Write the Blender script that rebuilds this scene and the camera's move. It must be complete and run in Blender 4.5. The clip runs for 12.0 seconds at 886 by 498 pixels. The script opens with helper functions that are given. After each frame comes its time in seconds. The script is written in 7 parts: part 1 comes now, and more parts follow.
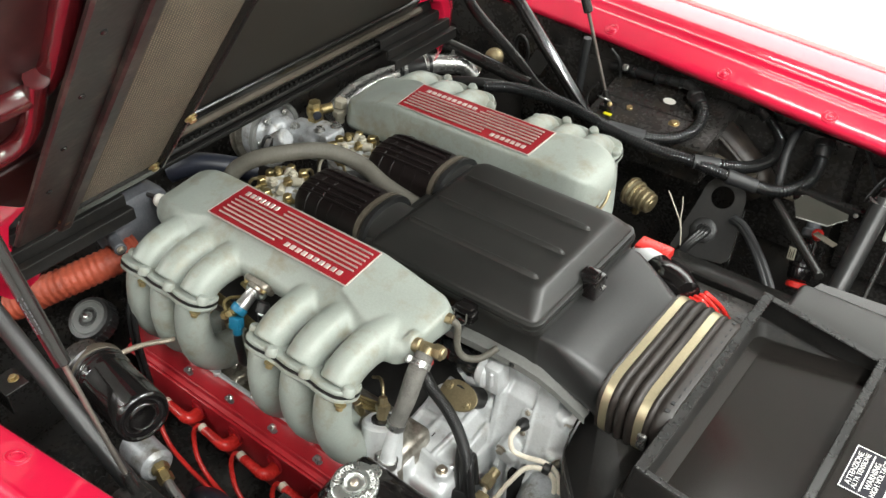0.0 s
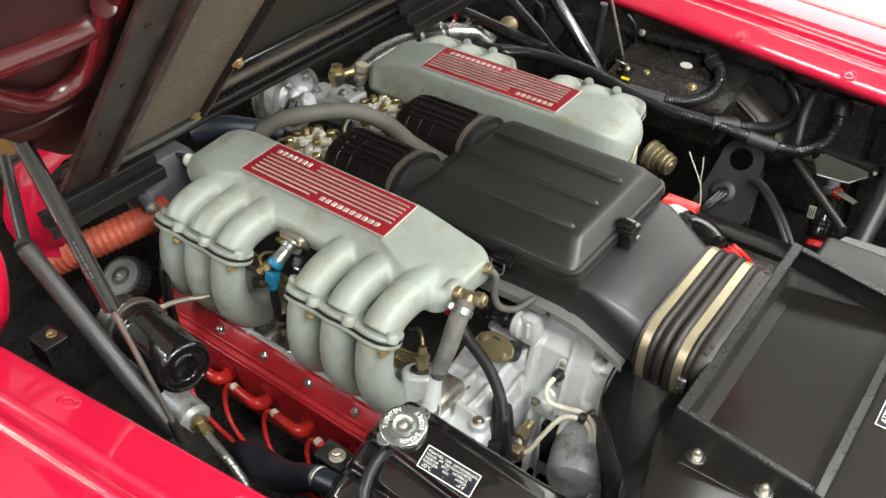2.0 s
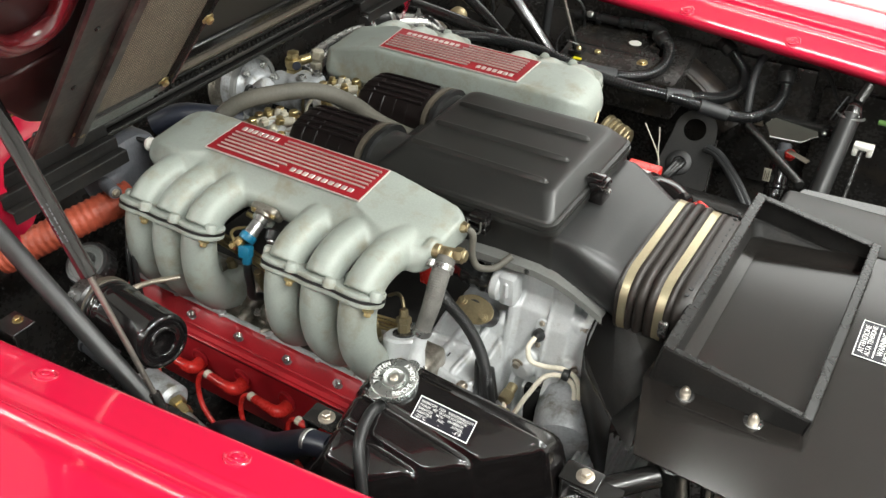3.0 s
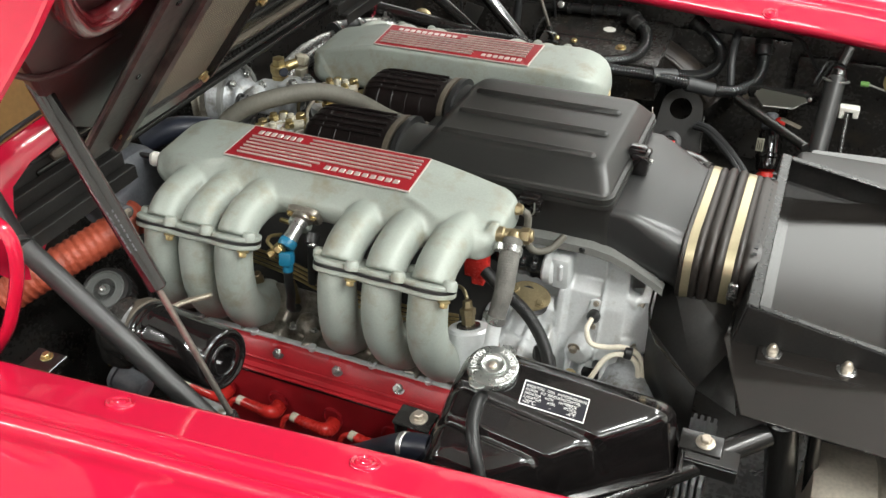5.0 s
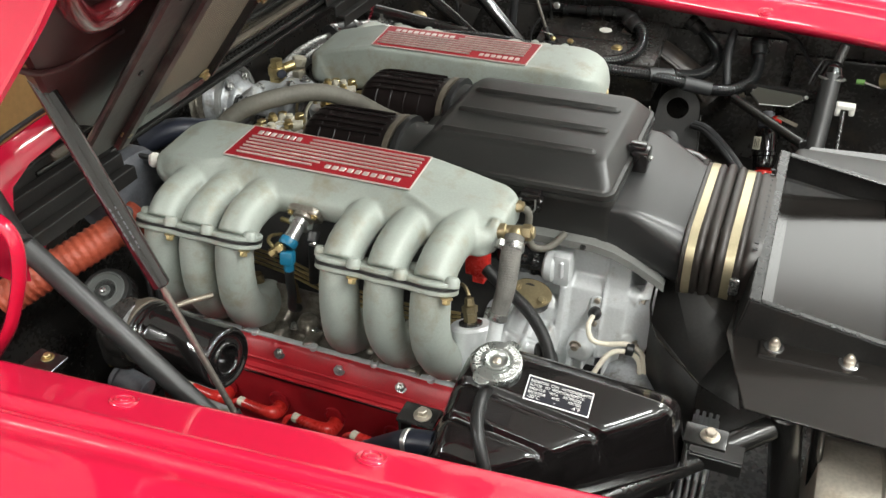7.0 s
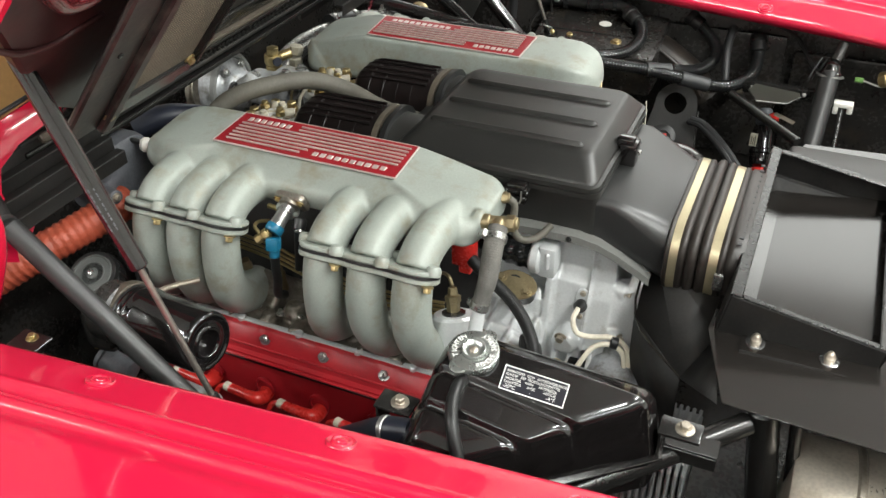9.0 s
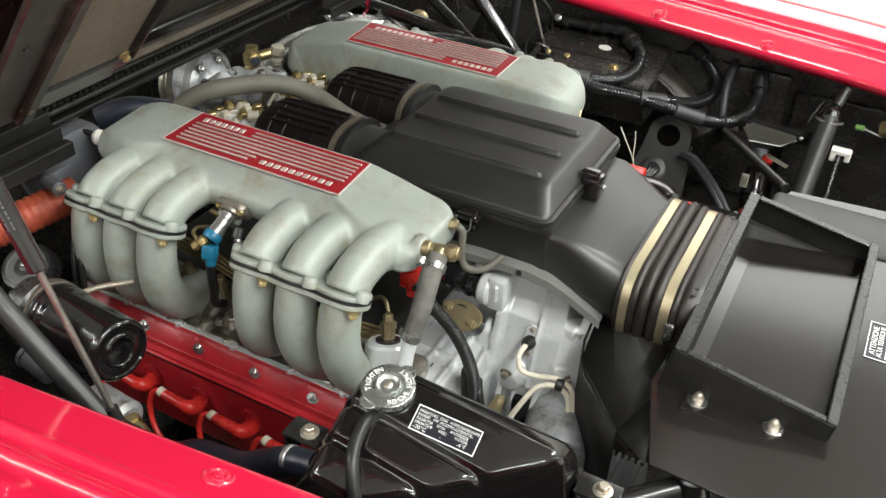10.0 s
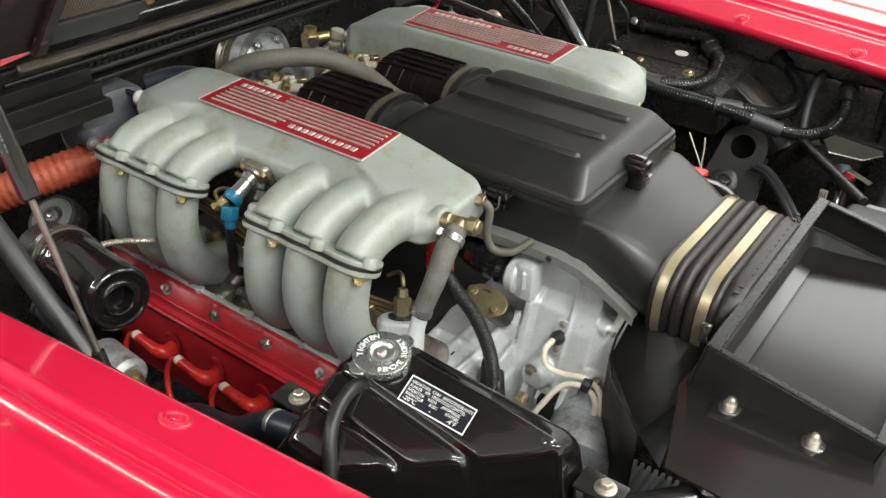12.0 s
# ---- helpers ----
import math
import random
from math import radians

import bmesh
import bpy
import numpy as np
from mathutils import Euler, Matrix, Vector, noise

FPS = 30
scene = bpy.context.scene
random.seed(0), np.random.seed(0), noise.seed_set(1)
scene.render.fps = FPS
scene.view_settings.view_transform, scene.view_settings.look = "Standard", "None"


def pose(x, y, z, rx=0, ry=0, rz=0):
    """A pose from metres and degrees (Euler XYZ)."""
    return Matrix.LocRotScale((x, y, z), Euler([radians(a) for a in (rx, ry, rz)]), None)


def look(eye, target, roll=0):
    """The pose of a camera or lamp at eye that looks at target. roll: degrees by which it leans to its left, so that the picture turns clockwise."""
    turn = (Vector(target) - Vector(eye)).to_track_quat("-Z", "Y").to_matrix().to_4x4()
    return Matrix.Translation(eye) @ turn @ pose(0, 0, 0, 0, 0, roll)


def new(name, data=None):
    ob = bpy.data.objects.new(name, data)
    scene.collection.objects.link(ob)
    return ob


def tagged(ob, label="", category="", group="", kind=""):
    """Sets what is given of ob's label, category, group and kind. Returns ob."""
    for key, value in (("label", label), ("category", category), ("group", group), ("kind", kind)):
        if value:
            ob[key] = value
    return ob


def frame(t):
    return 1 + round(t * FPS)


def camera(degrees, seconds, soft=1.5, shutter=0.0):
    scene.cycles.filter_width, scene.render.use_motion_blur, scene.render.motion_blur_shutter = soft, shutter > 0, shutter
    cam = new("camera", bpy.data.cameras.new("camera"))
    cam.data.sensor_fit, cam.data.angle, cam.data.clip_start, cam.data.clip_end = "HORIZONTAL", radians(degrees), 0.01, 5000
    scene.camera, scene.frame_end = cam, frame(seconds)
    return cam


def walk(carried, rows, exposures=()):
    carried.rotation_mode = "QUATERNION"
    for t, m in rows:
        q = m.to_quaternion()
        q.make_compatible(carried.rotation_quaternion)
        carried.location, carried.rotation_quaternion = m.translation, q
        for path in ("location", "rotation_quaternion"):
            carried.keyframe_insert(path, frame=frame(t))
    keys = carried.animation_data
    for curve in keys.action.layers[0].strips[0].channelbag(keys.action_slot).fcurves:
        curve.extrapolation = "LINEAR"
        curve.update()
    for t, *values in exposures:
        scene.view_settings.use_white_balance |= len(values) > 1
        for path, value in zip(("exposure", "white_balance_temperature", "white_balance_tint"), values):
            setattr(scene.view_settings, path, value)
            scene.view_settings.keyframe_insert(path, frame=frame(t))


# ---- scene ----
cam = camera(53.5, 12.0)
PATH = [
    (0, (0.922, -1.033, 1.887), (-0.06, 0.187, 0.643), -0.9),
    (0.5, (0.923, -1.034, 1.881), (-0.059, 0.186, 0.637), -0.8),
    (1, (0.93, -1.038, 1.879), (-0.052, 0.182, 0.635), -0.9),
    (1.5, (0.921, -1.063, 1.872), (-0.053, 0.161, 0.626), -0.8),
    (2, (0.888, -1.125, 1.839), (-0.065, 0.107, 0.584), -0.8),
    (2.5, (0.87, -1.162, 1.787), (0.007, 0.134, 0.531), 0.2),
    (3, (0.879, -1.213, 1.747), (0.01, 0.13, 0.547), -1.0),
    (3.2, (0.876, -1.237, 1.73), (0.003, 0.106, 0.533), -1.1),
    (4.8, (0.666, -1.311, 1.661), (-0.02, 0.172, 0.507), -1.7),
    (5, (0.647, -1.321, 1.66), (-0.031, 0.169, 0.51), -1.8),
    (5.5, (0.631, -1.334, 1.654), (-0.039, 0.166, 0.513), -2.0),
    (6, (0.642, -1.332, 1.654), (-0.027, 0.169, 0.513), -2.0),
    (6.5, (0.639, -1.334, 1.651), (-0.029, 0.169, 0.512), -2.0),
    (8.5, (0.651, -1.327, 1.645), (-0.02, 0.177, 0.51), -2.1),
    (9, (0.68, -1.323, 1.644), (-0.009, 0.163, 0.496), -1.4),
    (9.5, (0.73, -1.257, 1.648), (0.007, 0.214, 0.503), 1.2),
    (10, (0.767, -1.204, 1.638), (0.018, 0.257, 0.496), 2.2),
    (10.5, (0.807, -1.155, 1.633), (-0.002, 0.278, 0.496), 2.3),
    (11, (0.838, -1.131, 1.625), (-0.02, 0.284, 0.502), 2.2),
    (11.5, (0.862, -1.128, 1.602), (-0.042, 0.273, 0.498), 2.2),
    (12, (0.852, -1.134, 1.524), (-0.109, 0.251, 0.448), 2.2),
]
walk(cam, [(t, look(eye, target, roll)) for t, eye, target, roll in PATH], ((0.0, 0.20), (6.5, 0.18), (8.5, 0.14), (10.5, 0.11), (11.0, 0.13), (12.0, 0.02)))

# ---- world, lights, exposure ----
world = bpy.data.worlds.new("world")
scene.world = world
world.use_nodes = True
world.node_tree.nodes["Background"].inputs[0].default_value = (0.78, 0.80, 0.77, 1)
world.node_tree.nodes["Background"].inputs[1].default_value = 0.05
scene.view_settings.exposure = 0.20


def ceiling_lamp(x, y, sx, sy, watts, group="ceiling lights"):
    data = bpy.data.lights.new("ceiling_light", "AREA")
    data.shape, data.size, data.size_y, data.energy, data.color = "RECTANGLE", sx, sy, watts, (0.98, 1.0, 0.960)
    ob = new("ceiling_light", data)
    ob.matrix_basis = pose(x, y, 2.93)
    return ob


for lx, ly, lw in ((1.75, -1.0, 62), (1.75, 1.0, 62), (3.6, -0.9, 86), (-2.1, -2.4, 55), (4.2, 2.2, 60), (2.8, -2.8, 30)):
    ceiling_lamp(lx, ly, 0.12, 1.3, lw)
ceiling_lamp(0.1, 4.4, 5.4, 2.8, 170)
ceiling_lamp(-0.6, -2.9, 4.0, 0.14, 58)
ceiling_lamp(0.15, 1.30, 0.9, 0.14, 6)


# ---- materials ----
def mat(name, col, rough=0.5, metal=0.0, var=0.15, scale=6.0, fine=90.0, bump=0.15, coat=0.0, rvar=0.1, dirt=None, dirt_at=0.62, depth=0.001):
    """A surface with stains at a large scale, grain at a small one, and fine relief."""
    m = bpy.data.materials.new(name)
    m.use_nodes = True
    t = m.node_tree
    b = t.nodes["Principled BSDF"]
    co = t.nodes.new("ShaderNodeTexCoord")
    n1, n2 = t.nodes.new("ShaderNodeTexNoise"), t.nodes.new("ShaderNodeTexNoise")
    n1.inputs["Scale"].default_value, n1.inputs["Detail"].default_value = scale, 5
    n2.inputs["Scale"].default_value, n2.inputs["Detail"].default_value = fine, 3
    for n in (n1, n2):
        t.links.new(co.outputs["Object"], n.inputs["Vector"])
    mixn = t.nodes.new("ShaderNodeMath")
    mixn.operation = "MULTIPLY_ADD"
    mixn.inputs[1].default_value = 0.35
    t.links.new(n2.outputs["Fac"], mixn.inputs[0])
    add = t.nodes.new("ShaderNodeMath")
    add.operation = "MULTIPLY"
    add.inputs[1].default_value = 0.65
    t.links.new(n1.outputs["Fac"], add.inputs[0])
    t.links.new(add.outputs[0], mixn.inputs[2])
    ramp = t.nodes.new("ShaderNodeValToRGB")
    lo = [max(c * (1 - 2 * var), 0) for c in col]
    hi = [min(c * (1 + 2 * var), 1) for c in col]
    ramp.color_ramp.elements[0].position, ramp.color_ramp.elements[0].color = 0.3, (*lo, 1)
    ramp.color_ramp.elements[1].position, ramp.color_ramp.elements[1].color = 0.7, (*hi, 1)
    t.links.new(mixn.outputs[0], ramp.inputs[0])
    out = ramp.outputs[0]
    if dirt:
        n3 = t.nodes.new("ShaderNodeTexNoise")
        n3.inputs["Scale"].default_value, n3.inputs["Detail"].default_value = scale * 2.3, 8
        n3.inputs["Roughness"].default_value = 0.7
        t.links.new(co.outputs["Object"], n3.inputs["Vector"])
        r3 = t.nodes.new("ShaderNodeValToRGB")
        r3.color_ramp.elements[0].position, r3.color_ramp.elements[1].position = dirt_at - 0.1, dirt_at + 0.12
        t.links.new(n3.outputs["Fac"], r3.inputs[0])
        mx = t.nodes.new("ShaderNodeMix")
        mx.data_type = "RGBA"
        t.links.new(r3.outputs[0], mx.inputs[0])
        t.links.new(out, mx.inputs[6])
        mx.inputs[7].default_value = (*dirt, 1)
        out = mx.outputs[2]
    t.links.new(out, b.inputs["Base Color"])
    b.inputs["Metallic"].default_value = metal
    rr = t.nodes.new("ShaderNodeMapRange")
    rr.inputs["To Min"].default_value, rr.inputs["To Max"].default_value = max(rough - rvar, 0.03), min(rough + rvar, 1)
    t.links.new(mixn.outputs[0], rr.inputs[0])
    t.links.new(rr.outputs[0], b.inputs["Roughness"])
    if coat:
        b.inputs["Coat Weight"].default_value, b.inputs["Coat Roughness"].default_value, b.inputs["Coat IOR"].default_value = coat, 0.03, 1.5
    if bump:
        bp = t.nodes.new("ShaderNodeBump")
        bp.inputs["Strength"].default_value, bp.inputs["Distance"].default_value = bump, depth
        t.links.new(n2.outputs["Fac"], bp.inputs["Height"])
        t.links.new(bp.outputs[0], b.inputs["Normal"])
    return m


M_CAST = mat("grey_cast_paint", (0.300, 0.328, 0.296), 0.46, 0.1, 0.07, 8, 340, 0.30, dirt=(0.235, 0.222, 0.165), dirt_at=0.60, depth=0.0005)
M_GASKET = mat("black_gasket", (0.008, 0.008, 0.008), 0.5, 0.0, 0.1, 20, 150, 0.0)
M_ALU = mat("cast_aluminium", (0.68, 0.695, 0.70), 0.38, 0.30, 0.06, 10, 240, 0.4, dirt=(0.40, 0.385, 0.345), dirt_at=0.66)
M_ALU_DARK = mat("oily_cast_aluminium", (0.34, 0.315, 0.27), 0.33, 0.7, 0.16, 11, 160, 0.4, dirt=(0.10, 0.082, 0.060), dirt_at=0.57)
M_ALU_BRIGHT = mat("polished_aluminium", (0.75, 0.75, 0.74), 0.25, 1.0, 0.06, 12, 150, 0.08)
M_CAMRED = mat("red_crackle_paint", (0.42, 0.016, 0.024), 0.36, 0.0, 0.14, 10, 420, 0.35, depth=0.0008)
M_PLATERED = mat("red_plate_paint", (0.25, 0.012, 0.018), 0.42, 0.0, 0.10, 12, 380, 0.25)
M_PLATERED.node_tree.nodes["Principled BSDF"].inputs["Specular IOR Level"].default_value = 0.3
M_BODY = mat("red_body_paint", (0.60, 0.0095, 0.046), 0.15, 0.0, 0.02, 3, 60, 0.0, coat=1.0, rvar=0.03)
M_BOX = mat("black_box_plastic", (0.0130, 0.0130, 0.0118), 0.42, 0.0, 0.22, 5, 300, 0.28, rvar=0.10, dirt=(0.022, 0.021, 0.018), dirt_at=0.64, depth=0.0006)
M_BOX.node_tree.nodes["Principled BSDF"].inputs["Specular IOR Level"].default_value = 0.75
M_GLOSS = mat("gloss_black_enamel", (0.007, 0.006, 0.006), 0.14, 0.0, 0.2, 8, 60, 0.03, coat=0.6, rvar=0.04)
M_SATIN = mat("satin_black_paint", (0.013, 0.0125, 0.0118), 0.25, 0.0, 0.2, 7, 160, 0.05, rvar=0.06, dirt=(0.020, 0.018, 0.016), dirt_at=0.66)
M_BAY = mat("black_bay_paint", (0.024, 0.0225, 0.021), 0.27, 0.0, 0.35, 7, 120, 0.2, rvar=0.15, dirt=(0.036, 0.029, 0.022), dirt_at=0.62)
M_PANEL = mat("gloss_black_sheet", (0.0135, 0.0118, 0.0106), 0.15, 0.0, 0.12, 2, 60, 0.0, rvar=0.03)
M_PANEL.node_tree.nodes["Principled BSDF"].inputs["Specular IOR Level"].default_value = 0.65
M_WELL = mat("reflective_black_sheet", (0.014, 0.0128, 0.0115), 0.17, 0.0, 0.12, 2, 60, 0.0, rvar=0.03)
M_WELL.node_tree.nodes["Principled BSDF"].inputs["Specular IOR Level"].default_value = 0.80
M_WELL.node_tree.nodes["Principled BSDF"].inputs["IOR"].default_value = 1.62
# Extra red in this enamel puts in the reddish highlights along the beads.
M_LIDRED = mat("inner_enamel_red_sheen", (0.075, 0.007, 0.009), 0.22, 0.0, 0.08, 3, 60, 0.0, coat=0.8, rvar=0.04)
M_RUBBER = mat("black_rubber", (0.012, 0.012, 0.012), 0.40, 0.0, 0.2, 12, 150, 0.1)
M_BOOT = mat("black_boot_rubber", (0.0085, 0.0060, 0.0058), 0.37, 0.0, 0.2, 12, 150, 0.05)
M_BOOT.node_tree.nodes["Principled BSDF"].inputs["Specular IOR Level"].default_value = 0.32
M_GREYHOSE = mat("grey_rubber_hose", (0.108, 0.101, 0.083), 0.62, 0.0, 0.15, 14, 220, 0.3)
M_BRAIDHOSE = mat("dusty_fabric_hose", (0.108, 0.104, 0.094), 0.8, 0.0, 0.25, 40, 600, 0.9)
M_BRASS = mat("yellow_zinc_brass", (0.44, 0.35, 0.175), 0.36, 0.9, 0.2, 40, 300, 0.1)
M_STRAP = mat("gold_zinc_strap", (0.50, 0.44, 0.29), 0.34, 0.75, 0.08, 10, 300, 0.1)
M_ZINC = mat("zinc_steel", (0.44, 0.44, 0.425), 0.28, 0.9, 0.1, 25, 250, 0.1)
M_HOSE = mat("glossy_black_plastic", (0.012, 0.0125, 0.013), 0.16, 0.0, 0.15, 12, 150, 0.0, coat=0.4, rvar=0.04)
M_DULLBLACK = mat("dull_black_steel", (0.015, 0.0143, 0.0135), 0.55, 0.0, 0.3, 9, 200, 0.2, dirt=(0.022, 0.019, 0.015), dirt_at=0.62)
M_DULLBLACK.node_tree.nodes["Principled BSDF"].inputs["Specular IOR Level"].default_value = 0.25
M_SILENCER = mat("heat_stained_stainless", (0.70, 0.63, 0.53), 0.30, 0.7, 0.12, 9, 200, 0.1, dirt=(0.42, 0.34, 0.24), dirt_at=0.6)
M_RIM = mat("worn_black_rim", (0.013, 0.013, 0.0125), 0.28, 0.0, 0.2, 14, 160, 0.08, dirt=(0.05, 0.049, 0.046), dirt_at=0.68)
M_BELLOWS = mat("brown_black_rubber", (0.022, 0.018, 0.0155), 0.42, 0.0, 0.25, 10, 150, 0.05)
M_PUMP = mat("blue_grey_aluminium", (0.42, 0.435, 0.45), 0.42, 0.35, 0.15, 14, 200, 0.3, dirt=(0.15, 0.135, 0.10), dirt_at=0.58)
M_RODSTEEL = mat("dull_rod_steel", (0.20, 0.18, 0.16), 0.34, 0.7, 0.15, 20, 200, 0.05)
M_DUCT = mat("grey_black_plastic", (0.024, 0.0243, 0.0240), 0.34, 0.0, 0.15, 5, 300, 0.1, rvar=0.08, depth=0.0005)
M_ARCH = mat("brown_stained_steel", (0.020, 0.0165, 0.0140), 0.38, 0.0, 0.35, 8, 120, 0.25, dirt=(0.055, 0.043, 0.033), dirt_at=0.57)
M_ORANGE = mat("orange_duct_fabric", (0.36, 0.068, 0.034), 0.50, 0.0, 0.20, 18, 120, 0.8, depth=0.003)
M_WHITE = mat("cream_wire", (0.72, 0.66, 0.54), 0.5, 0.0, 0.08, 30, 200, 0.1)
M_CLIPW = mat("white_plastic", (0.78, 0.76, 0.70), 0.4, 0.0, 0.05, 20, 100, 0.0)
M_BLUE = mat("blue_plastic", (0.008, 0.125, 0.22), 0.35, 0.0, 0.1, 30, 200, 0.05)
M_REDRUB = mat("red_silicone", (0.60, 0.028, 0.022), 0.28, 0.0, 0.12, 25, 200, 0.1)
M_PRINT = mat("white_print", (0.80, 0.80, 0.78), 0.5, 0.0, 0.03, 20, 100, 0.0)
M_SILVERLET = mat("silver_lettering", (0.60, 0.52, 0.48), 0.42, 0.5, 0.08, 30, 300, 0.1)
M_LABEL = mat("black_label", (0.008, 0.008, 0.014), 0.3, 0.0, 0.1, 20, 100, 0.0)
M_TAN = mat("tan_board", (0.45, 0.25, 0.08), 0.6, 0.0, 0.1, 4, 60, 0.1)
M_WALL = mat("white_wall_paint", (0.80, 0.79, 0.76), 0.7, 0.0, 0.03, 2, 60, 0.1)
M_FLOOR = mat("pale_grey_floor", (0.72, 0.72, 0.70), 0.35, 0.0, 0.05, 2, 60, 0.05)
M_CEIL = mat("grey_ceiling_paint", (0.50, 0.50, 0.495), 0.8, 0.0, 0.02, 2, 60, 0.05)
M_NAVY = mat("dark_blue_hose", (0.012, 0.0145, 0.024), 0.42, 0.0, 0.2, 12, 200, 0.1)
M_MUFF = mat("dull_stainless", (0.46, 0.41, 0.34), 0.38, 0.8, 0.15, 10, 200, 0.1)
M_GREYBOX = mat("grey_plastic_cap", (0.024, 0.0248, 0.026), 0.5, 0.0, 0.1, 20, 200, 0.1)
M_CAPGREY = mat("green_grey_plastic", (0.085, 0.090, 0.086), 0.42, 0.0, 0.1, 20, 200, 0.1)
M_RELAY = mat("olive_grey_plate", (0.034, 0.034, 0.028), 0.34, 0.0, 0.2, 14, 160, 0.1)
M_OLIVE = mat("olive_zinc", (0.36, 0.295, 0.175), 0.40, 0.85, 0.15, 25, 250, 0.1)


def weave_mat():
    m = mat("woven_grille_cloth", (0.29, 0.26, 0.178), 0.75, 0.0, 0.28, 7, 90, 0.0)
    t = m.node_tree
    co = t.nodes.new("ShaderNodeTexCoord")
    waves = []
    for way, sc in (("X", 210), ("Y", 150)):
        w = t.nodes.new("ShaderNodeTexWave")
        w.bands_direction = way
        w.inputs["Scale"].default_value, w.inputs["Distortion"].default_value = sc / 2, 0.6
        t.links.new(co.outputs["Object"], w.inputs["Vector"])
        waves.append(w)
    mul = t.nodes.new("ShaderNodeMath")
    mul.operation = "MULTIPLY"
    t.links.new(waves[0].outputs["Fac"], mul.inputs[0])
    t.links.new(waves[1].outputs["Fac"], mul.inputs[1])
    bp = t.nodes.new("ShaderNodeBump")
    bp.inputs["Strength"].default_value, bp.inputs["Distance"].default_value = 1.0, 0.002
    t.links.new(mul.outputs[0], bp.inputs["Height"])
    b = t.nodes["Principled BSDF"]
    t.links.new(bp.outputs[0], b.inputs["Normal"])
    old = b.inputs["Base Color"].links[0].from_socket
    mx = t.nodes.new("ShaderNodeMix")
    mx.data_type = "RGBA"
    t.links.new(mul.outputs[0], mx.inputs[0])
    mx.inputs[6].default_value = (0.060, 0.053, 0.038, 1)
    t.links.new(old, mx.inputs[7])
    t.links.new(mx.outputs[2], b.inputs["Base Color"])
    return m


M_WEAVE = weave_mat()
M_FRAME = mat("worn_black_frame", (0.0115, 0.011, 0.0095), 0.42, 0.0, 0.40, 11, 120, 0.35, rvar=0.16, dirt=(0.060, 0.052, 0.043), dirt_at=0.60)
M_BROWN = mat("dark_brown_board", (0.030, 0.027, 0.0215), 0.55, 0.0, 0.2, 3, 80, 0.1)
M_TRIM = mat("dull_brown_trim", (0.10, 0.085, 0.065), 0.45, 0.3, 0.2, 12, 120, 0.1)
M_HOLE = mat("deep_black", (0.004, 0.004, 0.004), 0.9, 0.0, 0.1, 10, 100, 0.0)
M_DARKGREY = mat("dark_grey_steel", (0.022, 0.021, 0.019), 0.6, 0.0, 0.25, 9, 200, 0.2)
M_CAP = mat("bright_plated_cap", (0.42, 0.44, 0.42), 0.27, 0.9, 0.08, 30, 300, 0.15, rvar=0.12)
M_CREAM = mat("cream_fitting", (0.42, 0.39, 0.31), 0.45, 0.1, 0.12, 30, 200, 0.1)
M_LGREY = mat("light_grey_plastic", (0.17, 0.172, 0.162), 0.55, 0.0, 0.1, 20, 200, 0.1)
M_STEELBLUE = mat("dusty_blue_grey", (0.105, 0.110, 0.122), 0.55, 0.1, 0.2, 14, 200, 0.3)
M_GREEN = mat("green_plastic", (0.13, 0.27, 0.07), 0.4, 0.0, 0.1, 20, 100, 0.0)
M_YELLOW = mat("yellow_plastic", (0.75, 0.70, 0.02), 0.4, 0.0, 0.1, 20, 100, 0.0)
# The dirt patches here stand for cloudy reflections in the glossy panel.
M_MAROON = mat("maroon_enamel_cloudy_sheen", (0.040, 0.0140, 0.0135), 0.33, 0.0, 0.4, 5, 60, 0.15, rvar=0.16, dirt=(0.020, 0.010, 0.010), dirt_at=0.56)
M_MATT = mat("matt_black_steel", (0.016, 0.0152, 0.0145), 0.5, 0.0, 0.3, 9, 200, 0.3, dirt=(0.03, 0.026, 0.02), dirt_at=0.62)


# ---- builders ----
def thing(name, label, category, at=(0, 0, 0), group="", kind=""):
    ob = new(name)
    ob.empty_display_size = 0.02
    ob.matrix_basis = Matrix.Translation(at) if not isinstance(at, Matrix) else at
    return tagged(ob, label, category, group, kind)


def finish(bm, name, material, angle=35):
    me = bpy.data.meshes.new(name)
    bmesh.ops.recalc_face_normals(bm, faces=bm.faces)
    bm.to_mesh(me)
    bm.free()
    me.materials.append(material)
    me.polygons.foreach_set("use_smooth", [True] * len(me.polygons))
    me.set_sharp_from_angle(angle=radians(angle))
    return me


def part(name, bm, material, parent=None, label="", angle=35):
    """One mesh under a thing, or under a part; built in the world's axes."""
    ob = new(name, finish(bm, name, material, angle))
    if parent:
        ob.parent = parent
        ob.matrix_parent_inverse = parent.matrix_basis.inverted() if parent.parent is None else Matrix()
    return tagged(ob, label)


def solo(name, bm, material, label, category, group="", kind="", angle=35):
    """A thing of one mesh."""
    return tagged(part(name, bm, material, None, "", angle), label, category, group, kind)


def aim(p, q):
    """A pose at p whose z axis points at q."""
    d = Vector(q) - Vector(p)
    return Matrix.Translation(p) @ d.to_track_quat("Z", "Y").to_matrix().to_4x4()


def add(bm, other):
    me = bpy.data.meshes.new("tmp")
    other.to_mesh(me)
    other.free()
    bm.from_mesh(me)
    bpy.data.meshes.remove(me)
    return bm


def join(*bms):
    for other in bms[1:]:
        add(bms[0], other)
    return bms[0]


def moved(bm, m):
    bmesh.ops.transform(bm, matrix=m, verts=bm.verts)
    return bm


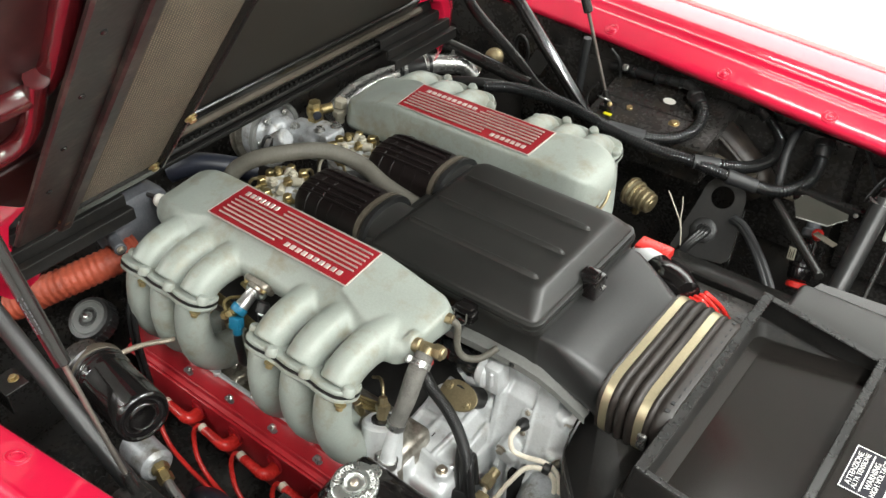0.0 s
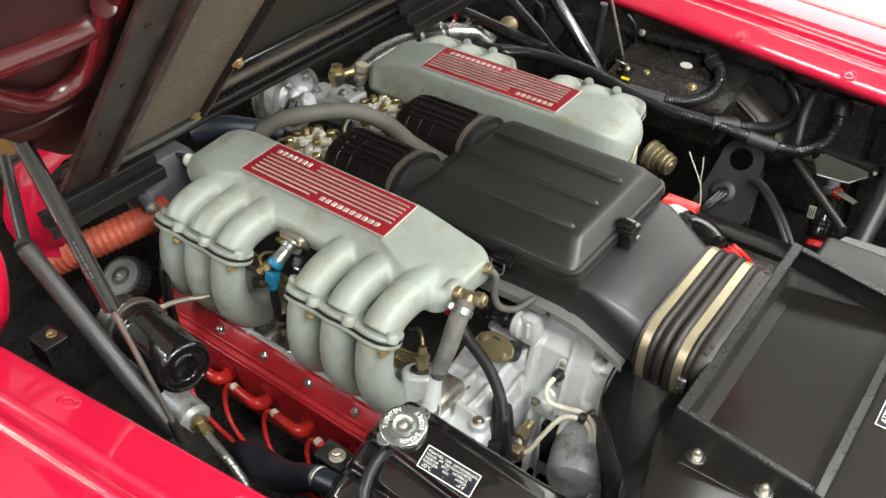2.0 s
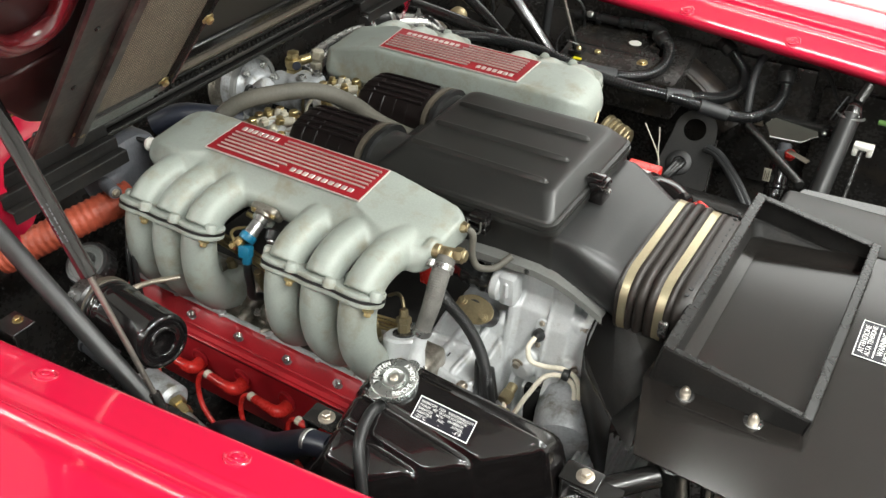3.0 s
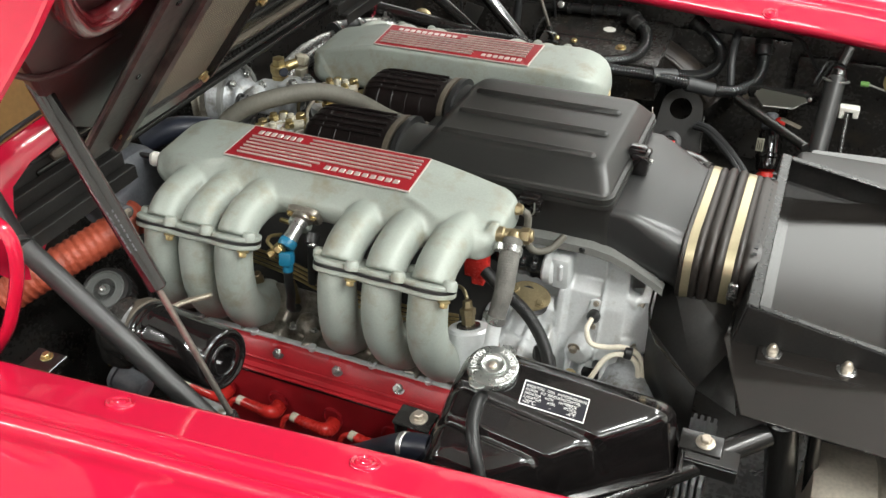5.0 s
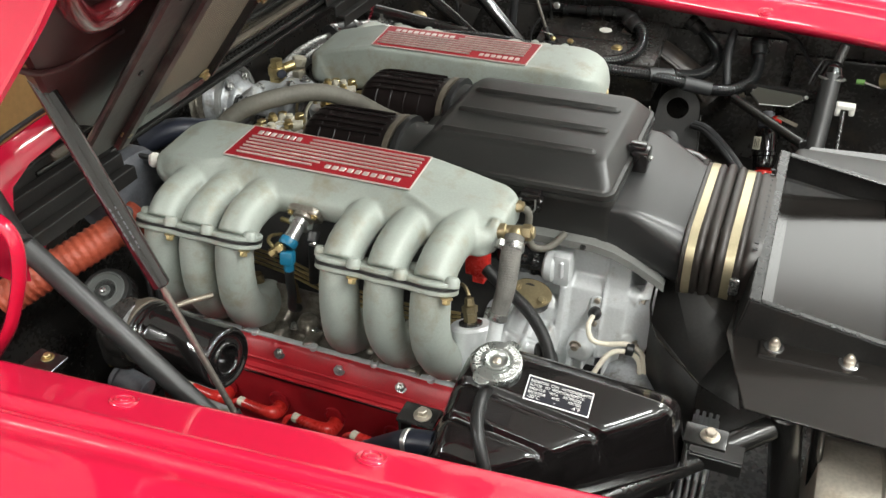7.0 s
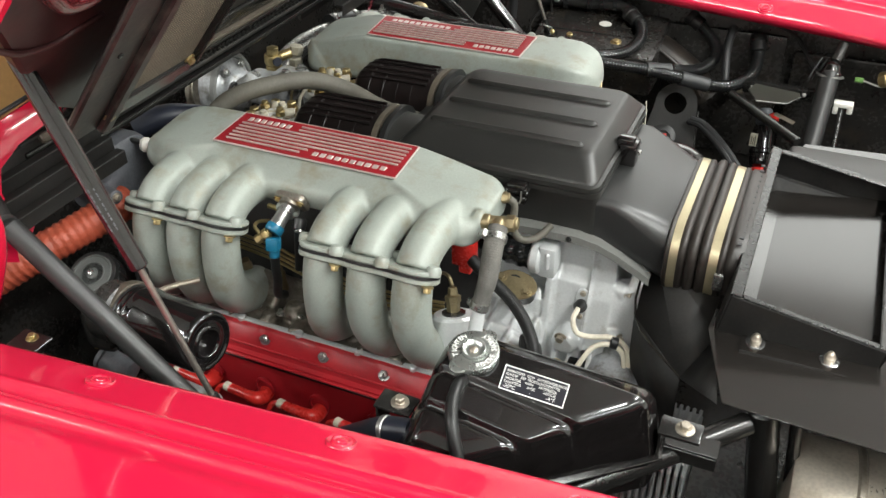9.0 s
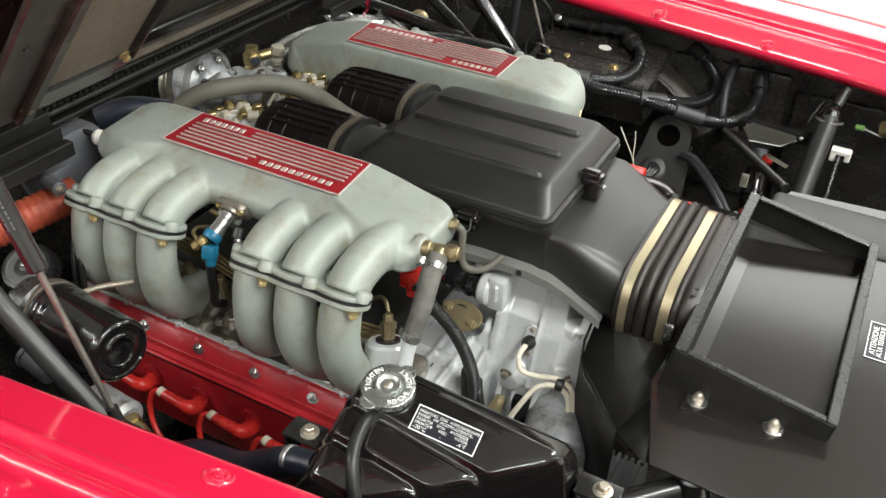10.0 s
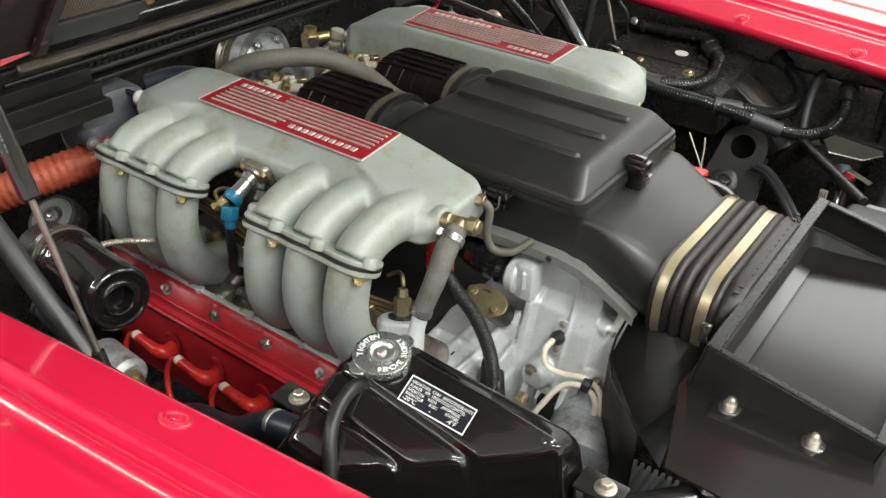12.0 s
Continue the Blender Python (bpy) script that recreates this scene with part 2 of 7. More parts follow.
def box(lo, hi, bevel=0.003, seg=2, m=None):
    bm = bmesh.new()
    c, s = [(a + b) / 2 for a, b in zip(lo, hi)], [abs(b - a) for a, b in zip(lo, hi)]
    bmesh.ops.create_cube(bm, size=1, matrix=Matrix.Translation(c) @ Matrix.Diagonal((*s, 1)))
    if bevel:
        bmesh.ops.bevel(bm, geom=bm.edges[:], offset=min(bevel, min(s) * 0.45), segments=seg, profile=0.5, affect="EDGES")
    return moved(bm, m) if m else bm


def loft(rings, cap=True, closed=True):
    bm = bmesh.new()
    rows = [[bm.verts.new(p) for p in ring] for ring in rings]
    n = len(rows[0])
    for a, b in zip(rows, rows[1:]):
        for i in range(n if closed else n - 1):
            j = (i + 1) % n
            bm.faces.new((a[i], a[j], b[j], b[i]))
    if cap and closed:
        bm.faces.new(rows[0][::-1])
        bm.faces.new(rows[-1])
    return bm


def curve(pts, steps=8):
    """A smooth line through the points."""
    p = [Vector(q) for q in pts]
    if len(p) < 3:
        return [p[0].lerp(p[-1], i / steps) for i in range(steps + 1)]
    p = [2 * p[0] - p[1], *p, 2 * p[-1] - p[-2]]
    out = []
    for a, b, c, d in zip(p, p[1:], p[2:], p[3:]):
        for i in range(steps):
            u = i / steps
            out.append(0.5 * (2 * b + (c - a) * u + (2 * a - 5 * b + 4 * c - d) * u * u + (3 * b - a - 3 * c + d) * u ** 3))
    return out + [p[-2]]


def tube(pts, r, n=14, steps=8, cap=True, pitch=0, depth=0.0):
    """A round tube along a smooth line; with a pitch it is corrugated. r may be a list, one for each point."""
    line = curve(pts, steps)
    if pitch:
        length = sum((b - a).length for a, b in zip(line, line[1:]))
        count = max(int(length / pitch * 4), 8)
        dense, acc, seg = [], 0.0, 0
        lens = [(b - a).length for a, b in zip(line, line[1:])]
        for k in range(count + 1):
            want = length * k / count
            while seg < len(lens) - 1 and acc + lens[seg] < want:
                acc += lens[seg]
                seg += 1
            dense.append(line[seg].lerp(line[seg + 1], min(max((want - acc) / max(lens[seg], 1e-9), 0), 1)))
        line = dense
    tang = [(line[min(i + 1, len(line) - 1)] - line[max(i - 1, 0)]).normalized() for i in range(len(line))]
    side = tang[0].orthogonal().normalized()
    rings = []
    for i, (c, d) in enumerate(zip(line, tang)):
        side = (side - side.dot(d) * d).normalized()
        up = d.cross(side)
        if isinstance(r, (list, tuple)):
            f = i / (len(line) - 1) * (len(r) - 1)
            k = min(int(f), len(r) - 2)
            rad = r[k] + (r[k + 1] - r[k]) * (f - k)
        else:
            rad = r
        if pitch:
            rad -= depth * (0, 0.12, 1, 0.88)[i % 4]
        rings.append([c + rad * (math.cos(2 * math.pi * k / n) * side + math.sin(2 * math.pi * k / n) * up) for k in range(n)])
    return loft(rings, cap)


def lathe(profile, m=None, n=28):
    """A turned shape: (radius, height) along the z axis of m."""
    rings = [[(max(r, 1e-5) * math.cos(2 * math.pi * k / n), max(r, 1e-5) * math.sin(2 * math.pi * k / n), z) for k in range(n)] for r, z in profile]
    bm = loft(rings)
    return moved(bm, m) if m else bm


def rod(p, q, r, n=16, bevel=0.0):
    d = (Vector(q) - Vector(p)).length
    b = bevel or min(r * 0.15, d * 0.2)
    return lathe([(r - b, 0), (r, b), (r, d - b), (r - b, d)], aim(p, q), n)


def plate(outline, thick, m=None, bevel=0.001):
    """A flat sheet: an outline in the x-y plane of m, thick along its z."""
    bm = bmesh.new()
    f = bm.faces.new([bm.verts.new((x, y, 0)) for x, y in outline])
    g = bmesh.ops.extrude_face_region(bm, geom=[f])
    bmesh.ops.translate(bm, vec=(0, 0, thick), verts=[v for v in g["geom"] if isinstance(v, bmesh.types.BMVert)])
    if bevel:
        bmesh.ops.bevel(bm, geom=bm.edges[:], offset=bevel, segments=1, affect="EDGES")
    return moved(bm, m) if m else bm


def hull(*pts):
    """The tight skin round some corners."""
    bm = bmesh.new()
    for p in pts:
        bm.verts.new(p)
    bmesh.ops.convex_hull(bm, input=bm.verts)
    return bm


def prism(x0, x1, outline):
    """An outline in the y-z plane, drawn out from x0 to x1."""
    return loft([[(x0, y, z) for y, z in outline], [(x1, y, z) for y, z in outline]])


def holed_plate(outline, hole, r, thick, m, n=32):
    """A flat sheet with a round hole through it."""
    hx, hy = hole
    loop = [Vector((x - hx, y - hy)) for x, y in outline]
    rows = [[], []]
    for k in range(n):
        a = 2 * math.pi * k / n
        d = Vector((math.cos(a), math.sin(a)))
        far = 0.0
        for p, q in zip(loop, loop[1:] + loop[:1]):
            e = q - p
            den = d.x * e.y - d.y * e.x
            if abs(den) > 1e-9:
                t = (p.x * e.y - p.y * e.x) / den
                u = (p.x * d.y - p.y * d.x) / den
                if t > 0 and -1e-6 <= u <= 1 + 1e-6:
                    far = max(far, t)
        rows[0].append((hx + d.x * r, hy + d.y * r))
        rows[1].append((hx + d.x * far, hy + d.y * far))
    bm = bmesh.new()
    v = [[[bm.verts.new((x, y, z)) for x, y in row] for row in rows] for z in (0.0, thick)]
    for i in range(n):
        j = (i + 1) % n
        for z in (0, 1):
            bm.faces.new((v[z][0][i], v[z][0][j], v[z][1][j], v[z][1][i]))
        for k in (0, 1):
            bm.faces.new((v[0][k][i], v[0][k][j], v[1][k][j], v[1][k][i]))
    return moved(bm, m)


def rounded(w, h, r, n=5):
    """A rounded rectangle's outline."""
    out = []
    for cx, cy, a0 in ((w / 2 - r, h / 2 - r, 0), (-w / 2 + r, h / 2 - r, 90), (-w / 2 + r, -h / 2 + r, 180), (w / 2 - r, -h / 2 + r, 270)):
        for k in range(n + 1):
            a = radians(a0 + 90 * k / n)
            out.append((cx + r * math.cos(a), cy + r * math.sin(a)))
    return out


def hexbolt(p, q, r=0.0065, h=0.006, washer=1.45):
    """A hexagon head with its washer at p, that stands up towards q."""
    m = aim(p, q)
    head = lathe([(r * 0.9, 0.001), (r, 0.0018), (r, h - 0.001), (r * 0.82, h)], m, 6)
    return join(head, lathe([(r * washer, -0.001), (r * washer, 0.0009), (r * washer * 0.95, 0.0013)], m, 20))


def sellipse(cy, cz, hy, hz, x, e=3.2, n=36, tilt=0.0):
    """A ring in the y-z plane at x, between an ellipse and a box."""
    out = []
    for k in range(n):
        a = 2 * math.pi * k / n
        c, s = math.cos(a), math.sin(a)
        y = hy * math.copysign(abs(c) ** (2 / e), c)
        z = hz * math.copysign(abs(s) ** (2 / e), s)
        out.append((x, cy + y, cz + z + tilt * y))
    return out


def blend(ob, voxel=0.004, rounds=5):
    """Runs the pieces of a casting into one another."""
    r = ob.modifiers.new("remesh", "REMESH")
    r.mode, r.voxel_size, r.use_smooth_shade = "VOXEL", voxel, True
    s = ob.modifiers.new("smooth", "SMOOTH")
    s.factor, s.iterations = 0.5, rounds
    return ob


def words(text, size, m, name, material, parent, label="", align="LEFT", thick=0.0002, narrow=1.0):
    cu = bpy.data.curves.new("text", "FONT")
    cu.body, cu.size, cu.extrude, cu.align_x = text, size, thick, align
    tmp = bpy.data.objects.new("text", cu)
    scene.collection.objects.link(tmp)
    me = bpy.data.meshes.new_from_object(tmp.evaluated_get(bpy.context.evaluated_depsgraph_get()))
    bpy.data.objects.remove(tmp)
    bpy.data.curves.remove(cu)
    bm = bmesh.new()
    bm.from_mesh(me)
    bpy.data.meshes.remove(me)
    return part(name, moved(bm, m @ Matrix.Diagonal((narrow, 1, 1, 1))), material, parent, label)


# ---- the room ----
solo("floor", box((-7, -5, -0.1), (6, 7, 0), 0), M_FLOOR, "glossy pale showroom floor under the car", "floor", kind="structure")
solo("ceiling", box((-7, -5, 3.0), (6, 7, 3.1), 0), M_CEIL, "plain grey ceiling over the car", "ceiling", kind="structure")
for wn, lo, hi in (("wall_north", (-7, 7, 0), (6, 7.1, 3)), ("wall_south", (-7, -5.1, 0), (6, -5, 3)), ("wall_east", (6, -5, 0), (6.1, 7, 3)), ("wall_west", (-7.1, -5, 0), (-7, 7, 3))):
    solo(wn, box(lo, hi, 0), M_WALL, "plain white painted room wall", "wall", kind="structure")

# ---- the engine bay ----
solo("bay_floor", box((-0.9, -0.95, 0.30), (1.5, 0.95, 0.32), 0), M_BAY, "black painted floor of the engine bay", "bay floor", kind="structure")
solo("bay_wall_far", join(box((-0.9, 0.875, 0.32), (0.90, 0.895, 0.915), 0.002), box((0.90, 0.875, 0.32), (1.5, 0.895, 0.80), 0.002)), M_BAY, "black painted side of the engine bay", "bay wall", kind="structure")
solo("bay_wall_near", box((-0.9, -0.885, 0.32), (1.5, -0.865, 0.87), 0.002), M_BAY, "black painted side of the engine bay", "bay wall", kind="structure")
solo("bay_wall_front", box((-0.70, -0.86, 0.32), (-0.62, 0.87, 0.90), 0.01), M_BAY, "black bulkhead in front of the engine", "bulkhead", kind="structure")
solo("bay_wall_rear", box((1.30, -0.86, 0.32), (1.33, 0.87, 0.78), 0.01), M_BAY, "black rear panel of the engine bay", "bay wall", kind="structure")


# ---- car body ----
def wing_line(side, x):
    """The line of bolts along a wing; the far one bows outwards."""
    return (-0.803 + 0.112 * x) if side < 0 else (0.845 - 0.112 * x + 0.009 * max(1 - (x / 0.55) ** 2, 0))


def fender(side):
    """A rear wing's top: strip with bolt holes, step, haunch."""
    prof = [(-0.021, -0.036), (-0.0285, -0.0235), (-0.0285, -0.0190), (-0.0255, -0.0162), (-0.021, -0.0142), (0.0, -0.0066), (0.033, 0.0048), (0.0368, 0.0064), (0.0388, 0.0076), (0.0410, 0.0088), (0.0435, 0.0093), (0.0460, 0.0090), (0.0480, 0.0081), (0.0498, 0.0071), (0.0525, 0.0064), (0.057, 0.0066), (0.063, 0.0096), (0.0690, 0.0134), (0.0720, 0.0164), (0.0745, 0.0186), (0.0775, 0.0196), (0.0806, 0.0190), (0.0830, 0.0172), (0.0850, 0.0154), (0.0880, 0.0146), (0.093, 0.0156), (0.100, 0.0192), (0.1060, 0.0226), (0.1120, 0.0248), (0.1190, 0.0262), (0.135, 0.0282), (0.155, 0.0306), (0.178, 0.0324), (0.190, 0.0326), (0.200, 0.0315), (0.212, 0.0286), (0.230, 0.0225), (0.25, 0.018), (0.30, -0.014), (0.335, -0.07), (0.345, -0.30), (0.325, -0.62)]
    rings = []
    for k in range(47):
        x = -0.75 + 2.3 * k / 46
        yb = wing_line(side, x)
        zb = 0.940 - 0.03 * x - 0.10 * max(x - 0.6, 0) ** 2
        lip = 1.0 if side < 0 else 0.72
        rings.append([(x, yb + side * o * (1 + 0.10 * max(x, 0)) * (lip if o < 0 else 1), zb + h) for o, h in prof])
    return loft(rings, cap=False, closed=False)


body = thing("car_body", "glossy red car body around the open engine bay", "car", (0, 0, 0.3))
for side in (-1, 1):
    f = part("rear_fender", fender(side), M_BODY, body, "glossy red rear fender", angle=50)
    so = f.modifiers.new("thick", "SOLIDIFY")
    so.thickness, so.offset = 0.002, 0
    for x in ((-0.007, 0.296, 0.56, 0.83) if side < 0 else (-0.33, -0.043, 0.277, 0.538)):
        yb = wing_line(side, x)
        zb = 0.940 - 0.03 * x - 0.10 * max(x - 0.6, 0) ** 2
        up = Vector((0, -side * 0.42, 0.9))
        p = Vector((x, yb, zb - 0.006))
        part("fender_bolt", lathe([(0.0175, -0.001), (0.0175, 0.0012), (0.0160, 0.0024), (0.0138, 0.0016), (0.0122, 0.0014), (0.0116, 0.0032), (0.0098, 0.0038), (0.0086, 0.0022), (0.0062, 0.0022), (0.0056, 0.0036), (0.0030, 0.0042)], aim(p, p + up), 28), M_BODY, body)


# ---- intake plenums ----
RUNNERS = (-0.256, -0.188, -0.120, 0.066, 0.140, 0.215)
UPPER = ((-0.262, 0.899), (-0.308, 0.912), (-0.354, 0.9170), (-0.392, 0.9105), (-0.4175, 0.893))
LOWER = ((-0.420, 0.892), (-0.431, 0.862), (-0.436, 0.825), (-0.431, 0.785), (-0.412, 0.748), (-0.380, 0.722), (-0.335, 0.708))
FLANGE_TILT = -math.atan2(0.014, 0.030)


def round_ring(x, corners, n=6):
    """A ring in the y-z plane at x: a polygon with a radius at each corner."""
    out, m = [], len(corners)
    for i, (y, z, r) in enumerate(corners):
        p = Vector((y, z))
        a = (Vector(corners[i - 1][:2]) - p).normalized()
        b = (Vector(corners[(i + 1) % m][:2]) - p).normalized()
        half = a.angle(b) / 2
        d = r / math.tan(half)
        c = p + (a + b).normalized() * (r / math.sin(half))
        u, v = p + a * d - c, p + b * d - c
        for k in range(n + 1):
            w = u.normalized().slerp(v.normalized(), k / n) * r
            out.append((x, c.x + w.x, c.y + w.y))
    return out


def plenum_section(x, lean, top, front, low=0.874, shrink=1.0, back=-0.196, mid=(-0.268, 0.914)):
    """Flat top, steep inner side, rounded shoulder towards the runners."""
    pts = [(back + 0.024, low, 0.014), (back, top + lean * (back + 0.25), 0.007), (front, top + lean * (front + 0.25), 0.016), (-0.343, top - 0.036, 0.022), (-0.334, low + 0.020, 0.014)]
    return round_ring(x, [(mid[0] + (y - mid[0]) * shrink, mid[1] + (z - mid[1]) * shrink, r * shrink) for y, z, r in pts])


def plenum_casting(lean, lift):
    st = [(-0.357, 0.956, -0.322, 0.874, 0.22), (-0.3545, 0.957, -0.322, 0.874, 0.42), (-0.348, 0.959, -0.322, 0.874, 0.62), (-0.338, 0.961, -0.322, 0.874, 0.78), (-0.322, 0.962, -0.322, 0.874, 0.90), (-0.302, 0.963, -0.322, 0.874, 0.97),
          (-0.275, 0.963, -0.322, 0.874, 1), (-0.245, 0.963, -0.318, 0.874, 1), (-0.213, 0.963, -0.300, 0.874, 1), (-0.10, 0.963, -0.300, 0.874, 1), (0.02, 0.963, -0.300, 0.874, 1), (0.125, 0.963, -0.300, 0.874, 1),
          (0.155, 0.9575, -0.312, 0.872, 1), (0.19, 0.950, -0.320, 0.872, 1), (0.225, 0.942, -0.322, 0.872, 1), (0.250, 0.936, -0.322, 0.872, 1), (0.262, 0.933, -0.322, 0.873, 0.94), (0.270, 0.932, -0.322, 0.874, 0.84), (0.274, 0.930, -0.322, 0.876, 0.70)]
    bm = loft([plenum_section(x, lean, t + lift, f, lo, k, mid=(-0.268, 0.914 if x < 0.2 else 0.906)) for x, t, f, lo, k in st])
    for ridge in ([(0.120, -0.299, 0.9560), (0.15, -0.309, 0.9515), (0.185, -0.318, 0.9420)], [(0.122, -0.203, 0.9645), (0.175, -0.203, 0.9545), (0.235, -0.203, 0.9405)], [(-0.205, -0.203, 0.9645), (-0.25, -0.203, 0.9645), (-0.29, -0.206, 0.9600)], [(-0.205, -0.299, 0.9555), (-0.235, -0.312, 0.9535), (-0.262, -0.322, 0.9500)]):
        ridge = [(x, y, z + lift + (lean - 0.085) * (y + 0.25)) for x, y, z in ridge]
        add(bm, tube(ridge, [0.0050, 0.0045, 0.0030], 10))
    for x in RUNNERS:
        add(bm, tube([(x, y, z) for y, z in UPPER], [0.036, 0.0335, 0.0315, 0.0310, 0.0312], 24))
    for x, y, z in ((-0.046, -0.338, 0.895), (0.258, -0.296, 0.918), (0.258, -0.222, 0.914)):
        add(bm, lathe([(0.020, 0), (0.020, 0.012), (0.017, 0.016)], aim((x, y, z), (x, y - 0.02, z - 0.01)) if x < 0 else aim((x, y, z), (x + 0.02, y, z)), 20))
    return bm


def flange_outline(xs, half):
    """A wavy flange edge: wider at the runners, drawn in between them."""
    top, n = [], 40
    for k in range(n + 1):
        x = -half + 2 * half * k / n
        near = min(abs(x - c) for c in xs)
        w = 0.0318 + 0.0022 * math.cos(min(near / 0.036, 1) * math.pi)
        end = min(half - abs(x), 0.02) / 0.02
        top.append((x, w * math.sqrt(max(1 - (1 - end) ** 2, 0.05))))
    return top[::-1] + [(x, -y) for x, y in top]


def plate_bars(parent, lean, lift):
    """The red cover plate: raised fins, two rows of raised marks."""
    m = Matrix.Translation((-0.042, -0.2505, 0.9632 + lift)) @ Matrix.Rotation(math.atan(lean), 4, "X")
    cover = part("cover_plate", plate([(x, y) for x, y in ((-0.170, -0.046), (0.168, -0.046), (0.166, 0.046), (-0.166, 0.046))], 0.0035, m, 0.001), M_PLATERED, parent, "red painted cover plate with bare fins")
    rim = bmesh.new()
    for a, b in (((-0.170, -0.046), (0.168, -0.046)), ((0.168, -0.046), (0.166, 0.046)), ((0.166, 0.046), (-0.166, 0.046)), ((-0.166, 0.046), (-0.170, -0.046))):
        add(rim, moved(rod((*a, 0.0025), (*b, 0.0025), 0.0016, 6), m))
    part("plate_rim", rim, M_SILVERLET, cover, "bare metal rim")
    for k in range(8):
        y = 0.0335 - k * 0.0096
        x0, x1 = -0.152, 0.158
        if k in (0, 1):
            x0 = -0.045
        if k in (6, 7):
            x1 = 0.0 if k == 6 else -0.01
        part("fin", moved(box((x0, y - 0.0013, 0.003), (x1, y + 0.0013, 0.0066), 0.0007, 1), m), M_SILVERLET, cover)
    # raised marks: plain blocks of the lettering's size
    for x0, count, w, y, h in ((-0.148, 7, 0.0125, 0.0290, 0.0115), (0.012, 10, 0.0136, -0.0290, 0.0105)):
        for i in range(count):
            x = x0 + i * w
            part("raised_mark", moved(box((x, y - h / 2, 0.003), (x + w * 0.72, y + h / 2, 0.0046), 0.0008, 1), m), M_SILVERLET, cover)
    return cover


def build_plenum(lean, lift):
    t = thing("intake_plenum", "pale grey cast intake plenum with red finned cover plate", "engine intake", (-0.03, -0.005, 0.7), "intake plenums")
    blend(part("upper_casting", plenum_casting(lean, lift), M_CAST, t, "grey painted upper casting with six runners"), 0.0032, 7)
    for lo, hi in ((-0.300, -0.078), (0.028, 0.254)):
        m = Matrix.Translation(((lo + hi) / 2, -0.4195, 0.893)) @ Matrix.Rotation(FLANGE_TILT, 4, "X")
        xs = [x - (lo + hi) / 2 for x in RUNNERS if lo < x < hi]
        outline = flange_outline(xs, (hi - lo) / 2)
        up = plate(outline, 0.0075, m @ Matrix.Translation((0, 0, 0.002)), 0.002)
        for bx, by in ((xs[0] + 0.036, -0.030), (xs[1] + 0.036, -0.030), (xs[0] - 0.034, 0.0), (xs[2] + 0.034, -0.012), (xs[1] + 0.036, 0.026)):
            add(up, lathe([(0.0105, 0), (0.0105, 0.010), (0.008, 0.014), (0.004, 0.015)], m @ Matrix.Translation((bx, by, 0.004)), 16))
        part("upper_flange", up, M_CAST, t, "pale cast flange")
        part("gasket", plate([(x * 1.002, y * 1.006) for x, y in outline], 0.004, m @ Matrix.Translation((0, 0, -0.002)), 0), M_GASKET, t, "black gasket")
        low = part("lower_flange", plate(outline, 0.0085, m @ Matrix.Translation((0, 0, -0.0105)), 0.002), M_CAST, t, "pale cast flange")
        for bx, by in ((xs[0] + 0.036, -0.029), (xs[2] + 0.032, -0.022)):
            p = m @ Vector((bx, by, -0.011))
            q = m @ Vector((bx, by, -0.03))
            part("flange_bolt", hexbolt(p, q, 0.0062, 0.009), M_BRASS, low, "yellow zinc bolt")
    for x in RUNNERS:
        bend = -0.02 if x < 0.1 else 0.012
        line = [(x + bend * min(max((0.80 - z) / 0.1, 0), 1), y, z) for y, z in LOWER]
        part("runner", tube(line, [0.0295, 0.0300, 0.0305, 0.0310, 0.0320, 0.034, 0.036], 28), M_CAST, t, "pale grey cast runner", 60)
        for dz in (0.0, 0.007):
            part("cast_mark", rod((x + bend * 0.1 + 0.004, -0.4615, 0.786 + dz), (x + bend * 0.1 + 0.0045, -0.4622, 0.791 + dz), 0.0014, 6), M_CAST, t)
    plate_bars(t, lean, lift)
    return t


build_plenum(0.085, 0.0)
far_plenum = build_plenum(-0.076, 0.008)
far_plenum.matrix_basis = Matrix.Translation((-0.03, -0.005, 0.7)) @ Matrix.Rotation(math.pi, 4, "Z")


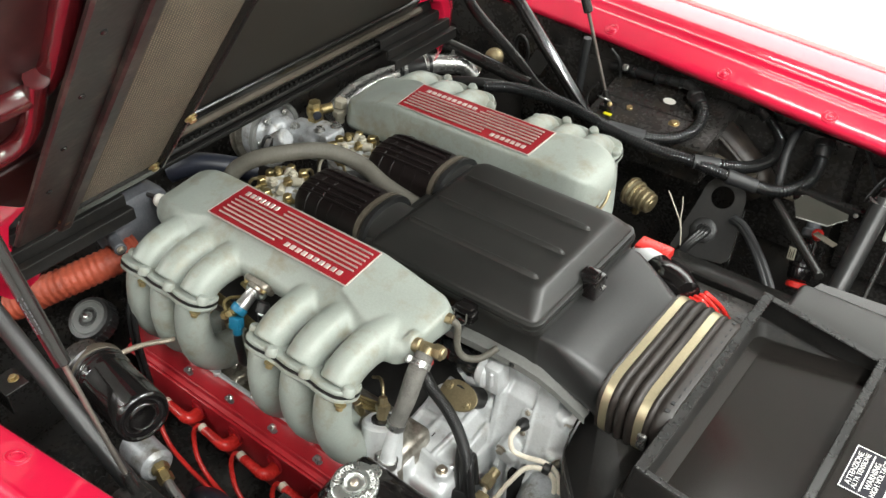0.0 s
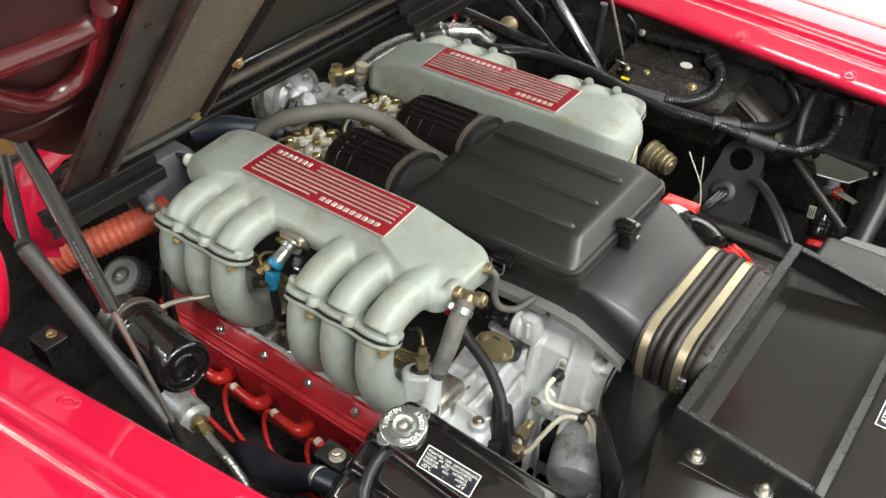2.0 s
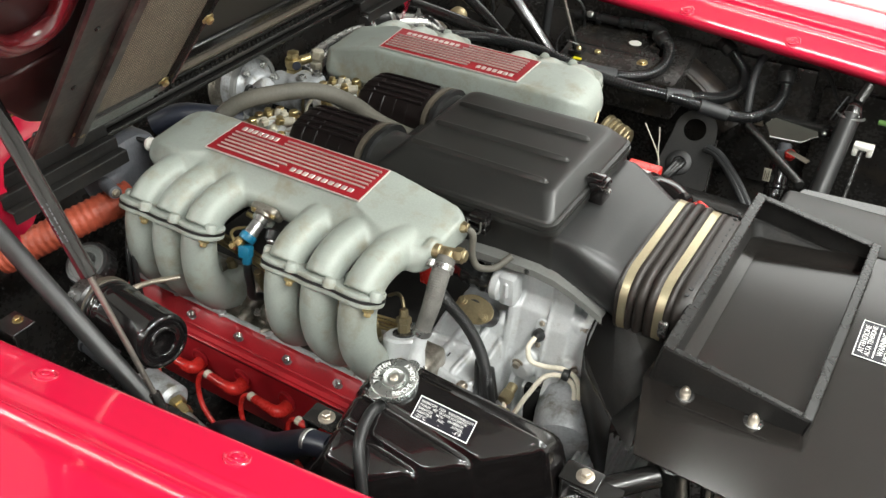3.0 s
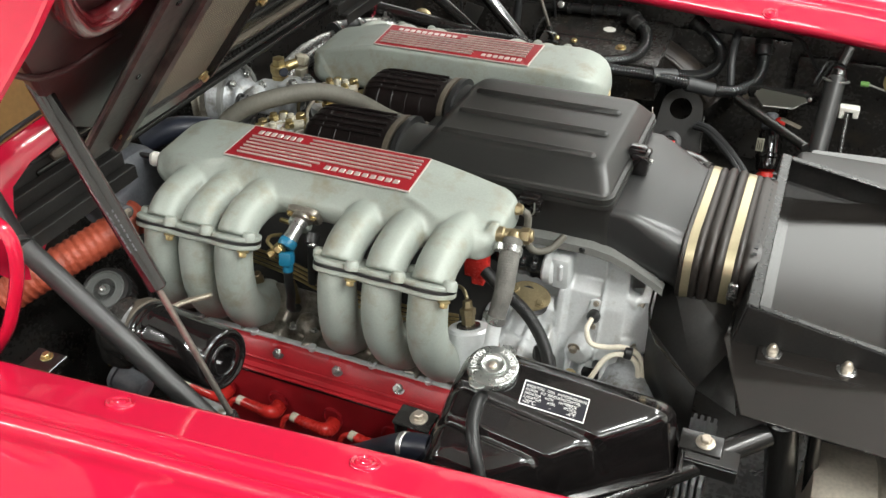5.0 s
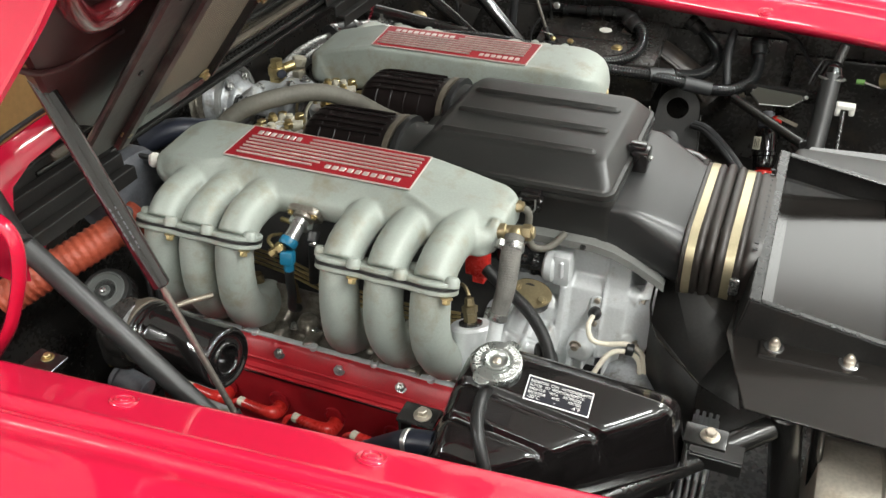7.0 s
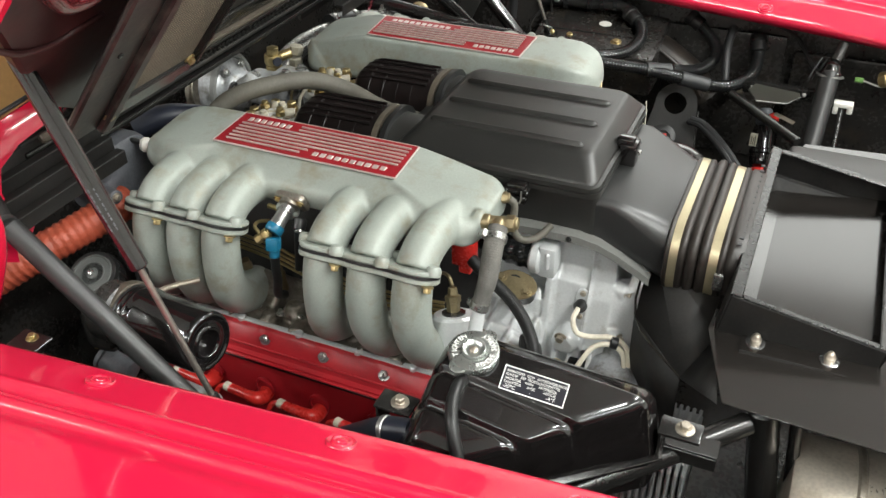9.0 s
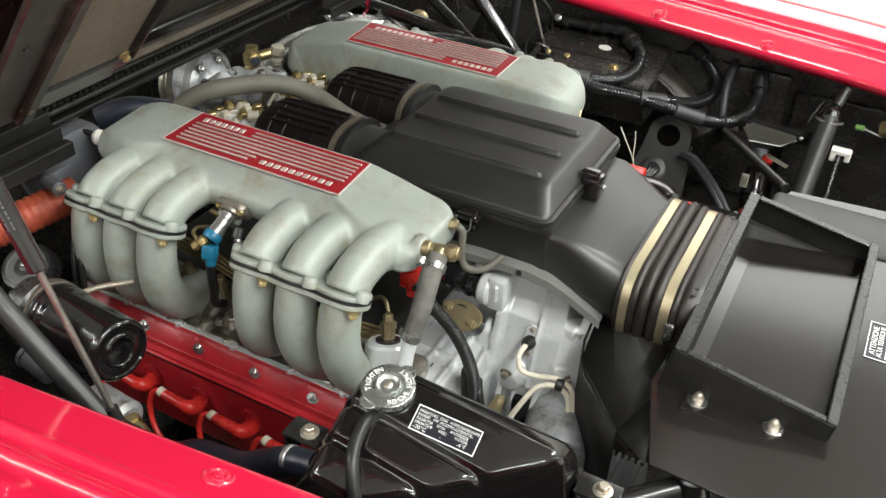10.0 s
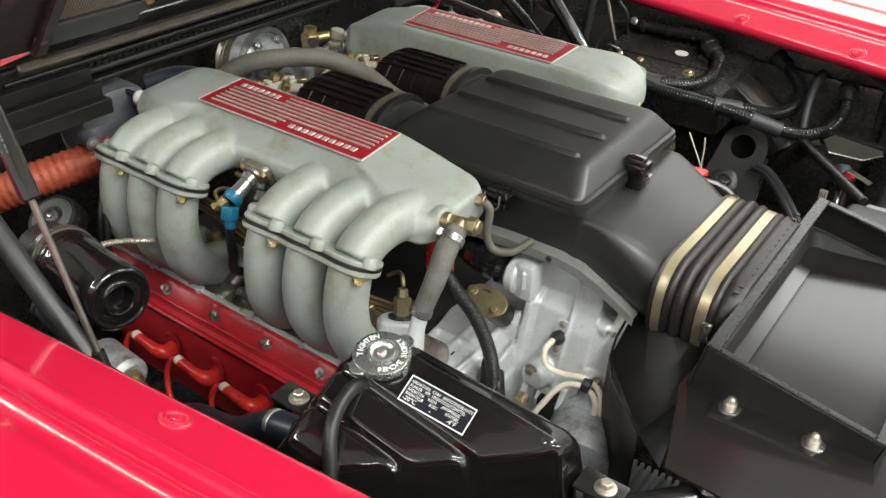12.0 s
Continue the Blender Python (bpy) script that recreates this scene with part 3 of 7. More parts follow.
# ---- engine block, heads, gearbox ----
engine = thing("engine_block", "cast aluminium engine block, stained with oil", "engine", (0, 0, 0.4))
# Crankcase is coloured black to stand in for shade between the heads.
part("crankcase", box((-0.36, -0.27, 0.42), (0.24, 0.27, 0.665), 0.02), M_MATT, engine, "crankcase between the heads, blackened for the deep shade")
for s in (-1, 1):
    bl = box((-0.36, s * 0.296 - 0.034, 0.42), (0.27, s * 0.296 + 0.034, 0.66), 0.01)
    for x in RUNNERS:
        add(bl, rod((x, s * 0.30, 0.66), (x, s * 0.36, 0.715), 0.042, 18))
        add(bl, rod((x + 0.033, s * 0.385, 0.66), (x + 0.033, s * 0.385, 0.70), 0.012, 12))
    add(bl, box((-0.36, s * 0.335 - 0.075, 0.60), (0.27, s * 0.335 + 0.075, 0.686), 0.012))
    for k in range(9):
        add(bl, box((-0.285 + 0.062 * k, s * 0.39 - 0.016, 0.66), (-0.262 + 0.062 * k, s * 0.39 + 0.016, 0.697), 0.006))
    for x in (-0.225, -0.150, -0.030, 0.100, 0.178):
        for dx, dy in ((-0.020, 0.0), (0.020, 0.0), (0.0, 0.028)):
            add(bl, tube([(x, s * 0.392, 0.690), (x + dx * 0.6, s * (0.392 - (0.016 if dx else 0)) + s * dy * 0.5, 0.695), (x + dx, s * (0.362 if dx else 0.41), 0.697 if dx else 0.688)], 0.0042, 8, 4))
    add(bl, lathe([(0.021, -0.03), (0.020, 0.006), (0.016, 0.010), (0.0145, 0.016), (0.012, 0.018)], Matrix.Translation((-0.048, s * 0.362, 0.695)), 24))
    blend(part("head_casting", bl, M_ALU_DARK, engine, "oily cast aluminium"), 0.0030, 2)
for k in range(14):
    x = -0.27 + k * 0.04
    part("block_stud", join(hexbolt((x, -0.372, 0.692), (x, -0.372, 0.75), 0.006, 0.008)), M_ZINC, engine)


def cam_cover():
    """Red cam cover: a sloping face, a ribbed top edge, a stepped lower lip."""
    prof = [(-0.402, 0.686), (-0.411, 0.691), (-0.416, 0.688), (-0.4205, 0.6845), (-0.437, 0.664), (-0.441, 0.656), (-0.448, 0.653), (-0.450, 0.646), (-0.444, 0.641), (-0.40, 0.635)]
    xs = [-0.36, -0.355, -0.215]
    for c in (-0.184, -0.068, 0.045, 0.156):
        xs += [c - 0.022, c - 0.014, c + 0.014, c + 0.022]
    xs += [0.262, 0.268]
    rings = []
    for x in xs:
        near = min(abs(x - c) for c in (-0.184, -0.068, 0.045, 0.156)) < 0.016
        rings.append([(x, y - (0.003 if near and 1 < i < 4 else 0), z + (0.0025 if near and 1 < i < 4 else 0)) for i, (y, z) in enumerate(prof)])
    return loft(rings)


cover = thing("cam_cover", "red crackle painted cam cover below the intake runners", "cam cover", (0, -0.43, 0.6))
part("cover_shell", cam_cover(), M_CAMRED, cover, "red crackle paint", 25)
for x in (-0.184, -0.068, 0.045, 0.156):
    n = Vector((0, -0.036, 0.031)).normalized()
    p = Vector((x, -0.427, 0.6785))
    part("cover_nut", join(hexbolt(p, p + n, 0.0075, 0.009), rod(p + n * 0.008, p + n * 0.015, 0.004, 10)), M_ZINC, cover, "zinc plated nut")
strip = box((-0.36, -0.4125, 0.6895), (0.266, -0.403, 0.6935), 0.0012)
for x in (-0.24, -0.126, -0.012, 0.10, 0.20):
    add(strip, rod((x, -0.408, 0.688), (x, -0.408, 0.6965), 0.0075, 14))
part("cover_gasket_edge", strip, M_ALU, cover, "bare aluminium joint edge")
part("lower_lip", join(rod((-0.36, -0.4515, 0.6485), (0.266, -0.4515, 0.6485), 0.0026, 10), rod((-0.36, -0.4385, 0.6655), (0.266, -0.4385, 0.6655), 0.0020, 10)), M_CAMRED, cover, "red rolled lip")
# Black strip paints in the shadow gap under the cover's lower lip.
part("lower_gap_strip", box((-0.36, -0.449, 0.636), (0.266, -0.43, 0.6412), 0.001, 1), M_BOOT, cover, "black strip for the shadow gap under the lip")

plug_cover = thing("plug_cover", "red painted lower cylinder head with spark plug leads", "cylinder head", (0, -0.45, 0.5))
part("head_face", box((-0.36, -0.424, 0.46), (0.27, -0.39, 0.636), 0.006), M_CAMRED, plug_cover, "red crackle paint")
for x in (-0.255, -0.146, -0.036, 0.077):
    part("plug_well", lathe([(0.020, 0), (0.020, 0.004), (0.0165, 0.0055), (0.0155, 0.003)], aim((x + 0.058, -0.424, 0.560), (x + 0.056, -0.46, 0.560)), 24), M_CAMRED, plug_cover, "red cast plug well")
    lead = thing("spark_plug_lead", "red spark plug lead with cream end sleeve", "spark plug lead", (x, -0.45, 0.56), "spark plug leads")
    part("boot", tube([(x + 0.060, -0.424, 0.548), (x + 0.062, -0.444, 0.552), (x + 0.056, -0.455, 0.558), (x + 0.040, -0.457, 0.561), (x + 0.004, -0.455, 0.563)], [0.0140, 0.0138, 0.0120, 0.0098, 0.0085], 16), M_REDRUB, lead, "red rubber boot")
    part("sleeve", rod((x + 0.008, -0.4552, 0.563), (x - 0.007, -0.453, 0.563), 0.0086, 16), M_WHITE, lead, "cream end sleeve")
    part("cable", tube([(x - 0.004, -0.453, 0.563), (x - 0.020, -0.456, 0.556), (x - 0.024, -0.466, 0.530), (x + 0.002, -0.482, 0.492), (x + 0.06, -0.490, 0.460), (x + 0.2, -0.495, 0.435)], 0.0050, 12), M_REDRUB, lead)

gear = thing("gearbox", "bare cast aluminium gearbox housing with bolts", "gearbox", (0.38, 0, 0.4))
gb = prism(0.344, 0.409, [(0.15, 0.45), (-0.196, 0.45), (-0.186, 0.61), (-0.166, 0.675), (-0.158, 0.700), (-0.150, 0.733), (-0.128, 0.752), (-0.122, 0.815), (0.15, 0.815)])
# edge flange of the joint, upright ribs, stepped rear half
add(gb, prism(0.333, 0.345, [(0.15, 0.45), (-0.206, 0.45), (-0.196, 0.61), (-0.174, 0.675), (-0.160, 0.733), (-0.136, 0.755), (-0.131, 0.822), (0.15, 0.822)]))
add(gb, prism(0.346, 0.350, [(0.05, 0.60), (-0.176, 0.655), (-0.161, 0.700), (-0.155, 0.735), (-0.132, 0.756), (-0.127, 0.815), (0.05, 0.815)]))
add(gb, prism(0.409, 0.449, [(0.15, 0.62), (-0.186, 0.62), (-0.172, 0.665), (-0.160, 0.715), (-0.146, 0.745), (-0.139, 0.765), (-0.134, 0.82), (0.15, 0.82)]))
add(gb, prism(0.4075, 0.4125, [(0.05, 0.60), (-0.192, 0.62), (-0.178, 0.665), (-0.165, 0.715), (-0.150, 0.747), (-0.140, 0.82), (0.05, 0.82)]))
add(gb, box((0.445, -0.095, 0.745), (0.472, 0.10, 0.815), 0.006, 2))
add(gb, hull((0.470, -0.150, 0.735), (0.500, -0.150, 0.742), (0.478, -0.110, 0.800), (0.492, -0.110, 0.800), (0.47, -0.08, 0.735), (0.50, -0.08, 0.80)))
add(gb, hull((0.445, -0.155, 0.728), (0.452, -0.176, 0.64), (0.449, -0.10, 0.728), (0.449, -0.10, 0.62), (0.505, -0.150, 0.69), (0.520, -0.125, 0.745), (0.505, -0.09, 0.69), (0.520, -0.09, 0.745), (0.49, -0.165, 0.64), (0.49, -0.10, 0.62)))
add(gb, rod((0.430, -0.130, 0.733), (0.470, -0.140, 0.730), 0.0155, 20, 0.002))
add(gb, rod((0.440, -0.155, 0.660), (0.470, -0.172, 0.655), 0.013, 18, 0.002))
add(gb, rod((0.317, -0.150, 0.55), (0.319, -0.148, 0.708), 0.021, 22, 0.016))
add(gb, rod((0.383, -0.150, 0.640), (0.383, -0.203, 0.634), 0.023, 22, 0.006))
for x0, x1 in ((0.362, 0.372), (0.388, 0.394), (0.424, 0.434)):
    add(gb, prism(x0, x1, [(-0.10, 0.45), (-0.212, 0.45), (-0.204, 0.60), (-0.186, 0.628), (-0.10, 0.63)]))
add(gb, box((0.434, -0.188, 0.45), (0.482, -0.10, 0.622), 0.008, 2))
# clutch housing: a low dome with a curved rim and webs
add(gb, box((0.20, -0.12, 0.42), (0.345, 0.22, 0.672), 0.02, 3))
add(gb, box((0.215, -0.335, 0.48), (0.345, -0.14, 0.632), 0.014, 3))
add(gb, hull((0.205, -0.315, 0.60), (0.345, -0.315, 0.58), (0.205, -0.12, 0.60), (0.345, -0.12, 0.58), (0.212, -0.296, 0.660), (0.335, -0.296, 0.640), (0.212, -0.135, 0.676), (0.335, -0.135, 0.660)))
for p in (((0.222, -0.286, 0.662), (0.325, -0.286, 0.644), (0.330, -0.225, 0.652), (0.326, -0.160, 0.660)), ((0.222, -0.286, 0.662), (0.218, -0.22, 0.669), (0.224, -0.160, 0.676), (0.326, -0.160, 0.660)),
          ((0.252, -0.286, 0.657), (0.256, -0.225, 0.664), (0.256, -0.160, 0.671)), ((0.290, -0.286, 0.651), (0.294, -0.225, 0.658), (0.292, -0.160, 0.666)), ((0.220, -0.228, 0.669), (0.27, -0.222, 0.661), (0.33, -0.226, 0.652))):
    add(gb, tube(p, 0.0050, 10))
add(gb, lathe([(0.024, 0), (0.024, 0.052), (0.021, 0.056)], Matrix.Translation((0.252, -0.327, 0.607)), 24))
add(gb, lathe([(0.015, 0), (0.015, 0.038), (0.012, 0.042)], Matrix.Translation((0.322, -0.300, 0.607)), 20))
add(gb, hull((0.225, -0.33, 0.60), (0.335, -0.31, 0.60), (0.232, -0.300, 0.645), (0.325, -0.28, 0.642), (0.30, -0.20, 0.65), (0.23, -0.20, 0.65)))
blend(part("housing", gb, M_ALU, gear, "bare cast aluminium"), 0.0024, 3)
for p, q in (((0.470, -0.140, 0.730), (0.51, -0.150, 0.727)), ((0.252, -0.327, 0.663), (0.252, -0.327, 0.70)), ((0.322, -0.300, 0.649), (0.322, -0.30, 0.69)),
             ((0.470, -0.172, 0.655), (0.50, -0.19, 0.65)), ((0.378, -0.203, 0.652), (0.378, -0.25, 0.645))):
    part("housing_bolt", hexbolt(p, q, 0.0072, 0.009), M_MUFF, gear, "dull plated bolt")
part("casting_mark", box((0.268, -0.262, 0.6622), (0.270, -0.252, 0.6632), 0, 1), M_LABEL, gear, "small dark inspection mark")
# Near-black block takes the place of the shade inside the opening.
part("side_window", box((0.394, -0.206, 0.50), (0.424, -0.190, 0.606), 0.003), M_HOLE, gear, "black block for the shaded opening in the casting")

sh = thing("breather_elbow", "black rubber elbow into a cast aluminium outlet", "hose", (0.3, -0.12, 0.78))
part("elbow_hose", tube([(0.19, -0.13, 0.79), (0.235, -0.158, 0.788), (0.275, -0.168, 0.786), (0.328, -0.170, 0.785)], 0.0255, 18, 8, pitch=0.018, depth=0.0022), M_HOSE, sh)
part("outlet", join(box((0.324, -0.188, 0.756), (0.356, -0.150, 0.816), 0.007, 2), box((0.338, -0.192, 0.775), (0.346, -0.150, 0.808), 0.003, 1), rod((0.31, -0.170, 0.785), (0.33, -0.170, 0.785), 0.029, 20, 0.004)), M_ALU, sh, "cast aluminium outlet")
cl = thing("plated_clip", "plated bracket and clip on the crankcase", "bracket", (0.28, -0.2, 0.74))
PM = Matrix.Translation((0.298, -0.226, 0.758)) @ Matrix.Rotation(radians(32), 4, "X")
part("bracket", plate([(0.036 * math.cos(a) * (1.15 if math.cos(a) > 0 else 0.9), 0.026 * math.sin(a)) for a in [2 * math.pi * k / 24 for k in range(24)]], 0.004, PM), M_OLIVE, cl, "bronze coloured cover plate")
part("bolt", hexbolt(PM @ Vector((0.026, -0.008, 0.004)), PM @ Vector((0.026, -0.008, 0.1)), 0.006, 0.006), M_OLIVE, cl)
part("bolt", hexbolt(PM @ Vector((-0.022, 0.008, 0.004)), PM @ Vector((-0.022, 0.008, 0.1)), 0.006, 0.006), M_OLIVE, cl)
part("support", rod(PM @ Vector((0, 0, 0.001)), PM @ Vector((0, 0.02, -0.09)), 0.02, 16), M_MATT, cl, "black support")
cu = thing("crankcase_union", "plated union with thin bent pipe", "pipe union", (0.25, -0.36, 0.78))
UM = aim((0.249, -0.36, 0.785), (0.241, -0.346, 0.828))
part("pad", lathe([(0.034, -0.085), (0.034, -0.006), (0.030, -0.002), (0.019, -0.002), (0.018, -0.006)], UM, 28), M_ALU, cu, "pale cast pad")
part("seat", lathe([(0.0185, -0.006), (0.0185, 0.001), (0.010, 0.002)], UM, 24), M_BAY, cu, "dark seat ring")
part("union", lathe([(0.0105, 0.0), (0.0105, 0.016), (0.0125, 0.017), (0.0125, 0.027), (0.008, 0.029), (0.007, 0.040)], UM, 6), M_OLIVE, cu, "plated union")
part("thin_pipe", tube([(0.241, -0.346, 0.824), (0.230, -0.335, 0.832), (0.21, -0.32, 0.822), (0.185, -0.31, 0.80)], 0.003, 8), M_OLIVE, cu)
wires = thing("sensor_wires", "cream sensor wires clipped to the gearbox", "wiring", (0.42, -0.2, 0.6))
GM = Matrix.Translation((0.400, -0.161, 0.700)) @ Matrix.Rotation(radians(72), 4, "X")
part("mount_plate", plate(rounded(0.022, 0.058, 0.010), 0.004, GM), M_ALU, wires, "pale sensor plate")
part("sensor_plug", lathe([(0.0115, 0.003), (0.0115, 0.014), (0.009, 0.020), (0.005, 0.026)], GM, 18), M_RUBBER, wires, "black rubber grommet")
for k in (-1, 1):
    part("plate_screw", hexbolt(GM @ Vector((0, 0.021 * k, 0.004)), GM @ Vector((0, 0.021 * k, 0.1)), 0.0045, 0.004, 1.2), M_MUFF, wires)
part("sensor_plug", join(rod((0.38, -0.218, 0.611), (0.38, -0.246, 0.605), 0.010, 12), rod((0.38, -0.235, 0.608), (0.38, -0.256, 0.604), 0.013, 6)), M_OLIVE, wires, "plated sensor body")
part("wire", tube([(0.400, -0.184, 0.708), (0.398, -0.205, 0.700), (0.408, -0.212, 0.680), (0.432, -0.204, 0.672), (0.465, -0.196, 0.674), (0.492, -0.196, 0.655), (0.498, -0.212, 0.60), (0.478, -0.25, 0.545), (0.46, -0.27, 0.5)], 0.0045, 10), M_WHITE, wires)
part("wire", tube([(0.38, -0.25, 0.604), (0.386, -0.262, 0.585), (0.402, -0.262, 0.588), (0.418, -0.24, 0.625), (0.438, -0.216, 0.66), (0.466, -0.203, 0.664), (0.488, -0.202, 0.645), (0.490, -0.22, 0.60), (0.470, -0.258, 0.54), (0.452, -0.275, 0.5)], 0.0045, 10), M_WHITE, wires)
part("wire_clip", rod((0.463, -0.20, 0.668), (0.476, -0.198, 0.666), 0.011, 12), M_RUBBER, wires)


# ---- air box, duct, bellows ----
airbox = thing("air_box", "black moulded plastic air box lid with raised ribs", "air box", (0.2, 0, 0.8))


def rr(x, y0, y1, z0, z1, r, n=4):
    """A rounded box ring across x."""
    return [(x, (y0 + y1) / 2 + a, (z0 + z1) / 2 + b) for a, b in rounded(y1 - y0, z1 - z0, r, n)]


def lid_ring(z, x0, x1, y0, y1, r):
    return [((x0 + x1) / 2 + a, (y0 + y1) / 2 + b, z) for a, b in rounded(x1 - x0, y1 - y0, r, 5)]


lidbm = loft([lid_ring(z, x0, x1, y0, y1, rad) for z, x0, x1, y0, y1, rad in (
    (0.934, 0.055, 0.405, -0.163, 0.157, 0.016), (0.9365, 0.0555, 0.4045, -0.162, 0.156, 0.016), (0.9385, 0.057, 0.403, -0.160, 0.154, 0.016),
    (0.950, 0.069, 0.394, -0.142, 0.145, 0.018), (0.9615, 0.082, 0.3845, -0.124, 0.1355, 0.020), (0.9642, 0.086, 0.381, -0.119, 0.132, 0.020), (0.9655, 0.092, 0.375, -0.112, 0.126, 0.018), (0.9660, 0.10, 0.366, -0.103, 0.117, 0.014))])
part("lid", lidbm, M_BOX, airbox, "black plastic lid", 50)
for y in (0.066, -0.017, -0.096):
    rib = [[(x, y + a * w, 0.9635 + b * w) for a, b in ((-0.0075, 0), (-0.0048, 0.006), (-0.002, 0.0095), (0.001, 0.0095), (0.0032, 0.0065), (0.005, 0))] for x, w in ((0.094, 0.3), (0.097, 0.8), (0.101, 1), (0.15, 1), (0.22, 1), (0.30, 1), (0.357, 1), (0.362, 0.8), (0.365, 0.3))]
    part("rib", loft(rib), M_BOX, airbox, "", 70)
part("rim_flange", loft([lid_ring(0.915, 0.05, 0.413, -0.172, 0.164, 0.022), lid_ring(0.9235, 0.05, 0.413, -0.172, 0.164, 0.022)]), M_BOX, airbox)
rim2 = loft([lid_ring(0.9245, 0.052, 0.411, -0.170, 0.162, 0.022), lid_ring(0.9325, 0.052, 0.411, -0.170, 0.162, 0.022), lid_ring(0.934, 0.055, 0.408, -0.167, 0.159, 0.02)])
part("lid_rim", rim2, M_BOX, airbox)
part("latch", join(box((0.408, -0.03, 0.905), (0.436, 0.006, 0.945), 0.004), box((0.400, -0.024, 0.930), (0.43, 0.0, 0.952), 0.004), rod((0.43, -0.032, 0.935), (0.43, 0.008, 0.935), 0.006, 10)), M_GLOSS, airbox, "black spring latch")
part("side_latch", join(box((0.268, -0.190, 0.892), (0.300, -0.168, 0.926), 0.003), box((0.262, -0.196, 0.915), (0.306, -0.176, 0.921), 0.002, 1), rod((0.264, -0.193, 0.905), (0.304, -0.193, 0.905), 0.004, 10)), M_GLOSS, airbox, "black spring latch")
part("latch_wire", tube([(0.272, -0.197, 0.922), (0.272, -0.201, 0.905), (0.284, -0.203, 0.898), (0.296, -0.201, 0.905), (0.296, -0.197, 0.922)], 0.0014, 6), M_ZINC, airbox)
part("latch_pin", rod((0.438, -0.014, 0.925), (0.438, -0.004, 0.925), 0.003, 8), M_ZINC, airbox)
part("tray_base", box((0.02, -0.153, 0.822), (0.41, 0.150, 0.920), 0.012, 3), M_BOX, airbox, "black plastic base")
strip = loft([[(x, y, z), (x, y + 0.002, z), (x, y + 0.002, z + 0.012), (x, -0.140, z + 0.012), (x, -0.140, z + 0.014), (x, y, z + 0.014)] for x, y, z in ((0.235, -0.178, 0.826), (0.30, -0.177, 0.830), (0.385, -0.174, 0.829), (0.42, -0.170, 0.820), (0.45, -0.165, 0.804), (0.485, -0.160, 0.781), (0.505, -0.157, 0.767))])
part("bracket_strip", strip, M_LGREY, airbox, "dull grey bracket strip")
part("strip_bolt", hexbolt((0.372, -0.1745, 0.836), (0.372, -0.3, 0.836), 0.0035, 0.003), M_RIM, airbox)

ring_specs = [(0.385, -0.150, 0.145, 0.826, 0.905, 0.010), (0.43, -0.150, 0.142, 0.818, 0.905, 0.013), (0.455, -0.150, 0.138, 0.806, 0.897, 0.019), (0.485, -0.150, 0.133, 0.788, 0.886, 0.028), (0.515, -0.150, 0.128, 0.768, 0.874, 0.037), (0.535, -0.150, 0.127, 0.762, 0.872, 0.042)]
duct = thing("intake_duct", "black plastic duct between air box and inlet tray", "air duct", (0.45, 0, 0.8))
part("duct_shell", loft([rr(x, y0, y1, z0, z1, r) for x, y0, y1, z0, z1, r in ring_specs]), M_DUCT, duct, "black moulded plastic", 50)
for i in range(5):
    part("embossed_mark", box((0.485 + 0.0 * i, 0.028 - 0.012 * i, 0.8835), (0.494, 0.036 - 0.012 * i, 0.8856), 0.0006, 1, Matrix.Translation((0.485, 0, 0.8835)) @ Matrix.Rotation(radians(21), 4, "Y") @ Matrix.Translation((-0.485, 0, -0.8835))), M_BOX, duct)
bel = thing("bellows", "black rubber bellows with two gold straps", "bellows", (0.58, 0, 0.8))


def bellow_ring(x, grow):
    f = (x - 0.53) / 0.1
    return rr(x, -0.157 - grow, 0.132 + grow, 0.756 - grow - 0.004 * f, 0.874 + grow - 0.006 * f, 0.045 + grow)


prof = [(0.522, -0.002), (0.524, 0.004), (0.529, 0.0045), (0.530, 0.003), (0.544, 0.003), (0.546, 0.0055), (0.552, 0.006), (0.556, 0.001), (0.560, 0.008), (0.566, 0.010), (0.571, 0.008), (0.574, -0.001), (0.577, 0.007), (0.583, 0.009),
        (0.588, 0.006), (0.590, 0.003), (0.605, 0.003), (0.607, 0.006), (0.612, 0.006), (0.615, 0.002), (0.619, 0.006), (0.625, 0.006), (0.640, 0.002)]
part("rubber", loft([bellow_ring(x, g) for x, g in prof]), M_BELLOWS, bel, "", 60)
for x0, x1 in ((0.5305, 0.5435), (0.5905, 0.6045)):
    part("strap", loft([bellow_ring(x0, 0.003), bellow_ring(x0, 0.0052), bellow_ring(x1, 0.0052), bellow_ring(x1, 0.003)]), M_STRAP, bel, "gold zinc strap")
for k in range(15):
    part("edge_tab", box((0.627, -0.142 + 0.0185 * k, 0.8705), (0.634, -0.135 + 0.0185 * k, 0.8725), 0.0006, 1), M_GREYBOX, bel)
part("strap_buckle", box((0.603, -0.174, 0.80), (0.618, -0.165, 0.83), 0.003), M_ZINC, bel)

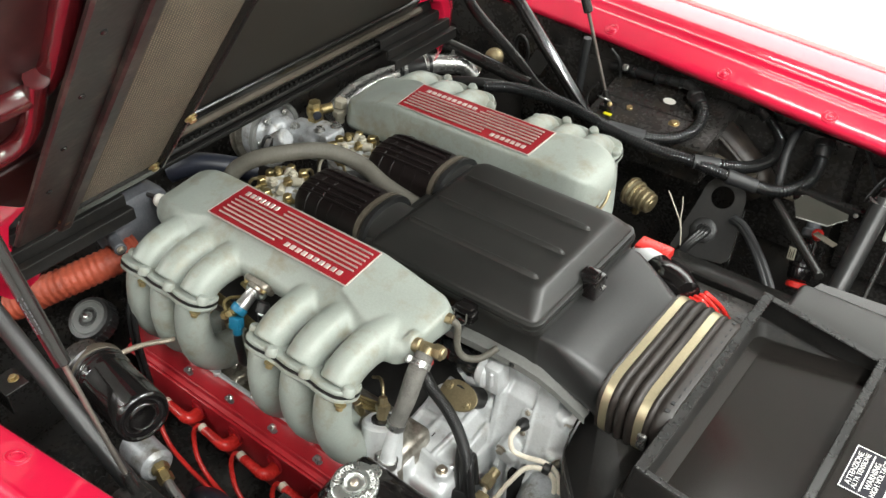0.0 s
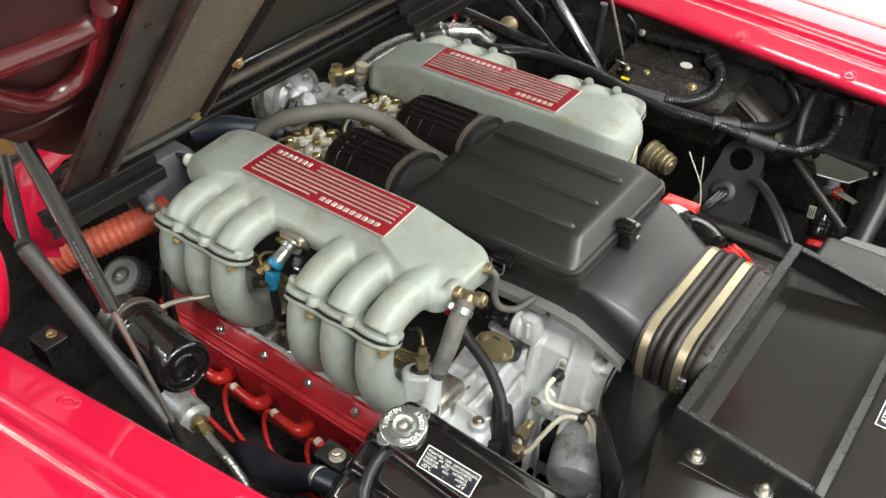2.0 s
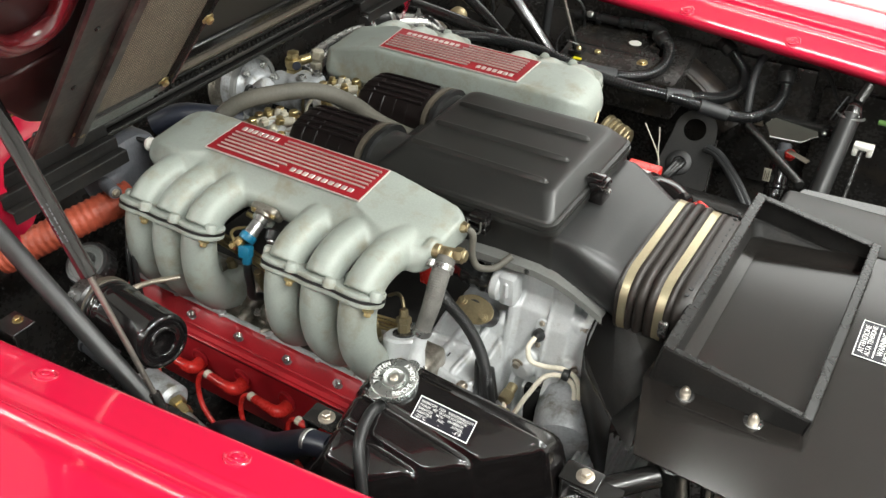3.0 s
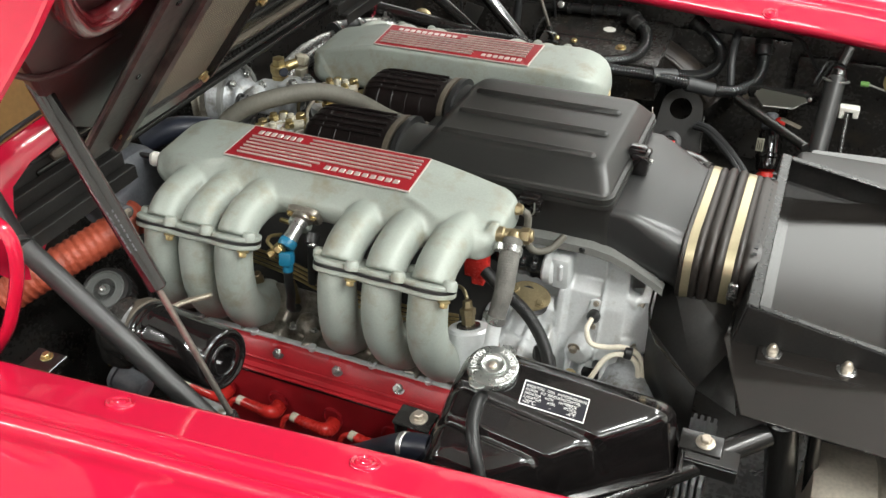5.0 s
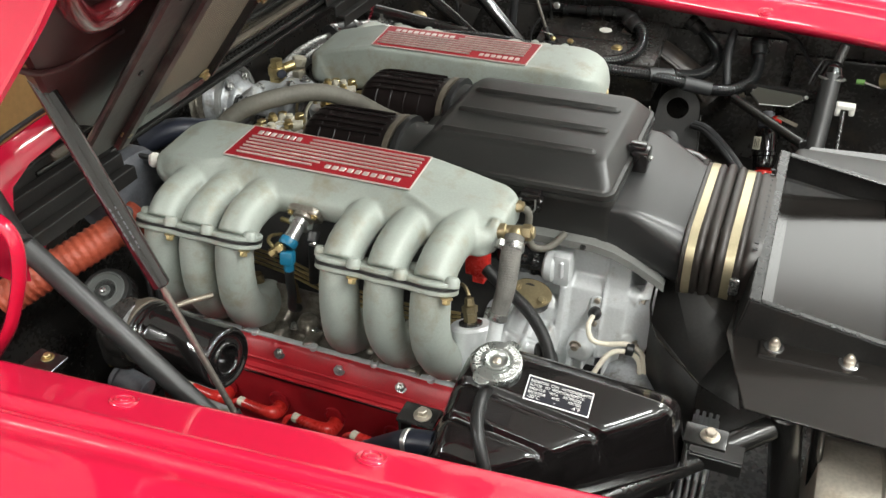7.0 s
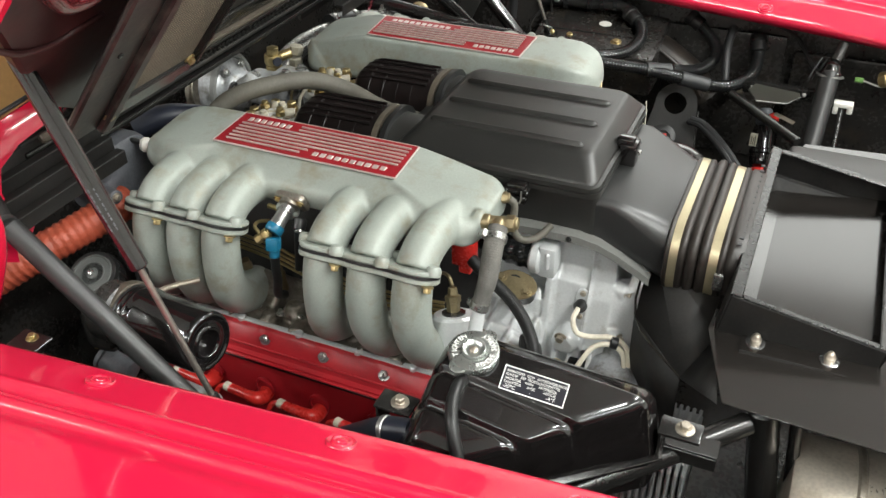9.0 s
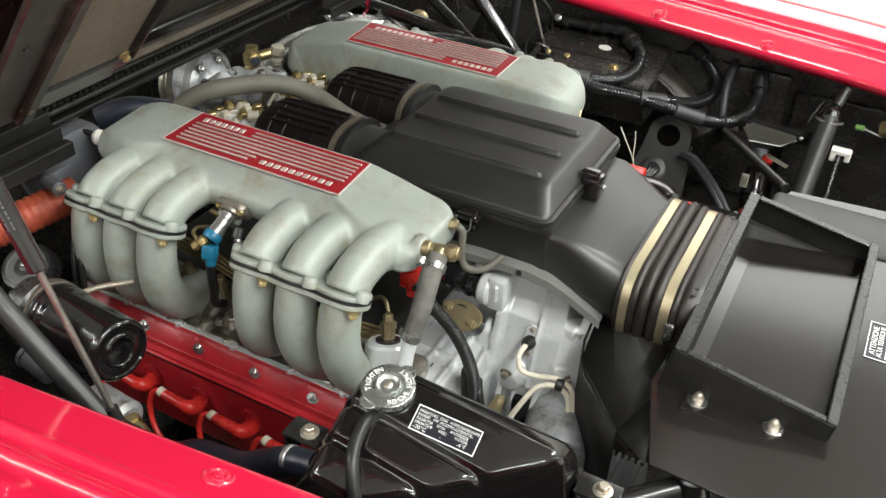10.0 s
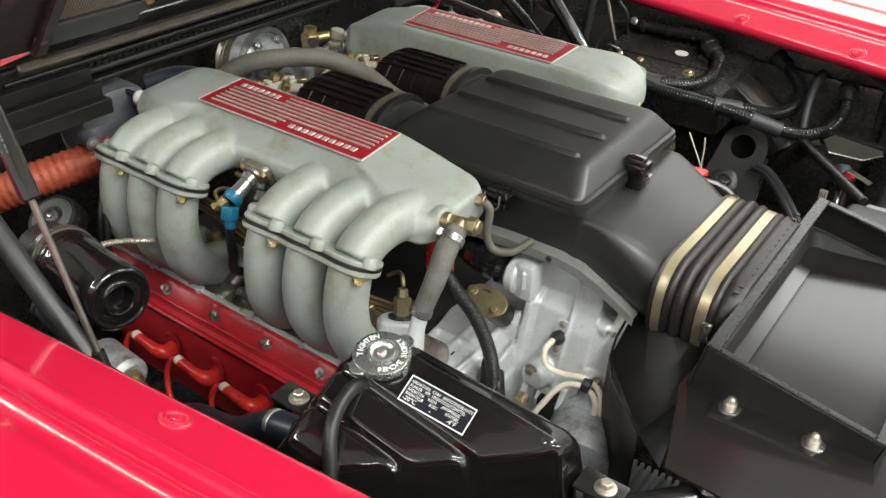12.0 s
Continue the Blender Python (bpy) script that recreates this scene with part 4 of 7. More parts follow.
for name_y, x0 in ((-0.082, 0.0), (0.098, 0.025)):
    th = thing("throttle_boot", "ribbed black rubber throttle boot with clamps", "rubber boot", (x0 - 0.06, name_y, 0.85), "throttle boots")

    def bring(x, g, y=name_y):
        return [(x, y + (0.066 + g) * math.copysign(abs(math.cos(a)) ** 0.8, math.cos(a)), 0.897 + (0.058 + g) * math.copysign(abs(math.sin(a)) ** 0.8, math.sin(a))) for a in [2 * math.pi * k / 40 for k in range(40)]]

    part("boot", loft([bring(x0 + x, g) for x, g in ((-0.168, -0.035), (-0.165, -0.012), (-0.155, -0.003), (-0.14, 0.0), (-0.10, 0.0), (-0.06, 0.001), (-0.03, 0.001), (-0.012, 0.0), (0.004, 0.0))]), M_BOOT, th, "", 60)
    for x in (-0.128, -0.098, -0.068, -0.038):
        part("band_rib", loft([bring(x0 + x - 0.0035, -0.001), bring(x0 + x - 0.0012, 0.0013), bring(x0 + x + 0.0012, 0.0013), bring(x0 + x + 0.0035, -0.001)]), M_BOOT, th, "", 60)
    for k in range(5):
        a = radians(74 + k * 13)
        c, sn = math.cos(a), math.sin(a)
        ry, rz = name_y + 0.0665 * math.copysign(abs(c) ** 0.8, c), 0.897 + 0.0585 * sn ** 0.8
        part("top_rib", tube([(x0 - 0.156, ry, rz - 0.006), (x0 - 0.13, ry, rz + 0.0015), (x0 - 0.06, ry, rz + 0.0028), (x0 - 0.010, ry, rz + 0.003)], 0.0027, 8, 4), M_BOOT, th)
    part("clamp_band", loft([bring(x0 + 0.0, 0.0), bring(x0 + 0.0, 0.0035), bring(x0 + 0.010, 0.0035), bring(x0 + 0.010, 0.0)]), M_TRIM, th, "dull metal clamp band")
    part("clamp_band", loft([bring(x0 + 0.016, -0.004), bring(x0 + 0.016, 0.0045), bring(x0 + 0.026, 0.0045), bring(x0 + 0.026, -0.004)]), M_RUBBER, th)
    part("clamp_screw", join(rod((x0 + 0.005, name_y - 0.045, 0.853), (x0 + 0.005, name_y - 0.065, 0.868), 0.004, 10), box((x0 - 0.002, name_y - 0.064, 0.858), (x0 + 0.012, name_y - 0.05, 0.87), 0.002)), M_BRASS, th, "yellow zinc clamp screw")
    part("neck", loft([bring(x0 + 0.0, -0.006), bring(x0 + 0.03, -0.006), bring(0.07, -0.008), bring(0.10, -0.008)]), M_BOX, th, "", 60)


# ---- inlet tray and cover plate ----
tray = thing("inlet_tray", "satin black sheet metal air inlet tray", "inlet tray", (0.74, 0, 0.8))
TS = Matrix.Translation((0.636, -0.012, 0.860)) @ Matrix.Rotation(math.atan2(0.036, 0.215), 4, "Y")
W, L, D = 0.238, 0.225, 0.075


def t_box(x0, x1, y0, y1, z0, z1, b=0.0015):
    return box((x0, y0, z0), (x1, y1, z1), b, 1, TS)


part("rim_front", t_box(0, 0.018, -W, W, -0.004, 0.0), M_RIM, tray)
part("rim_rear", t_box(L - 0.015, L, -W, W, -0.004, 0.0), M_RIM, tray)
part("rim_near", t_box(0.018, L - 0.015, -W, -W + 0.009, -0.004, 0.0), M_RIM, tray)
part("rim_far", t_box(0.018, L - 0.015, W - 0.014, W, -0.004, 0.0), M_RIM, tray)
part("side_front", t_box(0.0, 0.003, -W, W, -D, -0.004), M_DULLBLACK, tray)
part("side_rear", t_box(L - 0.003, L, -W, W, -D, -0.004), M_DULLBLACK, tray)
part("side_near", t_box(0.003, L - 0.003, -W, -W + 0.003, -D, -0.004), M_DULLBLACK, tray)
part("side_far", t_box(0.003, L - 0.003, W - 0.003, W, -D, -0.004), M_DULLBLACK, tray)
part("well", t_box(0.003, L - 0.003, -W + 0.003, W - 0.003, -0.070, -0.066), M_WELL, tray, "satin black floor of the tray")
inner = loft([[TS @ Vector((0.112 + a, b, z)) for a, b in rounded(2 * hx, 2 * hy, r, 5)] for hx, hy, r, z in ((0.102, 0.2255, 0.012, -0.045), (0.1005, 0.2245, 0.013, -0.0472), (0.097, 0.2215, 0.016, -0.0485), (0.0955, 0.2195, 0.018, -0.0505), (0.0870, 0.2070, 0.024, -0.0655))], cap=False)
part("pressed_step", inner, M_DULLBLACK, tray, "", 22)

shield = thing("cover_panel", "satin black sheet cover panel with dome nuts", "cover panel", (0.8, 0, 0.78))
part("sheet", plate([(0.0, -0.400), (0.62, -0.44), (0.62, 0.44), (0.03, 0.40), (-0.02, 0.25), (-0.045, -0.25)], 0.003, Matrix.Translation((0.66, 0, 0.784)) @ Matrix.Rotation(radians(-1.0), 4, "Y")), M_PANEL, shield, "satin black sheet")
part("mounting_tab", box((0.665, -0.285, 0.7875), (0.81, -0.236, 0.7908), 0.0003, 1), M_PANEL, shield)
for x in (0.684, 0.785):
    nut = part("dome_nut", lathe([(0.0075, 0.001), (0.0082, 0.003), (0.0082, 0.007), (0.0068, 0.0085), (0.006, 0.012), (0.0045, 0.0145), (0.0015, 0.016)], Matrix.Translation((x, -0.262, 0.7918)), 12), M_MUFF, shield, "dull brassy dome nut")
    part("washer", lathe([(0.014, 0), (0.014, 0.0015), (0.0125, 0.002), (0.004, 0.002)], Matrix.Translation((x, -0.262, 0.7908)), 24), M_ALU_BRIGHT, nut, "bright washer")
lab = part("warning_label", box((0.872, -0.046, 0.7905), (0.938, 0.050, 0.7918), 0.0002, 1), M_LABEL, shield, "black warning label with white border and words")
for k, (wd, size) in enumerate((("ATTENZIONE", 0.0118), ("ALTA TENSIONE", 0.0106), ("", 0.002), ("WARNING", 0.0125), ("HIGH VOLTAGE", 0.0112))):
    if wd:
        words(wd, size, Matrix(((0, -1, 0, 0.8865 + 0.0092 * k), (1, 0, 0, 0.002), (0, 0, 1, 0.7921), (0, 0, 0, 1))), "label_word", M_PRINT, lab, align="CENTER")
for x in (0.9005, 0.9335):
    part("print_line", box((x, -0.038, 0.7919), (x + 0.0022, 0.042, 0.7923), 0, 1), M_PRINT, lab)
for a in (((0.873, -0.045), (0.8745, 0.049)), ((0.9358, -0.045), (0.9373, 0.049)), ((0.8745, -0.045), (0.9358, -0.0435)), ((0.8745, 0.0475), (0.9358, 0.049))):
    part("border", box((*a[0], 0.7919), (*a[1], 0.7924), 0, 1), M_PRINT, lab)

hs = thing("heat_shield", "bent gloss black sheet beside the gearbox", "heat shield", (0.55, -0.2, 0.75))
corner = {"a": (0.49, -0.06, 0.792), "b": (0.498, -0.20, 0.735), "c": (0.593, -0.303, 0.722), "d": (0.632, -0.25, 0.775), "e": (0.625, -0.06, 0.78), "f": (0.655, -0.40, 0.782), "g": (0.593, -0.300, 0.56), "h": (0.498, -0.195, 0.56)}
for nm, keys in (("sheet", "abcde"), ("folded_flap", "cfd"), ("lower_sheet", "bcgh")):
    flap = bmesh.new()
    fv = [flap.verts.new(corner[k]) for k in keys]
    for k in range(1, len(fv) - 1):
        flap.faces.new((fv[0], fv[k], fv[k + 1]))
    so = part(nm, flap, M_DULLBLACK, hs, "", 0.2).modifiers.new("thick", "SOLIDIFY")
    so.thickness = 0.002
part("rolled_edge", tube([corner["a"], corner["b"], corner["c"]], 0.002, 8, 4), M_PANEL, hs)

# ---- expansion tank ----
tank = thing("expansion_tank", "gloss black coolant expansion tank with pressed ribs", "coolant tank", (0.45, -0.55, 0.6))


def tank_top(x, y):
    z = 0.8685 - 0.171 * (x - 0.400) + 0.46 * (y + 0.527)
    return min(z, 0.8765 - 0.125 * (x - 0.36), 0.8690 - 0.36 * (y + 0.503) - 0.060 * (x - 0.36))


TANK_END = ((-0.446, 0.572), (-0.46, 0.580), (-0.490, 0.580), (-0.507, 0.574), (-0.547, 0.520), (-0.598, 0.458), (-0.631, 0.412), (-0.66, 0.380))


def tank_ring(y, drop):
    """The tank's section along its length, at y."""
    end = float(np.interp(-y, [-a for a, _ in TANK_END], [b for _, b in TANK_END]))
    z = [tank_top(0.29, y) - drop, tank_top(end - 0.012, y) - drop]
    mid = [(0.325 + (end - 0.022 - 0.325) * k / 5) for k in range(6)]
    return [(0.272, y, 0.70), (0.280, y, 0.775), (0.306, y, tank_top(0.325, y) - drop - 0.016), (0.316, y, tank_top(0.325, y) - drop - 0.004)] + [(x, y, tank_top(x, y) - drop) for x in mid] + [(end - 0.012, y, z[1] - 0.001), (end - 0.003, y, z[1] - 0.006), (end + 0.003, y, z[1] - 0.016), (end + 0.016, y, 0.765), (end + 0.016, y, 0.70)]


TANK_Y = [(-0.4625, 0.04), (-0.4635, 0.014), (-0.4665, 0.005), (-0.4725, 0.001), (-0.480, 0.0), (-0.4955, 0.0), (-0.498, -0.0020), (-0.5015, -0.0030), (-0.505, -0.0020), (-0.5075, 0.0), (-0.514, 0.0)]
for gy in (-0.562, -0.6065):
    TANK_Y += [(gy + 0.012, 0.0), (gy + 0.0075, 0.0), (gy + 0.006, 0.0008), (gy + 0.003, 0.0052), (gy + 0.001, 0.006), (gy - 0.001, 0.006), (gy - 0.003, 0.0052), (gy - 0.006, 0.0008), (gy - 0.0075, 0.0), (gy - 0.012, 0.0)]
TANK_Y += [(-0.635, 0.0), (-0.645, 0.001), (-0.652, 0.004), (-0.660, 0.015), (-0.664, 0.04)]
tb = loft([tank_ring(y, d) for y, d in TANK_Y])
part("shell", tb, M_GLOSS, tank, "gloss black pressed steel", 60)
seam = [(0.272, -0.455), (0.600, -0.455), (0.606, -0.50), (0.545, -0.552), (0.485, -0.603), (0.437, -0.637), (0.40, -0.672), (0.272, -0.672)]
part("seam_flange", plate(seam, 0.004, Matrix.Translation((0, 0, 0.752))), M_GLOSS, tank)
CAPM = Matrix.Translation((0.352, -0.528, 0.880)) @ Matrix.Rotation(radians(9), 4, "X") @ Matrix.Rotation(radians(4), 4, "Y") @ Matrix.Scale(1.14, 4)
part("filler_neck", lathe([(0.018, -0.03), (0.018, -0.012), (0.022, -0.010), (0.022, -0.004)], CAPM, 24), M_GLOSS, tank)
capt = part("pressure_cap", lathe([(0.026, -0.010), (0.0295, -0.008), (0.030, -0.002), (0.0290, 0.0002), (0.0275, 0.0010), (0.0170, 0.0012), (0.0160, 0.0004), (0.0152, 0.0004), (0.0146, 0.0036), (0.0128, 0.0042), (0.0112, 0.0036), (0.0085, 0.0006), (0.005, 0.0006)], CAPM, 48), M_CAP, tank, "plated steel pressure cap with stamped words")
part("cap_rivet", lathe([(0.0052, 0.0), (0.005, 0.0022), (0.0035, 0.0034), (0.001, 0.0038)], CAPM, 20), M_MUFF, capt, "dull brass rivet")
for s in (-1, 1):
    part("cap_ear", plate([(0.024, -0.012), (0.033, -0.009), (0.037, -0.004), (0.037, 0.004), (0.033, 0.009), (0.024, 0.012)], 0.0022, CAPM @ Matrix.Rotation(radians(72 + (180 if s > 0 else 0)), 4, "Z") @ Matrix.Translation((0, 0, -0.003))), M_CAP, capt)


def ring_words(text, radius, start, step, size, parent, flip=False):
    for i, ch in enumerate(text):
        if ch != " ":
            a = radians(start - step * i + (180 if flip else 0))
            words(ch, size, CAPM @ Matrix.Rotation(a, 4, "Z") @ Matrix.Translation((0, -radius - size * 0.72 if flip else radius, 0.0013)), "cap_letter", M_PRINT, parent, align="CENTER")


ring_words("TIGHTEN", 0.0190, 131, 13, 0.0088, capt)
ring_words("REMOVE SLOWLY", 0.0195, -146, -11.2, 0.0085, capt, True)

A, B, C = Vector((0.400, -0.527, 0.8685)), Vector((0.484, -0.520, 0.8575)), Vector((0.397, -0.556, 0.8545))
ux = (B - A).normalized()
uz = ux.cross((A - C)).normalized()
uy = uz.cross(ux)
LM = Matrix(((ux.x, uy.x, uz.x, C.x), (ux.y, uy.y, uz.y, C.y), (ux.z, uy.z, uz.z, C.z), (0, 0, 0, 1))) @ Matrix.Translation((0, 0, 0.001))
LW, LH = 0.085, 0.033
tl = part("coolant_label", plate([(0, 0), (LW, 0), (LW, LH), (0, LH)], 0.0006, LM, 0), M_LABEL, tank, "black label with white words on antifreeze")
for a, b in (((0, 0), (LW, 0.0013)), ((0, LH - 0.0013), (LW, LH)), ((0, 0.0013), (0.0013, LH - 0.0013)), ((LW - 0.0013, 0.0013), (LW, LH - 0.0013))):
    part("border", box((*a, 0.0007), (*b, 0.001), 0, 1, LM), M_PRINT, tl)
for k, line in enumerate(((("RADIATORE", 0.045), ("CON", 0.36), ("ANTICONGELANTE", 0.52)), (("KUHLER", 0.045), ("MIT", 0.275), ("FROSTSCHUTZMITTEL", 0.385)), (("RADIATOR", 0.045), ("WITH", 0.355), ("ANTIFREEZE", 0.57)), (("RADIATEUR", 0.045), ("AVEC", 0.41), ("ANTIGEL", 0.66)))):
    for wd, x in line:
        words(wd, 0.0050, LM @ Matrix.Translation((x * LW, LH - 0.0080 - 0.0050 * k, 0.0008)), "label_word", M_PRINT, tl, narrow=0.86)
for wd, x, al in (("-20\u00b0C", 0.004, "LEFT"), ("-", 0.04, "CENTER"), ("-4\u00b0F", LW - 0.012, "RIGHT")):
    words(wd, 0.0070, LM @ Matrix.Translation((x, 0.0035, 0.0008)), "label_word", M_PRINT, tl, align=al)
for p in ((0.626, -0.484, 0.806), (0.267, -0.581, 0.804)):
    br = box((p[0] - 0.032, p[1] - 0.018, p[2] - 0.008), (p[0] + 0.022, p[1] + 0.018, p[2] - 0.003), 0.002)
    add(br, box((p[0] - 0.03, p[1] - 0.016, p[2] - 0.05), (p[0] - 0.026, p[1] + 0.016, p[2] - 0.006), 0.001, 1))
    bk = part("bracket", br, M_SATIN, tank, "black steel bracket")
    part("bracket_bolt", join(lathe([(0.0125, -0.003), (0.0125, -0.001), (0.011, 0)], Matrix.Translation(p), 24), hexbolt(p, (p[0], p[1], p[2] + 1), 0.0072, 0.008, 1.2)), M_MUFF, bk, "zinc plated bolt and washer")
solo("bracket_angle", join(box((0.602, -0.478, 0.7575), (0.672, -0.446, 0.7625), 0.001, 1), box((0.602, -0.478, 0.735), (0.672, -0.4735, 0.7575), 0.001, 1)), M_SATIN, "black steel angle welded on the support tube", "bracket")
solo("overflow_hose", tube([(0.351, -0.552, 0.846), (0.350, -0.566, 0.857), (0.351, -0.584, 0.861), (0.356, -0.61, 0.855), (0.368, -0.635, 0.843), (0.390, -0.662, 0.79), (0.405, -0.68, 0.70)], 0.0082, 14), M_RUBBER, "black rubber overflow hose beside the tank", "hose")

# ---- hose from the plenum ----
ch = thing("breather_hose", "dusty grey fabric hose with screw clamps", "hose", (0.3, -0.35, 0.8))
part("hose", tube([(0.300, -0.308, 0.922), (0.303, -0.334, 0.906), (0.307, -0.363, 0.874), (0.305, -0.378, 0.850), (0.302, -0.388, 0.827)], [0.0152, 0.0155, 0.0150, 0.0138, 0.0132], 24, 8, pitch=0.0036, depth=0.00025), M_BRAIDHOSE, ch, "", 60)
def screw_clamp(p, q, r, turn):
    """A band with pressed slots, a worm housing and its screw."""
    m = aim(p, q) @ Matrix.Rotation(radians(turn), 4, "Z")
    w = (Vector(q) - Vector(p)).length
    band = part("clamp", lathe([(r - 0.001, 0), (r + 0.0006, 0), (r + 0.0006, w), (r - 0.001, w)], m, 28), M_ZINC, ch, "steel screw clamp")
    part("worm_housing", join(box((r - 0.001, -0.008, -0.001), (r + 0.0075, 0.008, w + 0.001), 0.002, 2, m), rod(m @ Vector((r + 0.004, 0.007, w / 2)), m @ Vector((r + 0.004, 0.015, w / 2)), 0.0042, 6)), M_ZINC, ch)
    for k in range(9):
        a = m @ Matrix.Rotation(radians(36 + 10 * k), 4, "Z")
        part("band_slot", box((r, -0.0007, 0.0025), (r + 0.0009, 0.0007, w - 0.0025), 0, 1, a), M_MATT, ch)


screw_clamp((0.3012, -0.318, 0.9165), (0.3022, -0.326, 0.9110), 0.0168, 150)
screw_clamp((0.3032, -0.384, 0.838), (0.3024, -0.388, 0.829), 0.0142, 200)
part("lower_pipe", tube([(0.303, -0.385, 0.836), (0.301, -0.396, 0.803), (0.301, -0.405, 0.78), (0.302, -0.412, 0.75), (0.303, -0.412, 0.70)], [0.0108, 0.0108, 0.0125, 0.0150, 0.0165], 18), M_ALU, ch, "plain metal pipe")
screw_clamp((0.3012, -0.408, 0.772), (0.3018, -0.411, 0.760), 0.0160, 200)
part("elbow", join(rod((0.262, -0.300, 0.921), (0.326, -0.292, 0.926), 0.0098, 18, 0.002), rod((0.268, -0.2995, 0.9215), (0.284, -0.2975, 0.9225), 0.0120, 18, 0.002), lathe([(0.0120, 0), (0.0128, 0.001), (0.0128, 0.013), (0.0110, 0.014)], aim((0.308, -0.2945, 0.9245), (0.33, -0.2915, 0.926)), 6), rod((0.298, -0.296, 0.9235), (0.300, -0.312, 0.920), 0.0118, 18)), M_OLIVE, ch, "dull brass hose elbow")
pl = thing("vacuum_fitting", "small brass fitting with thin grey hose", "hose fitting", (0.28, -0.2, 0.9))
part("fitting", join(rod((0.262, -0.222, 0.918), (0.285, -0.217, 0.919), 0.008, 12), lathe([(0.0095, 0), (0.0095, 0.01)], aim((0.27, -0.220, 0.9185), (0.29, -0.216, 0.919)), 6)), M_OLIVE, pl)
part("thin_hose", tube([(0.283, -0.218, 0.918), (0.292, -0.215, 0.905), (0.292, -0.218, 0.87), (0.302, -0.215, 0.845), (0.325, -0.20, 0.842), (0.34, -0.17, 0.852)], 0.006, 12), M_GREYHOSE, pl)

# ---- loom on the gearbox ----
solo("corrugated_loom", tube([(0.23, -0.24, 0.80), (0.268, -0.258, 0.785), (0.310, -0.262, 0.752), (0.342, -0.268, 0.705), (0.358, -0.278, 0.65), (0.36, -0.29, 0.56)], 0.0108, 16, 8, pitch=0.0032, depth=0.0007), M_RUBBER, "black corrugated wiring loom over the gearbox", "wiring loom")
pc = thing("connector_bundle", "bundle of black connectors and tan plug", "wiring", (0.34, -0.31, 0.6))
for k in range(4):
    part("lead", tube([(0.345 + 0.006 * k, -0.256, 0.600), (0.326 + 0.008 * k, -0.246, 0.645), (0.330 + 0.008 * k, -0.256, 0.678 - 0.004 * k), (0.340 + 0.008 * k, -0.276, 0.660), (0.350 + 0.009 * k, -0.288, 0.61), (0.352 + 0.012 * k, -0.295, 0.55)], 0.0068, 12), M_RUBBER, pc)
part("plug_shell", box((-0.012, -0.009, 0), (0.012, 0.009, 0.03), 0.003, 2, aim((0.353, -0.290, 0.612), (0.358, -0.305, 0.57))), M_RUBBER, pc, "black plug shell")
part("plug", box((0.374, -0.285, 0.575), (0.398, -0.262, 0.600), 0.003), M_OLIVE, pc, "tan plastic plug")

# ---- blue connector sensor ----
ij = thing("cold_start_injector", "injector with blue connector between the runners", "injector", (-0.04, -0.36, 0.85))
IM = aim((-0.036, -0.338, 0.915), (-0.037, -0.378, 0.893))
part("mount_block", join(plate([(-0.028, -0.014), (-0.020, -0.021), (0.020, -0.021), (0.028, -0.014), (0.028, 0.012), (0.018, 0.018), (-0.018, 0.018), (-0.028, 0.012)], 0.012, IM, 0.0025), lathe([(0.017, 0.010), (0.017, 0.017), (0.014, 0.019)], IM, 24)), M_ALU_DARK, ij, "dull metal mounting flange")
B0, B1 = Vector((-0.0385, -0.352, 0.905)), Vector((-0.046, -0.388, 0.880))
ax = (B1 - B0).normalized()
part("injector_body", lathe([(0.0125, 0), (0.0125, 0.010), (0.0115, 0.011), (0.0115, 0.028), (0.0122, 0.029), (0.0122, 0.036)], aim(B0, B1), 24), M_ZINC, ij, "plated injector body")
part("connector_collar", lathe([(0.0140, 0), (0.0148, 0.002), (0.0148, 0.010), (0.0135, 0.013)], aim(B0 + ax * 0.036, B1 + ax), 24), M_BLUE, ij, "blue plastic collar")
part("connector", join(box((-0.0105, -0.0095, 0.0), (0.0105, 0.0095, 0.022), 0.003, 2, aim((-0.043, -0.396, 0.872), (-0.041, -0.405, 0.845))), box((-0.012, -0.004, 0.004), (0.012, 0.004, 0.018), 0.001, 1, aim((-0.043, -0.396, 0.872), (-0.041, -0.405, 0.845))), rod((-0.042, -0.399, 0.852), (-0.041, -0.403, 0.838), 0.0085, 14)), M_BLUE, ij, "blue plastic connector")
part("lead", tube([(-0.041, -0.402, 0.842), (-0.0415, -0.404, 0.82), (-0.043, -0.402, 0.79), (-0.052, -0.395, 0.757), (-0.058, -0.37, 0.735)], 0.0075, 12), M_RUBBER, ij)
part("fuel_union", join(rod((-0.050, -0.392, 0.880), (-0.066, -0.402, 0.868), 0.0062, 12), lathe([(0.0092, 0), (0.0098, 0.001), (0.0098, 0.009), (0.0085, 0.010)], aim((-0.052, -0.394, 0.878), (-0.066, -0.404, 0.866)), 6), lathe([(0.0080, 0), (0.0080, 0.008), (0.006, 0.010)], aim((-0.063, -0.401, 0.870), (-0.075, -0.409, 0.861)), 6)), M_BRASS, ij, "brass banjo union")
part("fuel_pipe", tube([(-0.066, -0.398, 0.874), (-0.079, -0.392, 0.880), (-0.084, -0.375, 0.878), (-0.078, -0.355, 0.870)], 0.0030, 10), M_BRASS, ij, "thin bent brass pipe")
part("side_pipe", rod((-0.045, -0.352, 0.894), (-0.082, -0.345, 0.892), 0.0045, 12), M_BRASS, ij, "straight brass pipe")
